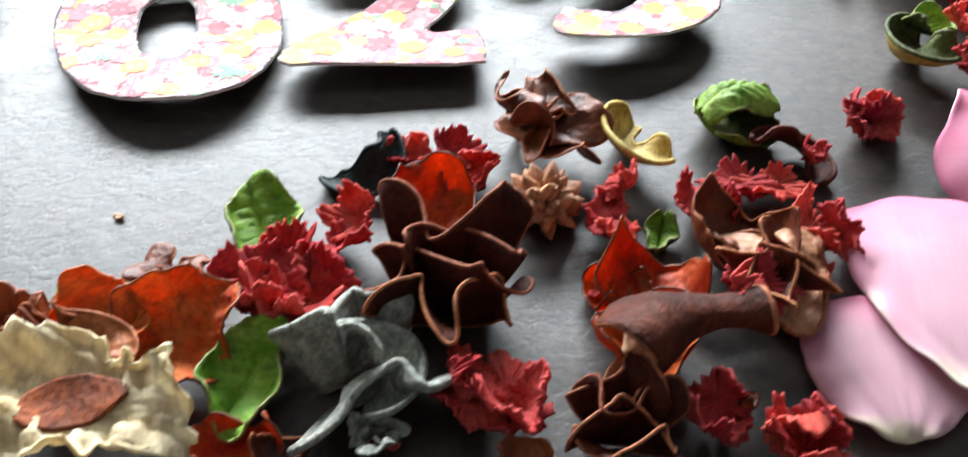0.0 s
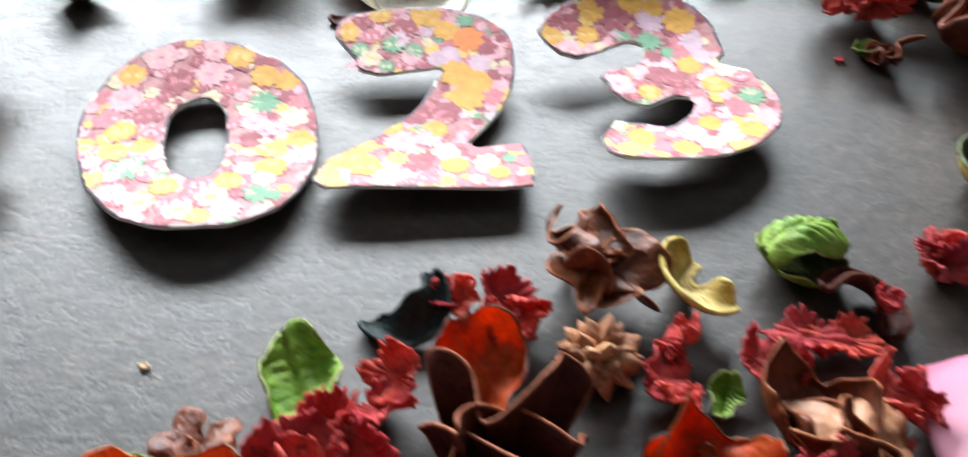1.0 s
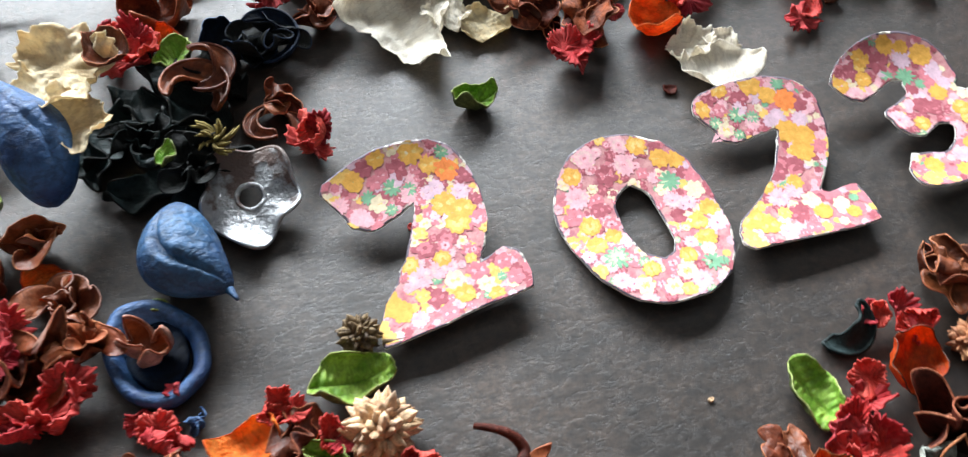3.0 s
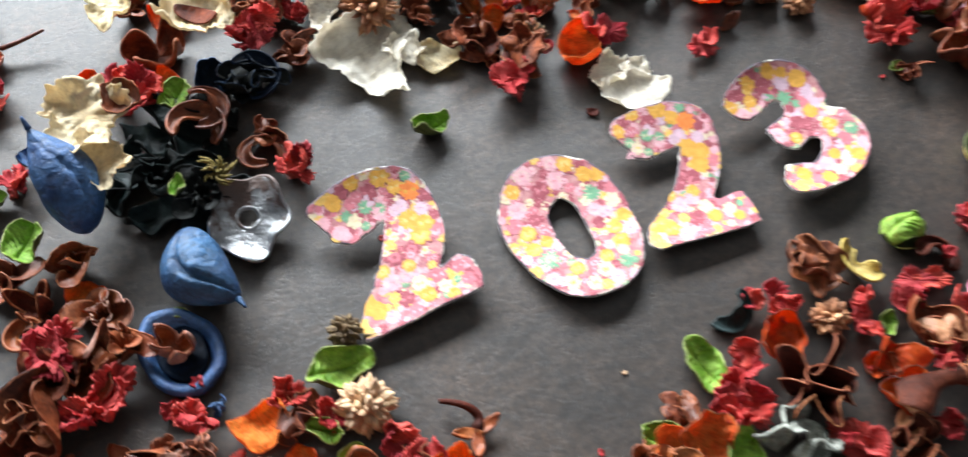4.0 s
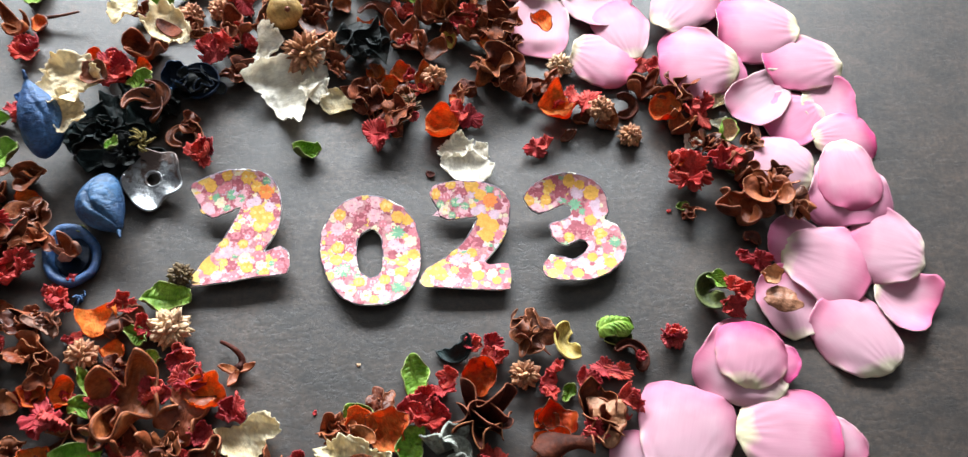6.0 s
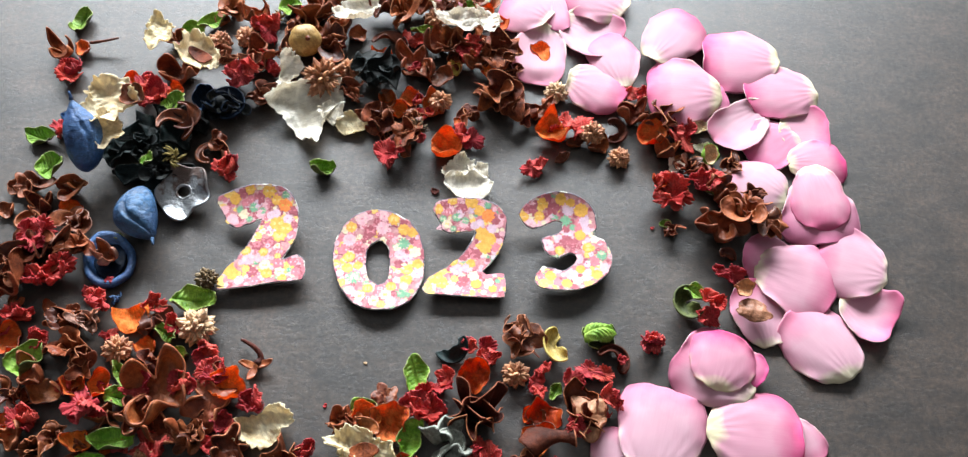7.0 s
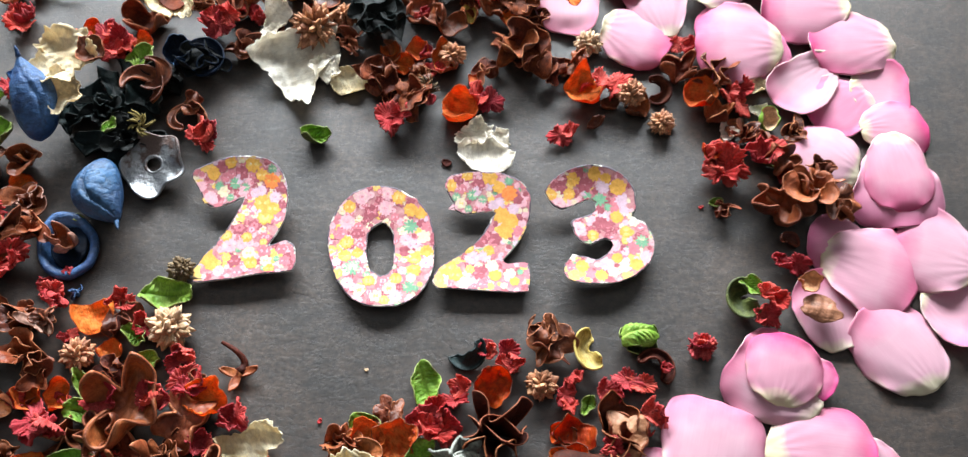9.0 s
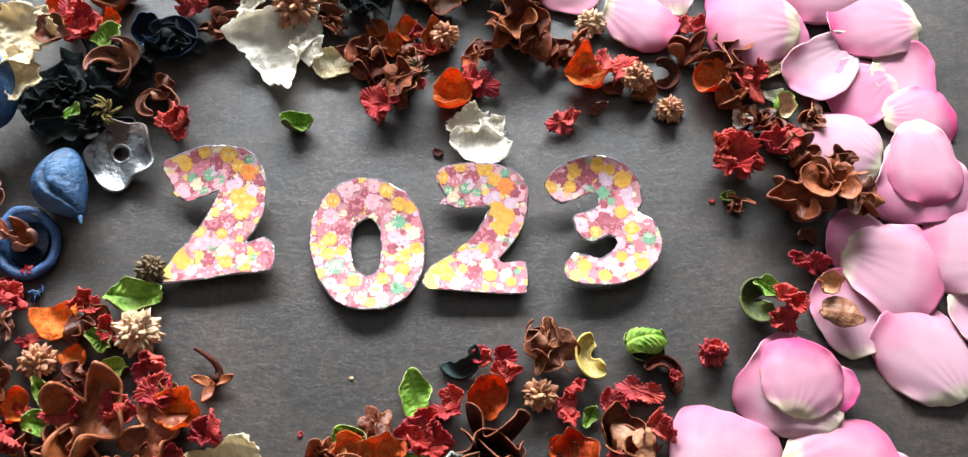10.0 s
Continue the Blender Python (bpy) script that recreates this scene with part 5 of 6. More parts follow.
rose_petal(0.0973, -0.1848, 0.0477, 0.0419, -57, 522, cup=0.5)
rose_petal(0.0900, -0.1460, 0.0466, 0.0481, 157, 523, cup=0.5)
rose_petal(0.0675, -0.1665, 0.0412, 0.0334, -84, 524, cup=0.25)
rose_petal(0.1270, -0.1660, 0.0319, 0.0338, 148, 525, cup=0.6, hollow=True)
rose_petal(0.0370, -0.2010, 0.0456, 0.0414, -38, 526, cup=0.5)
rose_petal(0.0540, -0.2012, 0.0198, 0.0227, 139, 527, cup=0.4, deep=True)
rose_petal(0.0400, -0.1973, 0.0338, 0.0366, -109, 528, cup=0.6, label="small silk rose petal lying on a larger one")
rose_petal(-0.0187, -0.2462, 0.0296, 0.0284, -102, 529, cup=0.4)
rose_petal(0.0045, -0.2342, 0.0512, 0.0448, -107, 530, cup=0.5)
rose_petal(0.0745, -0.2392, 0.0272, 0.0296, 107, 531, cup=0.35)
rose_petal(0.0535, -0.2365, 0.0493, 0.0481, 174, 532, cup=0.5)
rose_petal(-0.1023, 0.0639, 0.0449, 0.0245, -3, 541)
rose_petal(-0.0412, 0.0746, 0.0358, 0.0286, 56, 542)
curl(-0.1464, -0.0245, 0.0161, 329, 133, mats=(BROWN, RUST), label="brown curled strip of husk")
curl(-0.0800, 0.0580, 0.0148, 328, 134, mats=(BROWN, RUST), label="brown curled strip of husk")
red_flower(-0.2061, 0.0478, 0.0104, 204, 135, petals=2, tilt=25)
rosette(-0.1165, 0.0418, 0.0170, 312, 136, lobes=2, tilt=45)
curl(-0.0921, 0.0364, 0.0127, 81, 137, mats=(BROWN, RUST), label="brown curled strip of husk")
rosette(-0.1304, -0.0476, 0.0164, 180, 138, lobes=2, tilt=45)
shell(-0.2552, 0.0414, 0.0117, 0.0076, 304, 139, mats=(BROWN, BROWN_IN), edge=EDGE, label="cupped brown dried husk", )
rosette(-0.1553, -0.0085, 0.0157, 177, 140, lobes=3, mats=(BROWN, MAUVE))
red_flower(-0.1810, 0.0225, 0.0116, 25, 141, petals=2, tilt=25)
shell(-0.0739, 0.0194, 0.0139, 0.0083, 210, 142, mats=(RUST, BROWN))
rosette(-0.1450, -0.0469, 0.0112, 232, 143, lobes=3, mats=(BROWN, MAUVE))
red_flower(-0.2312, 0.0055, 0.0120, 184, 144, petals=2, tilt=25)
rosette(-0.0946, 0.0573, 0.0183, 170, 145, lobes=3, mats=(BROWN, MAUVE))
shell(-0.0814, 0.0213, 0.0176, 0.0106, 155, 146, mats=(RUST, BROWN))
shell(-0.1454, -0.0221, 0.0128, 0.0077, 20, 147)
rosette(-0.0660, -0.0006, 0.0137, 300, 148, lobes=3, mats=(BROWN, MAUVE))
rosette(-0.1021, 0.0077, 0.0139, 322, 149, lobes=3, tilt=35)
curl(-0.1078, 0.0215, 0.0125, 284, 150, mats=(BROWN, RUST), label="brown curled strip of husk")
rosette(-0.0742, -0.0113, 0.0162, 218, 151, lobes=3, mats=(BROWN, MAUVE))
red_flower(-0.2216, 0.0066, 0.0143, 263, 152, petals=2, tilt=25)
shell(-0.1857, 0.0032, 0.0160, 0.0096, 145, 153, mats=(REDORANGE, REDORANGE), edge=BROWN, label="cupped dried husk, deep orange inside", )
curl(-0.2004, 0.0421, 0.0139, 87, 154, mats=(BROWN, RUST), label="brown curled strip of husk")
rosette(-0.1466, 0.0022, 0.0132, 135, 155, lobes=3, mats=(BROWN, MAUVE))
shell(-0.2067, -0.0082, 0.0110, 0.0072, 282, 156, mats=(BROWN, BROWN_IN), edge=EDGE, label="cupped brown dried husk", )
red_flower(-0.1300, 0.0272, 0.0116, 349, 157, petals=2, tilt=25)
rosette(-0.1253, -0.0466, 0.0127, 1, 158, lobes=2, tilt=45)
shell(-0.1665, 0.0303, 0.0159, 0.0095, 252, 159, mats=(RUST, BROWN))
red_flower(-0.1208, -0.0329, 0.0104, 348, 160, petals=2, tilt=25)
rosette(-0.1876, 0.0169, 0.0134, 81, 161, lobes=2, tilt=30, mats=(RUST, BROWN))
red_flower(-0.1253, -0.0228, 0.0095, 293, 162, petals=2, tilt=25)
shell(-0.3227, -0.1642, 0.0112, 0.0067, 322, 163, mats=(RUST, BROWN))
shell(-0.3283, -0.0861, 0.0111, 0.0067, 328, 164)
rosette(-0.3434, -0.1440, 0.0134, 237, 165, lobes=2, tilt=30, mats=(RUST, BROWN))
curl(-0.3422, -0.1607, 0.0101, 243, 166, mats=(BROWN, RUST), label="brown curled strip of husk")
shell(-0.3580, -0.0873, 0.0131, 0.0085, 309, 167, mats=(BROWN, BROWN_IN), edge=EDGE, label="cupped brown dried husk", )
shell(-0.3611, -0.1026, 0.0145, 0.0094, 175, 168, mats=(BROWN, BROWN_IN), edge=EDGE, label="cupped brown dried husk", )
rosette(-0.3411, -0.1088, 0.0125, 276, 169, lobes=3, mats=(BROWN, MAUVE))
curl(-0.3466, -0.1105, 0.0131, 146, 170, mats=(BROWN, RUST), label="brown curled strip of husk")
red_flower(-0.3013, -0.1545, 0.0096, 324, 171, petals=2, tilt=25)
shell(-0.2719, -0.2032, 0.0100, 0.0065, 240, 172, mats=(BROWN, BROWN_IN), edge=EDGE, label="cupped brown dried husk", )
rosette(-0.2644, -0.1939, 0.0144, 51, 173, lobes=3, mats=(BROWN, MAUVE))
shell(-0.2664, -0.2143, 0.0098, 0.0059, 284, 174, mats=(REDORANGE, REDORANGE), edge=BROWN, label="cupped dried husk, deep orange inside", )
shell(-0.2784, -0.2414, 0.0115, 0.0069, 190, 175, mats=(REDORANGE, REDORANGE), edge=BROWN, label="cupped dried husk, deep orange inside", )
shell(-0.2673, -0.1867, 0.0150, 0.0090, 208, 176)
rosette(-0.2919, -0.2418, 0.0115, 240, 177, lobes=3, tilt=35)
rosette(-0.3224, -0.2153, 0.0115, 65, 178, lobes=2, tilt=45)
curl(-0.3380, -0.2084, 0.0106, 14, 179, mats=(BROWN, RUST), label="brown curled strip of husk")
curl(-0.3127, -0.1877, 0.0101, 146, 180, mats=(BROWN, RUST), label="brown curled strip of husk")
red_flower(-0.2705, -0.2423, 0.0093, 56, 181, petals=2, tilt=25)
red_flower(-0.3454, -0.1763, 0.0088, 310, 182, petals=2, tilt=25)
shell(-0.3017, -0.2081, 0.0117, 0.0076, 298, 183, mats=(BROWN, BROWN_IN), edge=EDGE, label="cupped brown dried husk", )
red_flower(-0.2670, -0.2199, 0.0076, 93, 184, petals=2, tilt=25)
shell(-0.3332, -0.2271, 0.0113, 0.0068, 319, 185, mats=(REDORANGE, REDORANGE), edge=BROWN, label="cupped dried husk, deep orange inside", )
red_flower(-0.2269, -0.2310, 0.0092, 96, 186, petals=2, tilt=25)
shell(-0.2253, -0.2026, 0.0135, 0.0088, -2, 187, mats=(BROWN, BROWN_IN), edge=EDGE, label="cupped brown dried husk", )
red_flower(-0.2521, -0.2004, 0.0086, 155, 188, petals=2, tilt=25)
shell(-0.3223, -0.2042, 0.0122, 0.0073, 165, 189)
red_flower(-0.2852, -0.2090, 0.0074, 132, 190, petals=2, tilt=25)
rosette(-0.2321, -0.2275, 0.0126, 215, 191, lobes=3, tilt=35)
shell(-0.3276, -0.2319, 0.0100, 0.0060, 52, 192)
red_flower(-0.2890, -0.1805, 0.0083, 30, 193, petals=2, tilt=25)
rosette(-0.3286, -0.1964, 0.0095, 290, 194, lobes=3, tilt=35)
shell(-0.2408, -0.2340, 0.0096, 0.0062, 157, 195, mats=(BROWN, BROWN_IN), edge=EDGE, label="cupped brown dried husk", )
shell(-0.2527, -0.2048, 0.0111, 0.0067, 24, 196)
shell(-0.2553, -0.1778, 0.0130, 0.0078, 280, 197)
red_flower(-0.3058, -0.2098, 0.0084, 260, 198, petals=2, tilt=25)
rosette(-0.2303, -0.2016, 0.0113, 5, 199, lobes=3, mats=(BROWN, MAUVE))
rosette(0.0158, -0.0387, 0.0146, 232, 200, lobes=2, tilt=45)
red_flower(0.0494, -0.0772, 0.0102, 215, 201, petals=2, tilt=25)
shell(0.0577, -0.1014, 0.0109, 0.0066, 177, 202)
red_flower(0.0612, -0.0993, 0.0100, 179, 203, petals=2, tilt=25)
red_flower(0.0564, -0.1002, 0.0103, 260, 204, petals=2, tilt=25)
rosette(0.0259, -0.0440, 0.0109, 91, 205, lobes=2, tilt=30, mats=(RUST, BROWN))
curl(0.0351, -0.0670, 0.0123, 215, 206, mats=(BROWN, RUST), label="brown curled strip of husk")
shell(0.0326, -0.0700, 0.0116, 0.0069, 32, 207, mats=(RUST, BROWN))
shell(0.0740, -0.1053, 0.0130, 0.0078, 52, 208, mats=(RUST, BROWN))
rosette(0.0711, -0.0955, 0.0144, 12, 209, lobes=3, mats=(BROWN, MAUVE))
rosette(0.0623, -0.0706, 0.0165, 338, 210, lobes=3, mats=(BROWN, MAUVE))
rosette(0.0281, -0.0893, 0.0149, 98, 211, lobes=3, tilt=35)
leaf_cup(0.0519, -0.0873, 0.0142, 0.0085, 182, 212)
shell(0.0540, -0.0936, 0.0118, 0.0071, 227, 213, mats=(REDORANGE, REDORANGE), edge=BROWN, label="cupped dried husk, deep orange inside", )
red_flower(-0.0582, -0.2103, 0.0111, 285, 214, petals=2, tilt=25)
leaf_cup(-0.0489, -0.2122, 0.0094, 0.0057, 247, 215)
shell(-0.0624, -0.2249, 0.0128, 0.0077, 250, 216, mats=(REDORANGE, REDORANGE), edge=BROWN, label="cupped dried husk, deep orange inside", )
red_flower(-0.0248, -0.2240, 0.0101, 95, 217, petals=2, tilt=25)
shell(-0.0580, -0.2262, 0.0112, 0.0067, 39, 218, mats=(RUST, BROWN))
shell(-0.0190, -0.0414, 0.0129, 0.0084, 188, 219, mats=(BROWN, BROWN_IN), edge=EDGE, label="cupped brown dried husk", )
shell(-0.0153, -0.0552, 0.0171, 0.0103, 67, 220, mats=(RUST, BROWN))
shell(-0.0297, -0.0523, 0.0122, 0.0079, 63, 221, mats=(BROWN, BROWN_IN), edge=EDGE, label="cupped brown dried husk", )
rosette(-0.0540, -0.0303, 0.0123, 215, 222, lobes=2, tilt=30, mats=(RUST, BROWN))
red_flower(-0.0442, -0.0430, 0.0097, 142, 223, petals=2, tilt=25)
leaf_cup(-0.3453, 0.0396, 0.0199, 0.0104, 76, 224)
calyx(-0.3519, 0.0143, 0.0176, 16, 225, arms=4)
red_flower(-0.3437, -0.0027, 0.0170, -3, 226)
stemmed_leaf(-0.3403, 0.0167, -10)
leaf_cup(-0.3528, -0.0514, 0.0170, 0.0111, 166, 227)
leaf_cup(-0.3385, -0.0760, 0.0167, 0.0138, 56, 228, lift=0.006)
red_flower(-0.3386, -0.0455, 0.0119, 182, 229)
rosette(-0.3475, -0.0880, 0.0208, -3, 230, lobes=3, mats=(BROWN, ROSEWOOD))
rosette(-0.3242, -0.0886, 0.0222, 6, 231, lobes=3, mats=(RUST, ROSEWOOD), label="pinkish-brown curled dried pod")
shell(-0.3228, -0.1042, 0.0170, 0.0127, -63, 232)
calyx(-0.3405, -0.1003, 0.0160, 56, 233, mats=(BROWN, BROWN_IN))
rosette(-0.2655, -0.0432, 0.0226, -3, 234, mats=(BLACK, BLACK), edge=BLACK, lobes=5, label="black-dyed dried pod with ragged lobes")
dark_leaf(-0.3007, -0.0549, 0.0231, 71, 235)
dark_leaf(-0.2879, -0.0606, 0.0230, 144, 236)
dark_leaf(-0.2910, -0.0781, 0.0219, 195, 237)
dark_leaf(-0.2738, -0.0657, 0.0229, 312, 238)
dark_leaf(-0.2693, -0.0546, 0.0223, 336, 239)
dark_leaf(-0.2767, -0.0882, 0.0217, 242, 240)
dark_leaf(-0.2886, -0.0435, 0.0188, 152, 241)
dark_leaf(-0.3060, -0.0661, 0.0169, 296, 242)
dark_leaf(-0.2637, -0.0787, 0.0168, 196, 243)
dark_leaf(-0.2787, -0.0351, 0.0189, 308, 244)
rosette(-0.2888, -0.0637, 0.0229, 36, 245, mats=(BLACK, BLACK), edge=TEAL, lobes=5, label="black-dyed dried pod with ragged lobes")
rosette(-0.2728, -0.0788, 0.0219, 66, 246, mats=(BLACK, BLACK), edge=BLACK, lobes=5, label="black-dyed dried pod with ragged lobes")
shell(-0.3058, -0.0098, 0.0147, 0.0123, 26, 247)
red_flower(-0.2941, -0.0178, 0.0176, 6, 248)
red_flower(-0.2851, -0.0258, 0.0168, 207, 249)
paper(-0.3055, -0.0420, 0.0379, 0.0318, 16, 250, bend=0.4, cup=0.25, lift=0.023)
paper(-0.3035, -0.0610, 0.0261, 0.0209, -73, 251, lift=0.021)
shell(-0.2914, -0.0398, 0.0181, 0.0136, -23, 252, mats=(BROWN, BROWN_IN), edge=EDGE, label="cupped brown dried husk", )
leaf_cup(-0.2813, -0.0754, 0.0095, 0.0051, 66, 253)
moss_tuft(-0.2657, -0.0746, 0.016, 0, 5)
leaf_cup(-0.2728, -0.0317, 0.0159, 0.0114, 56, 254)
shell(-0.2747, -0.0200, 0.0169, 0.0084, -53, 255)
shell(-0.2569, -0.0245, 0.0229, 0.0130, -63, 256, mats=(NAVY, BLUE), label="small piece of navy-dyed dried husk", )
rosette(-0.2427, -0.0314, 0.0266, -3, 257, mats=(BLACK, BLACK), edge=NAVY, style="lobes", lobes=5, label="navy-black dried pod with hooked lobes")
curl(-0.2388, -0.0297, 0.0227, 16, 258, mats=(NAVY, NAVY), wide=0.16, label="thin black hooked strip of husk")
curl(-0.2681, -0.0500, 0.0224, 76, 259, mats=(RUST, BROWN), label="rust-brown curled strip of husk")
curl(-0.2614, -0.0454, 0.0188, -3, 260, mats=(RUST, BROWN), wide=0.26, label="rust-brown curled strip of husk")
curl(-0.2477, -0.0632, 0.0214, 116, 261, mats=(RUST, BROWN), sweep=300, wide=0.22, label="rust-brown ring of curled husk")
rosette(-0.2436, -0.0591, 0.0147, -3, 262, lobes=2, mats=(RUST, BROWN))
red_flower(-0.2364, -0.0750, 0.0167, 54, 263, petals=4, tilt=50)
calyx(-0.2754, -0.0031, 0.0245, 91, 264, arms=4, reach=0.34, wave=0.34, cup=0.9, mats=(RUST, BROWN_IN), label="rust-brown dried calyx with curled arms")
shell(-0.2676, 0.0139, 0.0219, 0.0109, -8, 265, mats=(REDORANGE, REDORANGE), edge=BROWN, label="cupped dried husk, deep orange inside", )
rosette(-0.2829, 0.0252, 0.0142, -3, 266, lobes=3)
paper(-0.2892, 0.0206, 0.0291, 0.0204, -43, 267, cup=0.3, lift=0.012)
paper(-0.2560, -0.0092, 0.0448, 0.0224, -33, 268, cup=0.4, heart=True, lift=0.026, label="cream papery petal with a brown stained heart")
leaf_cup(-0.2721, 0.0319, 0.0159, 0.0111, 16, 269)
leaf_cup(-0.2605, 0.0392, 0.0168, 0.0104, 26, 270)
rosette(-0.2486, 0.0488, 0.0193, -3, 271, lobes=3, mats=(RUST, BROWN))
red_flower(-0.2397, -0.0072, 0.0162, 182, 272)
rosette(-0.2436, -0.0042, 0.0186, 44, 273)
bract_head(-0.2535, 0.0216, 0.0189, -3, 274, count=64)
bract_head(-0.2373, 0.0258, 0.0182, -3, 275, count=64)
calyx(-0.2320, 0.0438, 0.0202, 31, 276, arms=3, reach=0.38, wave=0.4, cup=1.0, mats=(BROWN, RUST), label="brown dried calyx with wavy curled edges")
fluted_pod(-0.1941, 0.0433, 0.0261, 52, 277, "brown dried pod of thin upright winding walls", mats=(BROWN, RUST), tall=0.55)
calyx(-0.1848, 0.0523, 0.0254, 76, 278, arms=5, reach=0.3, wave=0.42, cup=0.7, mats=(BROWN, BROWN), label="brown dried pod split into five wavy arms")
red_flower(-0.2241, 0.0336, 0.0175, 280, 279)
leaf_cup(-0.2118, 0.0535, 0.0162, 0.0137, 76, 280)
moss_tuft(-0.2182, 0.0438, 0.012, 0, 8)
rosette(-0.2089, 0.0112, 0.0234, 286, 281)
calyx(-0.2261, 0.0085, 0.0213, 326, 282, arms=4, reach=0.34, wave=0.34, cup=0.9, mats=(RUST, BROWN_IN), label="rust-brown dried calyx with curled arms")
red_flower(-0.2340, -0.0071, 0.0162, 17, 283)
red_flower(-0.2165, -0.0021, 0.0155, 146, 284)
rosette(-0.2219, -0.0226, 0.0220, -3, 285, lobes=3, tilt=30)
folded_pod(-0.1821, 0.0165, 0.0231, 186, 286, lobes=3, mats=(BROWN, BROWN_IN), tall=0.8, spread=40, label="dark brown dried pod opened into three lobes")
rosette(-0.1681, -0.0172, 0.0191, -3, 287, mats=(RUST, BROWN))
calyx(-0.1771, 0.0291, 0.0208, 136, 288, arms=3, reach=0.38, wave=0.4, cup=1.0, mats=(BROWN, RUST), label="brown dried calyx with wavy curled edges")
rosette(-0.2047, 0.0288, 0.0198, 66, 289)
shell(-0.2314, 0.0036, 0.0194, 0.0116, 26, 290, mats=(BROWN, BROWN_IN), edge=EDGE, label="cupped brown dried husk", )
shell(-0.1925, 0.0239, 0.0182, 0.0118, 66, 291, mats=(BROWN, BROWN_IN), edge=EDGE, label="cupped brown dried husk", )
husk_globe(-0.1976, 0.0158, 0.0197, 20)
bract_head(-0.1855, -0.0088, 0.0270, -3, 292, count=76, long=0.40, wide=0.17, label="large russet seed cluster of long pointed bracts")
bract_head(-0.1700, -0.0009, 0.0171, -3, 293, count=64)
paper(-0.2062, -0.0048, 0.0332, 0.0131, 81, 294, mat_top=WHITE, tilt=(0, -20), lift=0.008)
paper(-0.1925, -0.0350, 0.0540, 0.0400, -72, 295, mat_top=WHITE, bend=0.35, taper=0.72, jag=0.10, crumple=0.13, label="large white papery petal, crumpled and torn at the end")
paper(-0.1784, -0.0327, 0.0226, 0.0151, -23, 296, mat_top=WHITE)
paper(-0.1666, -0.0403, 0.0202, 0.0187, 26, 297, jag=0.03, lobe=0.02, bend=0.2, label="rounded cream papery petal")
rosette(-0.1496, -0.0075, 0.0301, -3, 298, mats=(BLACK, BLACK), edge=TEAL, lobes=6, wave=0.3, label="dark teal dried pod like a ruffled rose")
paper(-0.1644, 0.0406, 0.0368, 0.0224, 66, 299, mat_top=WHITE, cup=0.4, lift=0.014, taper=0.3)
calyx(-0.1525, 0.0501, 0.0220, 61, 300, arms=5, reach=0.3, wave=0.42, cup=0.7, mats=(BROWN, BROWN), label="brown dried pod split into five wavy arms")
calyx(-0.1280, 0.0039, 0.0280, -3, 301, mats=(BROWN, RUST), arms=4)
red_flower(-0.1280, 0.0015, 0.0085, 111, 302)
shell(-0.1493, 0.0095, 0.0164, 0.0117, 26, 303)
curl(-0.1452, 0.0235, 0.0237, 86, 304, mats=(RUST, BROWN), sweep=200, label="rust-brown curled strip of husk")
folded_pod(-0.1362, 0.0451, 0.0253, 271, 305, lobes=3, mats=(RUST, BROWN), label="rust-brown dried pod of three upright folds")
calyx(-0.1264, 0.0531, 0.0212, 41, 306, arms=4, reach=0.34, wave=0.34, cup=0.9, mats=(RUST, BROWN_IN), label="rust-brown dried calyx with curled arms")
bract_head(-0.1160, 0.0402, 0.0169, -3, 307, count=64, material=RUSSET)
rosette(-0.1082, 0.0508, 0.0194, 171, 308)
leaf_cup(-0.0961, 0.0457, 0.0161, 0.0137, 76, 309)
leaf_cup(-0.1238, 0.0324, 0.0143, 0.0056, 16, 310)
paper(-0.1011, 0.0281, 0.0436, 0.0151, -3, 311, mat_top=WHITE, lift=0.018)
paper(-0.0821, 0.0284, 0.0246, 0.0143, -23, 312, mat_top=WHITE, lift=0.018)
shell(-0.0841, 0.0485, 0.0161, 0.0105, 26, 313)
shell(-0.0761, 0.0367, 0.0192, 0.0136, -23, 314)
calyx(-0.1156, 0.0189, 0.0198, 197, 315, arms=3, reach=0.38, wave=0.4, cup=1.0, mats=(BROWN, RUST), label="brown dried calyx with wavy curled edges")
fluted_pod(-0.1038, 0.0175, 0.0207, 26, 316, "brown dried pod of thin upright winding walls", mats=(BROWN, RUST), tall=0.55)
red_flower(-0.0920, 0.0117, 0.0180, 332, 317)
rosette(-0.0763, 0.0105, 0.0266, -3, 318, lobes=5)
calyx(-0.0881, 0.0030, 0.0163, 216, 319, arms=5, reach=0.3, wave=0.42, cup=0.7, mats=(BROWN, BROWN), label="brown dried pod split into five wavy arms")
shell(-0.1035, 0.0003, 0.0202, 0.0093, 1, 320, mats=(YELLOW, RUST), cup=1.4, label="boat-shaped dried husk, mustard yellow inside", )
shell(-0.1131, -0.0070, 0.0231, 0.0131, 6, 321, mats=(BROWN, BROWN_IN), edge=EDGE, label="cupped brown dried husk", )
shell(-0.0823, -0.0042, 0.0124, 0.0077, 36, 322)
rosette(-0.0766, -0.0232, 0.0305, -3, 323, style="lobes", lobes=6, wave=0.3, label="large brown dried pod with ruffled lobes")
shell(-0.1310, -0.0215, 0.0171, 0.0107, 56, 324)
shell(-0.1157, -0.0273, 0.0250, 0.0129, -58, 325, mats=(ORANGE, RUST), )
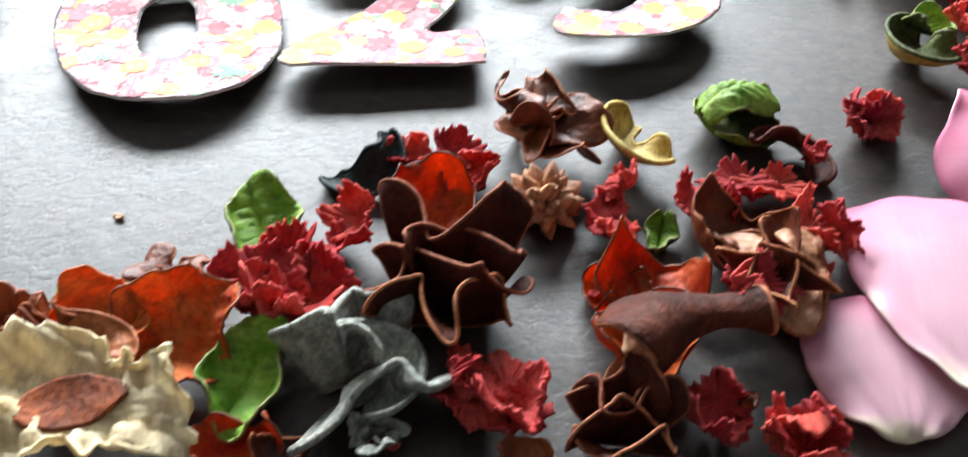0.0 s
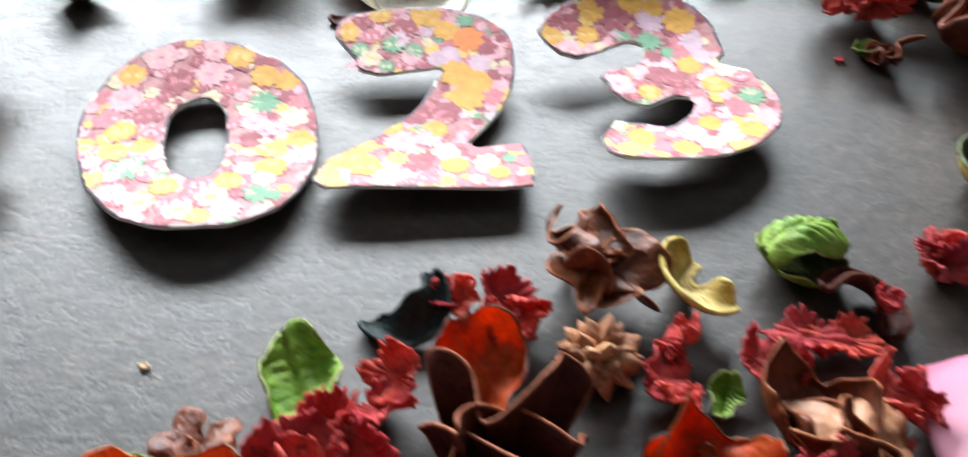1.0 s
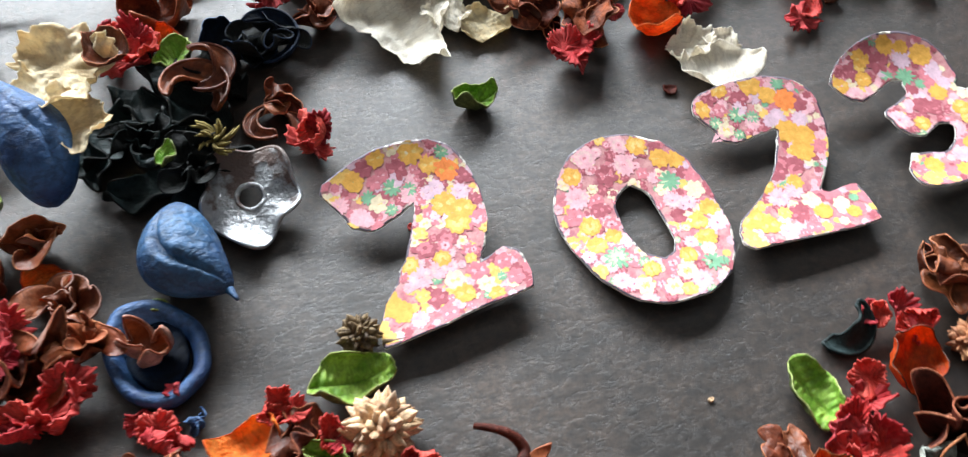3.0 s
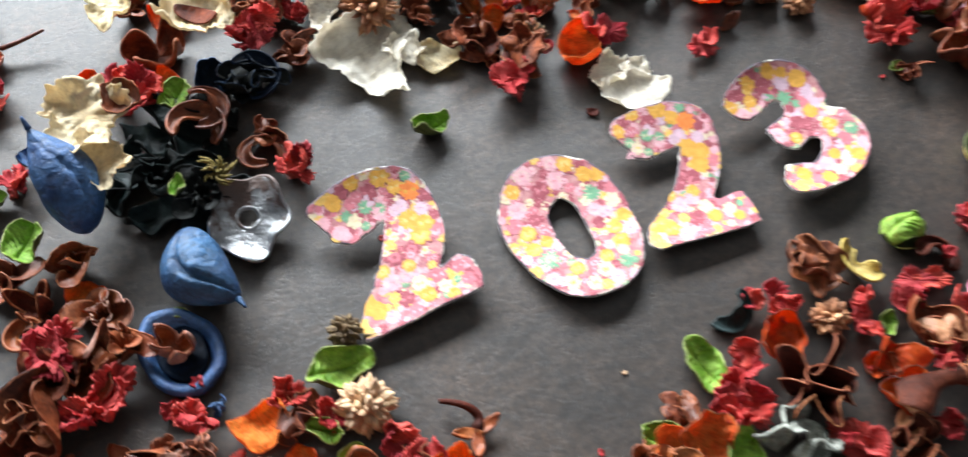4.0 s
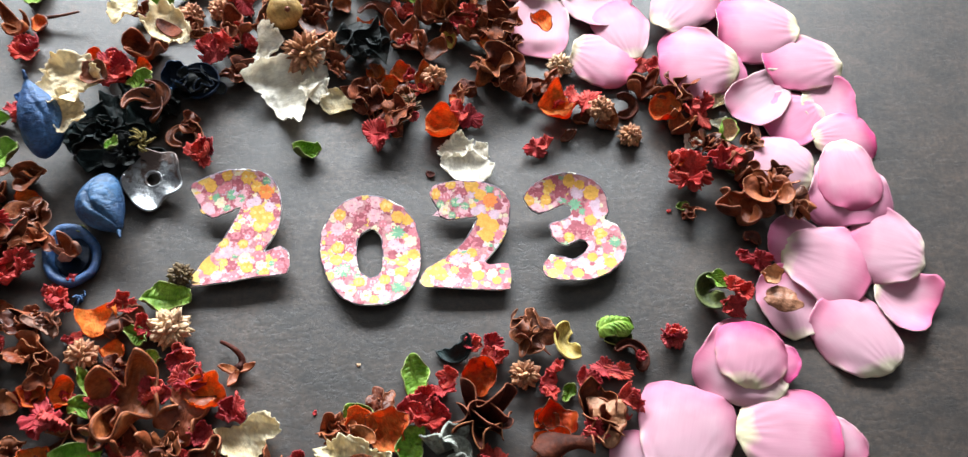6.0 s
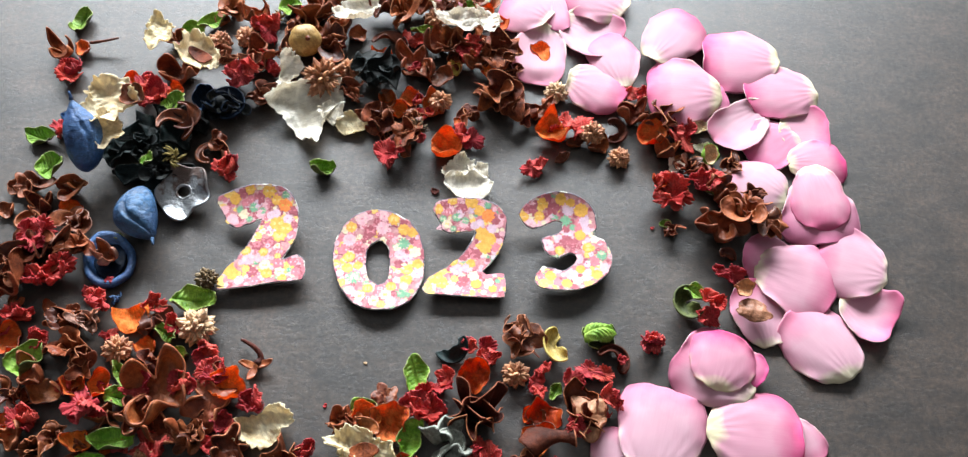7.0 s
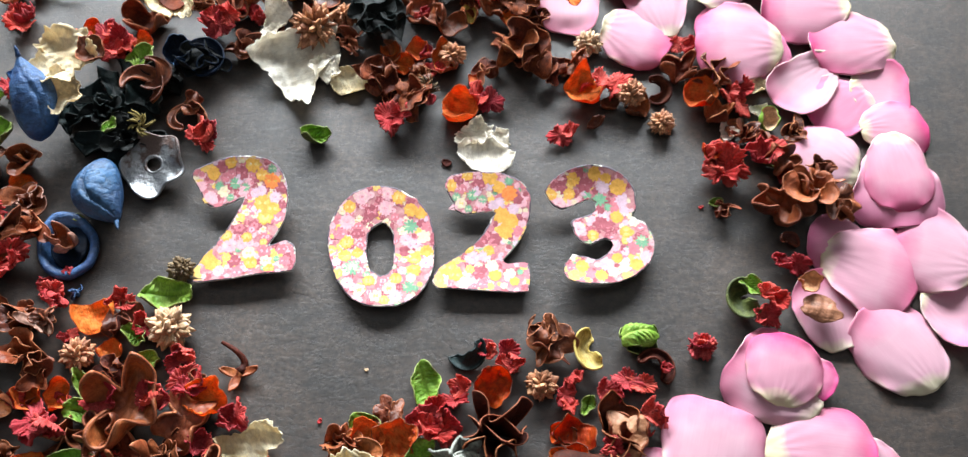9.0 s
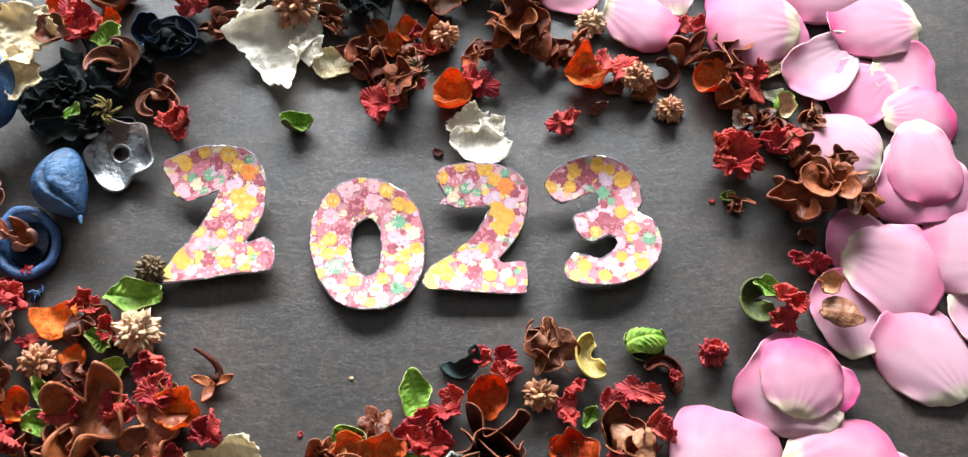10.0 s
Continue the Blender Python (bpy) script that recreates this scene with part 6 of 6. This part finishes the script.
bract_head(-0.1119, -0.0258, 0.0175, -3, 326, count=64, material=RUSSET)
shell(-0.1390, -0.0309, 0.0166, 0.0098, 66, 327)
rosette(-0.1498, -0.0401, 0.0225, -3, 328, style="lobes", lobes=5)
rosette(-0.1324, -0.0547, 0.0222, -3, 329, lobes=5, style="lobes")
red_flower(-0.1412, -0.0654, 0.0154, 122, 330)
red_flower(-0.1247, -0.0542, 0.0082, -3, 331, petals=2)
moss_tuft(-0.1253, -0.0459, 0.013, 0, 9, HUSK)
rosette(-0.1274, -0.0376, 0.0165, 116, 332)
shell(-0.1083, -0.0576, 0.0244, 0.0178, 71, 333, mats=(ORANGE, ORANGE), crumple=0.12, label="crumpled orange dried petal", )
red_flower(-0.0965, -0.0517, 0.0164, -3, 334, tilt=15, petals=2)
shell(-0.1012, -0.0373, 0.0068, 0.0045, 26, 335)
rosette(-0.0937, -0.0349, 0.0136, -3, 336, lobes=2)
paper(-0.1008, -0.0719, 0.0219, 0.0183, 76, 337, mat_top=WHITE, rib=0.04, cup=0.6, label="pleated cream papery petal", )
paper(-0.0880, -0.0735, 0.0124, 0.0131, -3, 338, mat_top=WHITE)
paper(-0.0948, -0.0846, 0.0311, 0.0217, -13, 339, mat_top=WHITE, crumple=0.05, jag=0.05, bend=0.2, label="white papery petal beside the digits")
leaf_cup(-0.1808, -0.0736, 0.0204, 0.0109, 1, 340, cup=1.2)
crumb(-0.1144, -0.0873, 0.0065, -30, 11, MAUVE)
crumb(-0.2149, -0.1143, 0.003, 70, 15)
crumb(-0.0642, -0.2247, 0.0028, 20, 16)
crumb(-0.1017, -0.2508, 0.0025, 20, 17)
shell(-0.0489, 0.0123, 0.0165, 0.0110, 6, 341, mats=(ORANGE, REDORANGE), edge=BROWN, lift=0.007, label="small orange and brown pod lying on a rose petal", )
bract_head(-0.0397, -0.0165, 0.0177, -3, 342, count=64, material=STRAW)
rosette(-0.0590, -0.0345, 0.0166, -3, 343, lobes=3)
rosette(-0.0464, -0.0298, 0.0167, -3, 344, lobes=3, mats=(RUST, BROWN))
shell(-0.0432, -0.0466, 0.0277, 0.0172, -43, 345, crumple=0.14, wave=0.2, )
red_flower(-0.0299, -0.0424, 0.0158, -3, 346, petals=2)
bract_head(-0.0195, -0.0497, 0.0194, -3, 347, count=64)
bract_head(-0.0038, -0.0650, 0.0170, -3, 348, count=64)
curl(-0.0383, -0.0643, 0.0133, -63, 349, mats=(MAUVE, BROWN), sweep=90, label="dark brown dried stalk end")
red_flower(-0.0533, -0.0722, 0.0132, -3, 350, petals=2, tilt=25)
curl(-0.0039, -0.0453, 0.0142, -3, 351, mats=(BROWN, MAUVE), label="brown curled strip of husk")
red_flower(0.0115, -0.0174, 0.0130, -3, 352, petals=2, tilt=15)
calyx(0.0064, -0.0338, 0.0199, 26, 353, arms=4, reach=0.34, wave=0.34, cup=0.9, mats=(RUST, BROWN_IN), label="rust-brown dried calyx with curled arms")
fluted_pod(0.0249, -0.0381, 0.0190, 246, 354, "brown dried pod of thin upright winding walls", mats=(BROWN, BROWN_IN), tall=0.55)
calyx(0.0248, -0.0592, 0.0171, 42, 355, arms=3, reach=0.38, wave=0.4, cup=1.0, mats=(BROWN, RUST), label="brown dried calyx with wavy curled edges")
shell(0.0164, -0.0495, 0.0209, 0.0164, -63, 356)
red_flower(0.0351, -0.0493, 0.0172, 161, 357)
paper(0.0460, -0.0424, 0.0150, 0.0113, 56, 358)
paper(0.0293, -0.0705, 0.0125, 0.0088, -63, 359, mat_top=WHITE)
paper(0.0474, -0.0559, 0.0112, 0.0082, 6, 360, mat_top=WHITE)
rosette(0.0381, -0.0734, 0.0198, 31, 361)
shell(0.0510, -0.0633, 0.0177, 0.0126, -13, 362, mats=(STRAW, GREEN), cup=1.3, crumple=0.12, label="straw-coloured dried husk with a green edge", )
red_flower(0.0219, -0.0906, 0.0216, -3, 363, petals=4)
red_flower(0.0442, -0.0849, 0.0174, 42, 364)
shell(0.0180, -0.0852, 0.0152, 0.0080, 6, 365)
calyx(0.0528, -0.0890, 0.0167, 57, 366, arms=5, reach=0.3, wave=0.42, cup=0.7, mats=(BROWN, BROWN), label="brown dried pod split into five wavy arms")
calyx(0.0510, -0.1120, 0.0298, 16, 367, mats=(BROWN, RUST), arms=5, reach=0.3, wave=0.35)
folded_pod(0.0646, -0.1087, 0.0224, 121, 368, lobes=3, mats=(RUST, BROWN), label="rust-brown dried pod of three upright folds")
rosette(0.0784, -0.1118, 0.0206, -3, 369, mats=(RUST, BROWN))
curl(0.0530, -0.1306, 0.0139, 86, 370, mats=(BROWN, BROWN), sweep=120, label="brown curled strip of husk")
leaf_cup(0.0200, -0.1099, 0.0064, 0.0057, -3, 371)
rosette(0.0231, -0.1151, 0.0120, -3, 372, lobes=2)
red_flower(0.0513, -0.1441, 0.0145, -3, 373, petals=2, tilt=20)
crumb(0.0123, -0.1114, 0.003, 10, 12)
red_flower(0.0405, -0.1622, 0.0163, -3, 374, petals=2, lift=0.005)
red_flower(0.0352, -0.1702, 0.0121, -3, 375, petals=2)
shell(0.0574, -0.1554, 0.0157, 0.0082, 26, 376, mats=(TAN, RUST), lift=0.008, )
shell(0.0611, -0.1682, 0.0202, 0.0121, -13, 377, mats=(TAN, RUST), lift=0.008, cup=-0.6, label="smooth tan dried husk lying on a rose petal")
curl(0.0260, -0.1623, 0.0176, 196, 378, mats=(YELLOW, OLIVE), sweep=240, wide=0.42, label="ring-shaped olive and yellow curled husk")
leaf_cup(0.0310, -0.1563, 0.0116, 0.0089, -43, 379)
curl(-0.1020, -0.1897, 0.0171, -63, 380, mats=(TEAL, TEAL), sweep=200, wide=0.34, label="dark teal hooked husk")
red_flower(-0.0935, -0.1865, 0.0092, -3, 381, petals=2)
red_flower(-0.0846, -0.1906, 0.0151, -3, 382, petals=3)
rosette(-0.0670, -0.1817, 0.0232, -3, 383, lobes=5, mats=(BROWN, BROWN), style="lobes", tall=0.9, label="wrinkled dark brown dried pod of folded lobes")
curl(-0.0478, -0.1872, 0.0205, 195, 384, mats=(YELLOW, YELLOW), sweep=165, wide=0.34, rise=0.15, label="pale yellow crescent of dried husk")
shell(-0.0238, -0.1815, 0.0200, 0.0120, 6, 386, mats=(OLIVE, GREEN), cup=0.5, edge=LEAF_EDGE, name="dried_leaf", category="leaf", group="green dried leaves", label="lower olive half of a split green pod")
leaf_cup(-0.0238, -0.1785, 0.0225, 0.0150, 8, 385, cup=-1.1, bend=-0.5, lean=-20, lift=0.001, label="domed bright green half of a split pod")
curl(-0.0157, -0.1926, 0.0184, 56, 386, mats=(MAUVE, MAUVE), sweep=220, wide=0.3, label="dark purple-brown curled husk")
red_flower(-0.0123, -0.1954, 0.0072, -3, 387, petals=2)
red_flower(0.0038, -0.1841, 0.0126, 274, 388, petals=4, tilt=60)
shell(-0.0915, -0.2030, 0.0225, 0.0160, -38, 389, mats=(REDORANGE, REDORANGE), edge=BROWN, label="cupped dried husk, deep orange inside", cup=0.8, lean=22, lift=0.001)
bract_head(-0.0695, -0.2030, 0.0182, -3, 390, count=60, long=0.3, wide=0.2, material=RUSSET, label="orange-tan seed cluster of blunt knobbly bracts")
red_flower(-0.0557, -0.2001, 0.0117, -3, 391, petals=2)
red_flower(-0.0376, -0.2051, 0.0123, -3, 392, petals=2)
red_flower(-0.0271, -0.2023, 0.0137, -3, 393, petals=2)
leaf_cup(-0.1219, -0.2036, 0.0175, 0.0136, -73, 394, cup=0.5, bend=0.3, lean=4)
red_flower(-0.1069, -0.2069, 0.0142, 76, 395, petals=2, tilt=20)
rosette(-0.1375, -0.2158, 0.0147, -3, 396, lobes=2, tilt=20, mats=(MAUVE, BROWN))
red_flower(-0.1181, -0.2203, 0.0192, -3, 397, petals=5, tilt=25)
leaf_cup(-0.1472, -0.2237, 0.0184, 0.0127, -33, 398, cup=0.7, under=OLIVE)
shell(-0.1468, -0.2257, 0.0146, 0.0121, -63, 399, mats=(ORANGE, ORANGE), cup=0.3, lift=0.006, lean=25, label="flat orange dried petal lying on a green leaf", )
shell(-0.1340, -0.2285, 0.0215, 0.0170, 36, 400, mats=(ORANGE, ORANGE), edge=BROWN, crumple=0.18, cup=0.35, rib=0.03, lift=0.003, lean=20, label="wrinkled orange dried husk with a brown back")
folded_pod(-0.1547, -0.2354, 0.0182, -3, 401, lobes=4, mats=(RUST, BROWN), label="rust-brown dried pod folded like a rosebud")
leaf_cup(-0.1239, -0.2371, 0.0176, 0.0126, 66, 402, cup=0.4, bend=0.3, lean=4)
fluted_pod(-0.1065, -0.2400, 0.0240, 20, 403, "grey-dyed dried pod with three curled lobes", mats=(GREY, GREY), edge=GREY, walls=2, tall=0.52, folds=1.3, thick=0.0013)
curl(-0.1025, -0.2415, 0.0156, 16, 404, mats=(GREY, GREY), wide=0.34, sweep=230, rise=0.6, label="grey-dyed dried husk with a rolled lip")
fluted_pod(-0.0905, -0.2255, 0.0290, -8, 405, "large dark brown dried pod of deep fluted folds", mats=(MAUVE, MAUVE), walls=4, tall=0.60, folds=1.35, thick=0.0006)
shell(-0.0363, -0.2165, 0.0270, 0.0173, -13, 406, mats=(BROWN, RUST), cup=1.0, lean=10, label="brown dried pod like a deep cup", )
shell(-0.0545, -0.2258, 0.0229, 0.0153, 6, 407, mats=(REDORANGE, REDORANGE), edge=BROWN, cup=0.9, wave=0.2, lean=8, label="torn dried husk, deep orange inside")
calyx(-0.0316, -0.2257, 0.0204, -33, 408, mats=(BROWN, TAN), arms=3, reach=0.35, cup=-0.6, wave=0.2, lift=0.003, label="smooth tan dried pod with three curved arms")
red_flower(-0.0182, -0.2157, 0.0141, -3, 409, petals=2, tilt=30)
shell(-0.0587, -0.2381, 0.0220, 0.0163, 16, 410, mats=(ORANGE, REDORANGE), edge=BROWN, crumple=0.1, )
trumpet_pod(-0.0530, -0.2432, 0.0250, 6, 411, "rust-brown dried pod with a bent neck and round mouth", mats=(TAN, MAUVE), lift=0.004)
red_flower(-0.0407, -0.2354, 0.0126, 31, 412)
crumb(-0.1693, -0.2190, 0.003, 60, 13)
crumb(-0.1496, -0.1952, 0.0022, 0, 14, STRAW, "tiny pale crumb on the table")
red_flower(-0.0912, -0.2447, 0.0127, 47, 413, petals=3, tilt=55)
red_flower(-0.0823, -0.2503, 0.0143, -12, 414, petals=3, tilt=40)
fluted_pod(-0.0668, -0.2549, 0.0180, -12, 415, "brown dried pod folded like a rosebud", mats=(BROWN, MAUVE), walls=4, tall=0.55)
red_flower(-0.0526, -0.2531, 0.0135, 67, 416, petals=2, tilt=40)
red_flower(-0.0384, -0.2581, 0.0153, -12, 417, petals=3, tilt=45)
shell(-0.0456, -0.2516, 0.0078, 0.0029, 67, 418, mats=(GREEN, BROWN), cup=1.2, bend=1.0, tilt=(0, -40), label="green and brown curled leaf edge")
shell(-0.0554, -0.2381, 0.0062, 0.0062, -12, 419, mats=(BROWN, BROWN_IN), edge=EDGE, label="cupped brown dried husk", )
fluted_pod(-0.0356, -0.2307, 0.0165, 17, 420, "brown dried pod of upright leathery folds", walls=3, tall=0.5)
shell(-0.1258, -0.2509, 0.0175, 0.0101, 27, 421, mats=(REDORANGE, REDORANGE), edge=BROWN, label="cupped dried husk, deep orange inside", )
shell(-0.1182, -0.2538, 0.0137, 0.0055, -12, 422, mats=(BROWN, BROWN_IN), edge=EDGE, label="cupped brown dried husk", )
shell(-0.0826, -0.2579, 0.0101, 0.0055, -2, 423, mats=(RUST, RUST), cup=0.7, )
folded_pod(-0.1585, -0.2294, 0.0139, -12, 424, lobes=3, mats=(RUST, BROWN), label="rust-brown dried pod of three upright folds")
paper(-0.1466, -0.2469, 0.0386, 0.0230, -2, 425, heart=True, lift=0.012, crumple=0.2, cup=0.25, lean=2, wave=0.16, jag=0.16, label="large cream papery flower with a brown stained heart")
rosette(-0.1050, -0.2516, 0.0102, -12, 426, lobes=3, mats=(GREY, BROWN), edge=GREY)
rosette(-0.3344, -0.1313, 0.0380, -3, 427, lobes=5, wave=0.3, mats=(BROWN, ROSEWOOD), label="large brown dried pod with greyish lobes")
red_flower(-0.3357, -0.1251, 0.0181, -3, 428, petals=4, tilt=40)
shell(-0.3535, -0.1342, 0.0138, 0.0090, 56, 429, mats=(BROWN, BROWN_IN), edge=EDGE, label="cupped brown dried husk", )
rosette(-0.3136, -0.1288, 0.0215, -3, 430, lobes=3, mats=(RUST, BROWN))
rosette(-0.3175, -0.1130, 0.0218, -3, 431, lobes=4, mats=(BROWN, BROWN_IN), edge=ROSEWOOD)
red_flower(-0.3211, -0.1453, 0.0205, 91, 432)
red_flower(-0.3331, -0.1492, 0.0149, 295, 433)
rosette(-0.3450, -0.1444, 0.0212, -3, 434, lobes=4, mats=(BROWN, BROWN_IN))
calyx(-0.3492, -0.1549, 0.0213, 246, 435, arms=4, reach=0.34, wave=0.34, cup=0.9, mats=(RUST, BROWN_IN), label="rust-brown dried calyx with curled arms")
blue_ring(-0.2955, -0.1353, 0.0361, 0.0282, 110)
calyx(-0.2969, -0.1337, 0.0172, 26, 436, mats=(ROSEWOOD, RUST), arms=4, lift=0.002, cup=1.2, label="pinkish dried calyx lying in the blue ring")
red_flower(-0.2916, -0.1488, 0.0054, -3, 437, petals=2, lift=0.003)
rosette(-0.2881, -0.1588, 0.0074, -3, 438, mats=(BLUE, NAVY), edge=BLUE, lobes=2, label="small blue-dyed husk piece")
leaf_cup(-0.2927, -0.1208, 0.0049, 0.0035, -3, 439)
blue_pod(-0.3175, -0.0640, 0.0430, 0.0225, 104, 440, beak=0.55, hook=0.05, crease=0.12, raised=32, label="blue-dyed dried pod leaning up on the heap")
blue_pod(-0.2829, -0.1111, 0.0359, 0.0239, -69, 441, beak=0.12, crease=0.4, hook=0.16)
shell(-0.3270, -0.0500, 0.0136, 0.0083, 16, 442, mats=(BLUE, NAVY), lift=0.020, label="small blue-dyed husk at the pod's neck", )
silver_flower(-0.2600, -0.0915, 0.0325, 0)
red_flower(-0.3375, -0.1694, 0.0153, 51, 443)
shell(-0.3397, -0.1837, 0.0211, 0.0132, -63, 444, mats=(ORANGE, REDORANGE), edge=BROWN, )
rosette(-0.3085, -0.1735, 0.0286, -3, 445, lobes=4, mats=(BROWN, RUST))
rosette(-0.2986, -0.1734, 0.0186, -3, 446, lobes=3, mats=(ROSEWOOD, ROSEWOOD))
red_flower(-0.3244, -0.1836, 0.0132, 41, 447)
red_flower(-0.2974, -0.1626, 0.0148, 122, 448)
rosette(-0.2618, -0.1725, 0.0180, -3, 449, lobes=3, mats=(MAUVE, BROWN))
shell(-0.2760, -0.1708, 0.0240, 0.0153, 21, 450, mats=(ORANGE, ORANGE), cup=0.7, label="bright orange dried petal cupped upward", )
red_flower(-0.2656, -0.1634, 0.0121, 196, 451)
red_flower(-0.2534, -0.1753, 0.0113, 212, 452)
leaf_cup(-0.2562, -0.1803, 0.0146, 0.0066, -33, 453)
leaf_cup(-0.2495, -0.1918, 0.0118, 0.0079, 6, 454, under=MOSS)
red_flower(-0.2334, -0.1906, 0.0151, 222, 455)
bract_head(-0.2405, -0.1771, 0.0219, -3, 456, count=80, long=0.36, wide=0.2, material=STRAW, label="straw-coloured seed cluster of long pointed bracts")
leaf_cup(-0.2444, -0.1596, 0.0216, 0.0155, 1, 457, cup=0.5, bend=0.5)
bract_head(-0.2393, -0.1476, 0.0171, -3, 458, count=90, long=0.26, wide=0.16, material=HUSK, squash=1.0, name="small_cone", label="small brown spiky cone beside a paper digit")
bract_head(-0.2814, -0.1897, 0.0184, -3, 459, count=64, long=0.32, wide=0.2, material=RUSSET)
rosette(-0.3052, -0.1897, 0.0255, -3, 460, lobes=4, mats=(RUST, BROWN))
leaf_cup(-0.3272, -0.1957, 0.0215, 0.0163, 56, 461, cup=0.7)
rosette(-0.3285, -0.2150, 0.0140, -3, 462, lobes=3)
shell(-0.3136, -0.2135, 0.0250, 0.0128, 26, 463, mats=(RUST, BROWN), cup=1.0, )
shell(-0.2996, -0.2091, 0.0167, 0.0109, 36, 464)
shell(-0.2868, -0.2090, 0.0180, 0.0109, -73, 465)
leaf_cup(-0.2748, -0.2046, 0.0181, 0.0078, -43, 466)
leaf_cup(-0.2728, -0.2159, 0.0204, 0.0109, -8, 467)
red_flower(-0.2645, -0.2089, 0.0161, 226, 468)
rosette(-0.2971, -0.1973, 0.0163, 256, 469)
calyx(-0.3214, -0.2042, 0.0190, 156, 470, arms=3, reach=0.38, wave=0.4, cup=1.0, mats=(BROWN, RUST), label="brown dried calyx with wavy curled edges")
fluted_pod(-0.2818, -0.2271, 0.0166, 16, 471, "brown dried pod of thin upright winding walls", mats=(BROWN, RUST), tall=0.55)
calyx(-0.2278, -0.2196, 0.0229, -23, 472, arms=4, reach=0.3, cup=-0.6, mats=(RUST, RUST), thick=0.0015)
calyx(-0.2541, -0.2138, 0.0359, -43, 473, arms=4, reach=0.42, cup=0.75, mats=(RUST, RUST), wave=0.18, thick=0.0018, label="large leathery rust-brown calyx with horn-like arms")
red_flower(-0.2418, -0.2111, 0.0135, -3, 474, petals=4)
shell(-0.2195, -0.2103, 0.0238, 0.0161, 66, 475, mats=(ORANGE, ORANGE), crumple=0.14, rib=0.05, label="crumpled bright orange dried petal", )
stalk_star(-0.2121, -0.1953, 0)
red_flower(-0.2277, -0.2043, 0.0149, 266, 476)
red_flower(-0.2083, -0.2185, 0.0147, 260, 477)
red_flower(-0.2192, -0.2300, 0.0133, 312, 478)
red_flower(-0.2890, -0.2223, 0.0184, 281, 479)
red_flower(-0.3209, -0.2273, 0.0164, 71, 480)
calyx(-0.2628, -0.2277, 0.0206, 182, 481, arms=5, reach=0.3, wave=0.42, cup=0.7, mats=(BROWN, BROWN), label="brown dried pod split into five wavy arms")
shell(-0.2918, -0.2393, 0.0168, 0.0112, 26, 482)
leaf_cup(-0.2733, -0.2392, 0.0225, 0.0112, 6, 483)
paper(-0.1995, -0.2315, 0.0353, 0.0227, 26, 484, crumple=0.14, label="large cream papery petal, folded and torn")
rosette(-0.2332, -0.2371, 0.0226, 62, 485)
calyx(-0.2491, -0.2350, 0.0198, 1, 486, arms=4, reach=0.34, wave=0.34, cup=0.9, mats=(RUST, BROWN_IN), label="rust-brown dried calyx with curled arms")
red_flower(-0.2247, -0.2421, 0.0094, 35, 487)
folded_pod(-0.3048, -0.2368, 0.0164, 86, 488, lobes=3, mats=(BROWN, BROWN_IN), tall=0.8, spread=40, label="dark brown dried pod opened into three lobes")
calyx(-0.3264, -0.2370, 0.0164, 16, 489, arms=3, reach=0.38, wave=0.4, cup=1.0, mats=(BROWN, RUST), label="brown dried calyx with wavy curled edges")
rosette(-0.3126, -0.2432, 0.0186, 36, 490)
red_flower(-0.2538, -0.2444, 0.0155, 131, 491)
calyx(-0.2136, -0.2442, 0.0196, 261, 492, arms=5, reach=0.3, wave=0.42, cup=0.7, mats=(BROWN, BROWN), label="brown dried pod split into five wavy arms")
leaf_cup(-0.2837, -0.2493, 0.0155, 0.0093, -3, 493)
fluted_pod(-0.1884, -0.2488, 0.0195, 56, 494, "brown dried pod of thin upright winding walls", mats=(RUST, BROWN), tall=0.55)
red_flower(-0.1765, -0.2431, 0.0106, 222, 495)
bract_head(-0.2568, -0.2484, 0.0124, -3, 496, count=64)
part('stem', tube('cone_stem', [(0.000, 0, 0.0), (0.004, -0.0006, 0.0004), (0.008, -0.001, 0.001)], [0.0012, 0.0009, 0.0006], HUSK), bpy.data.objects['small_cone'], 'short brown stem').matrix_basis = pose(0.006, -0.004, 0.0)
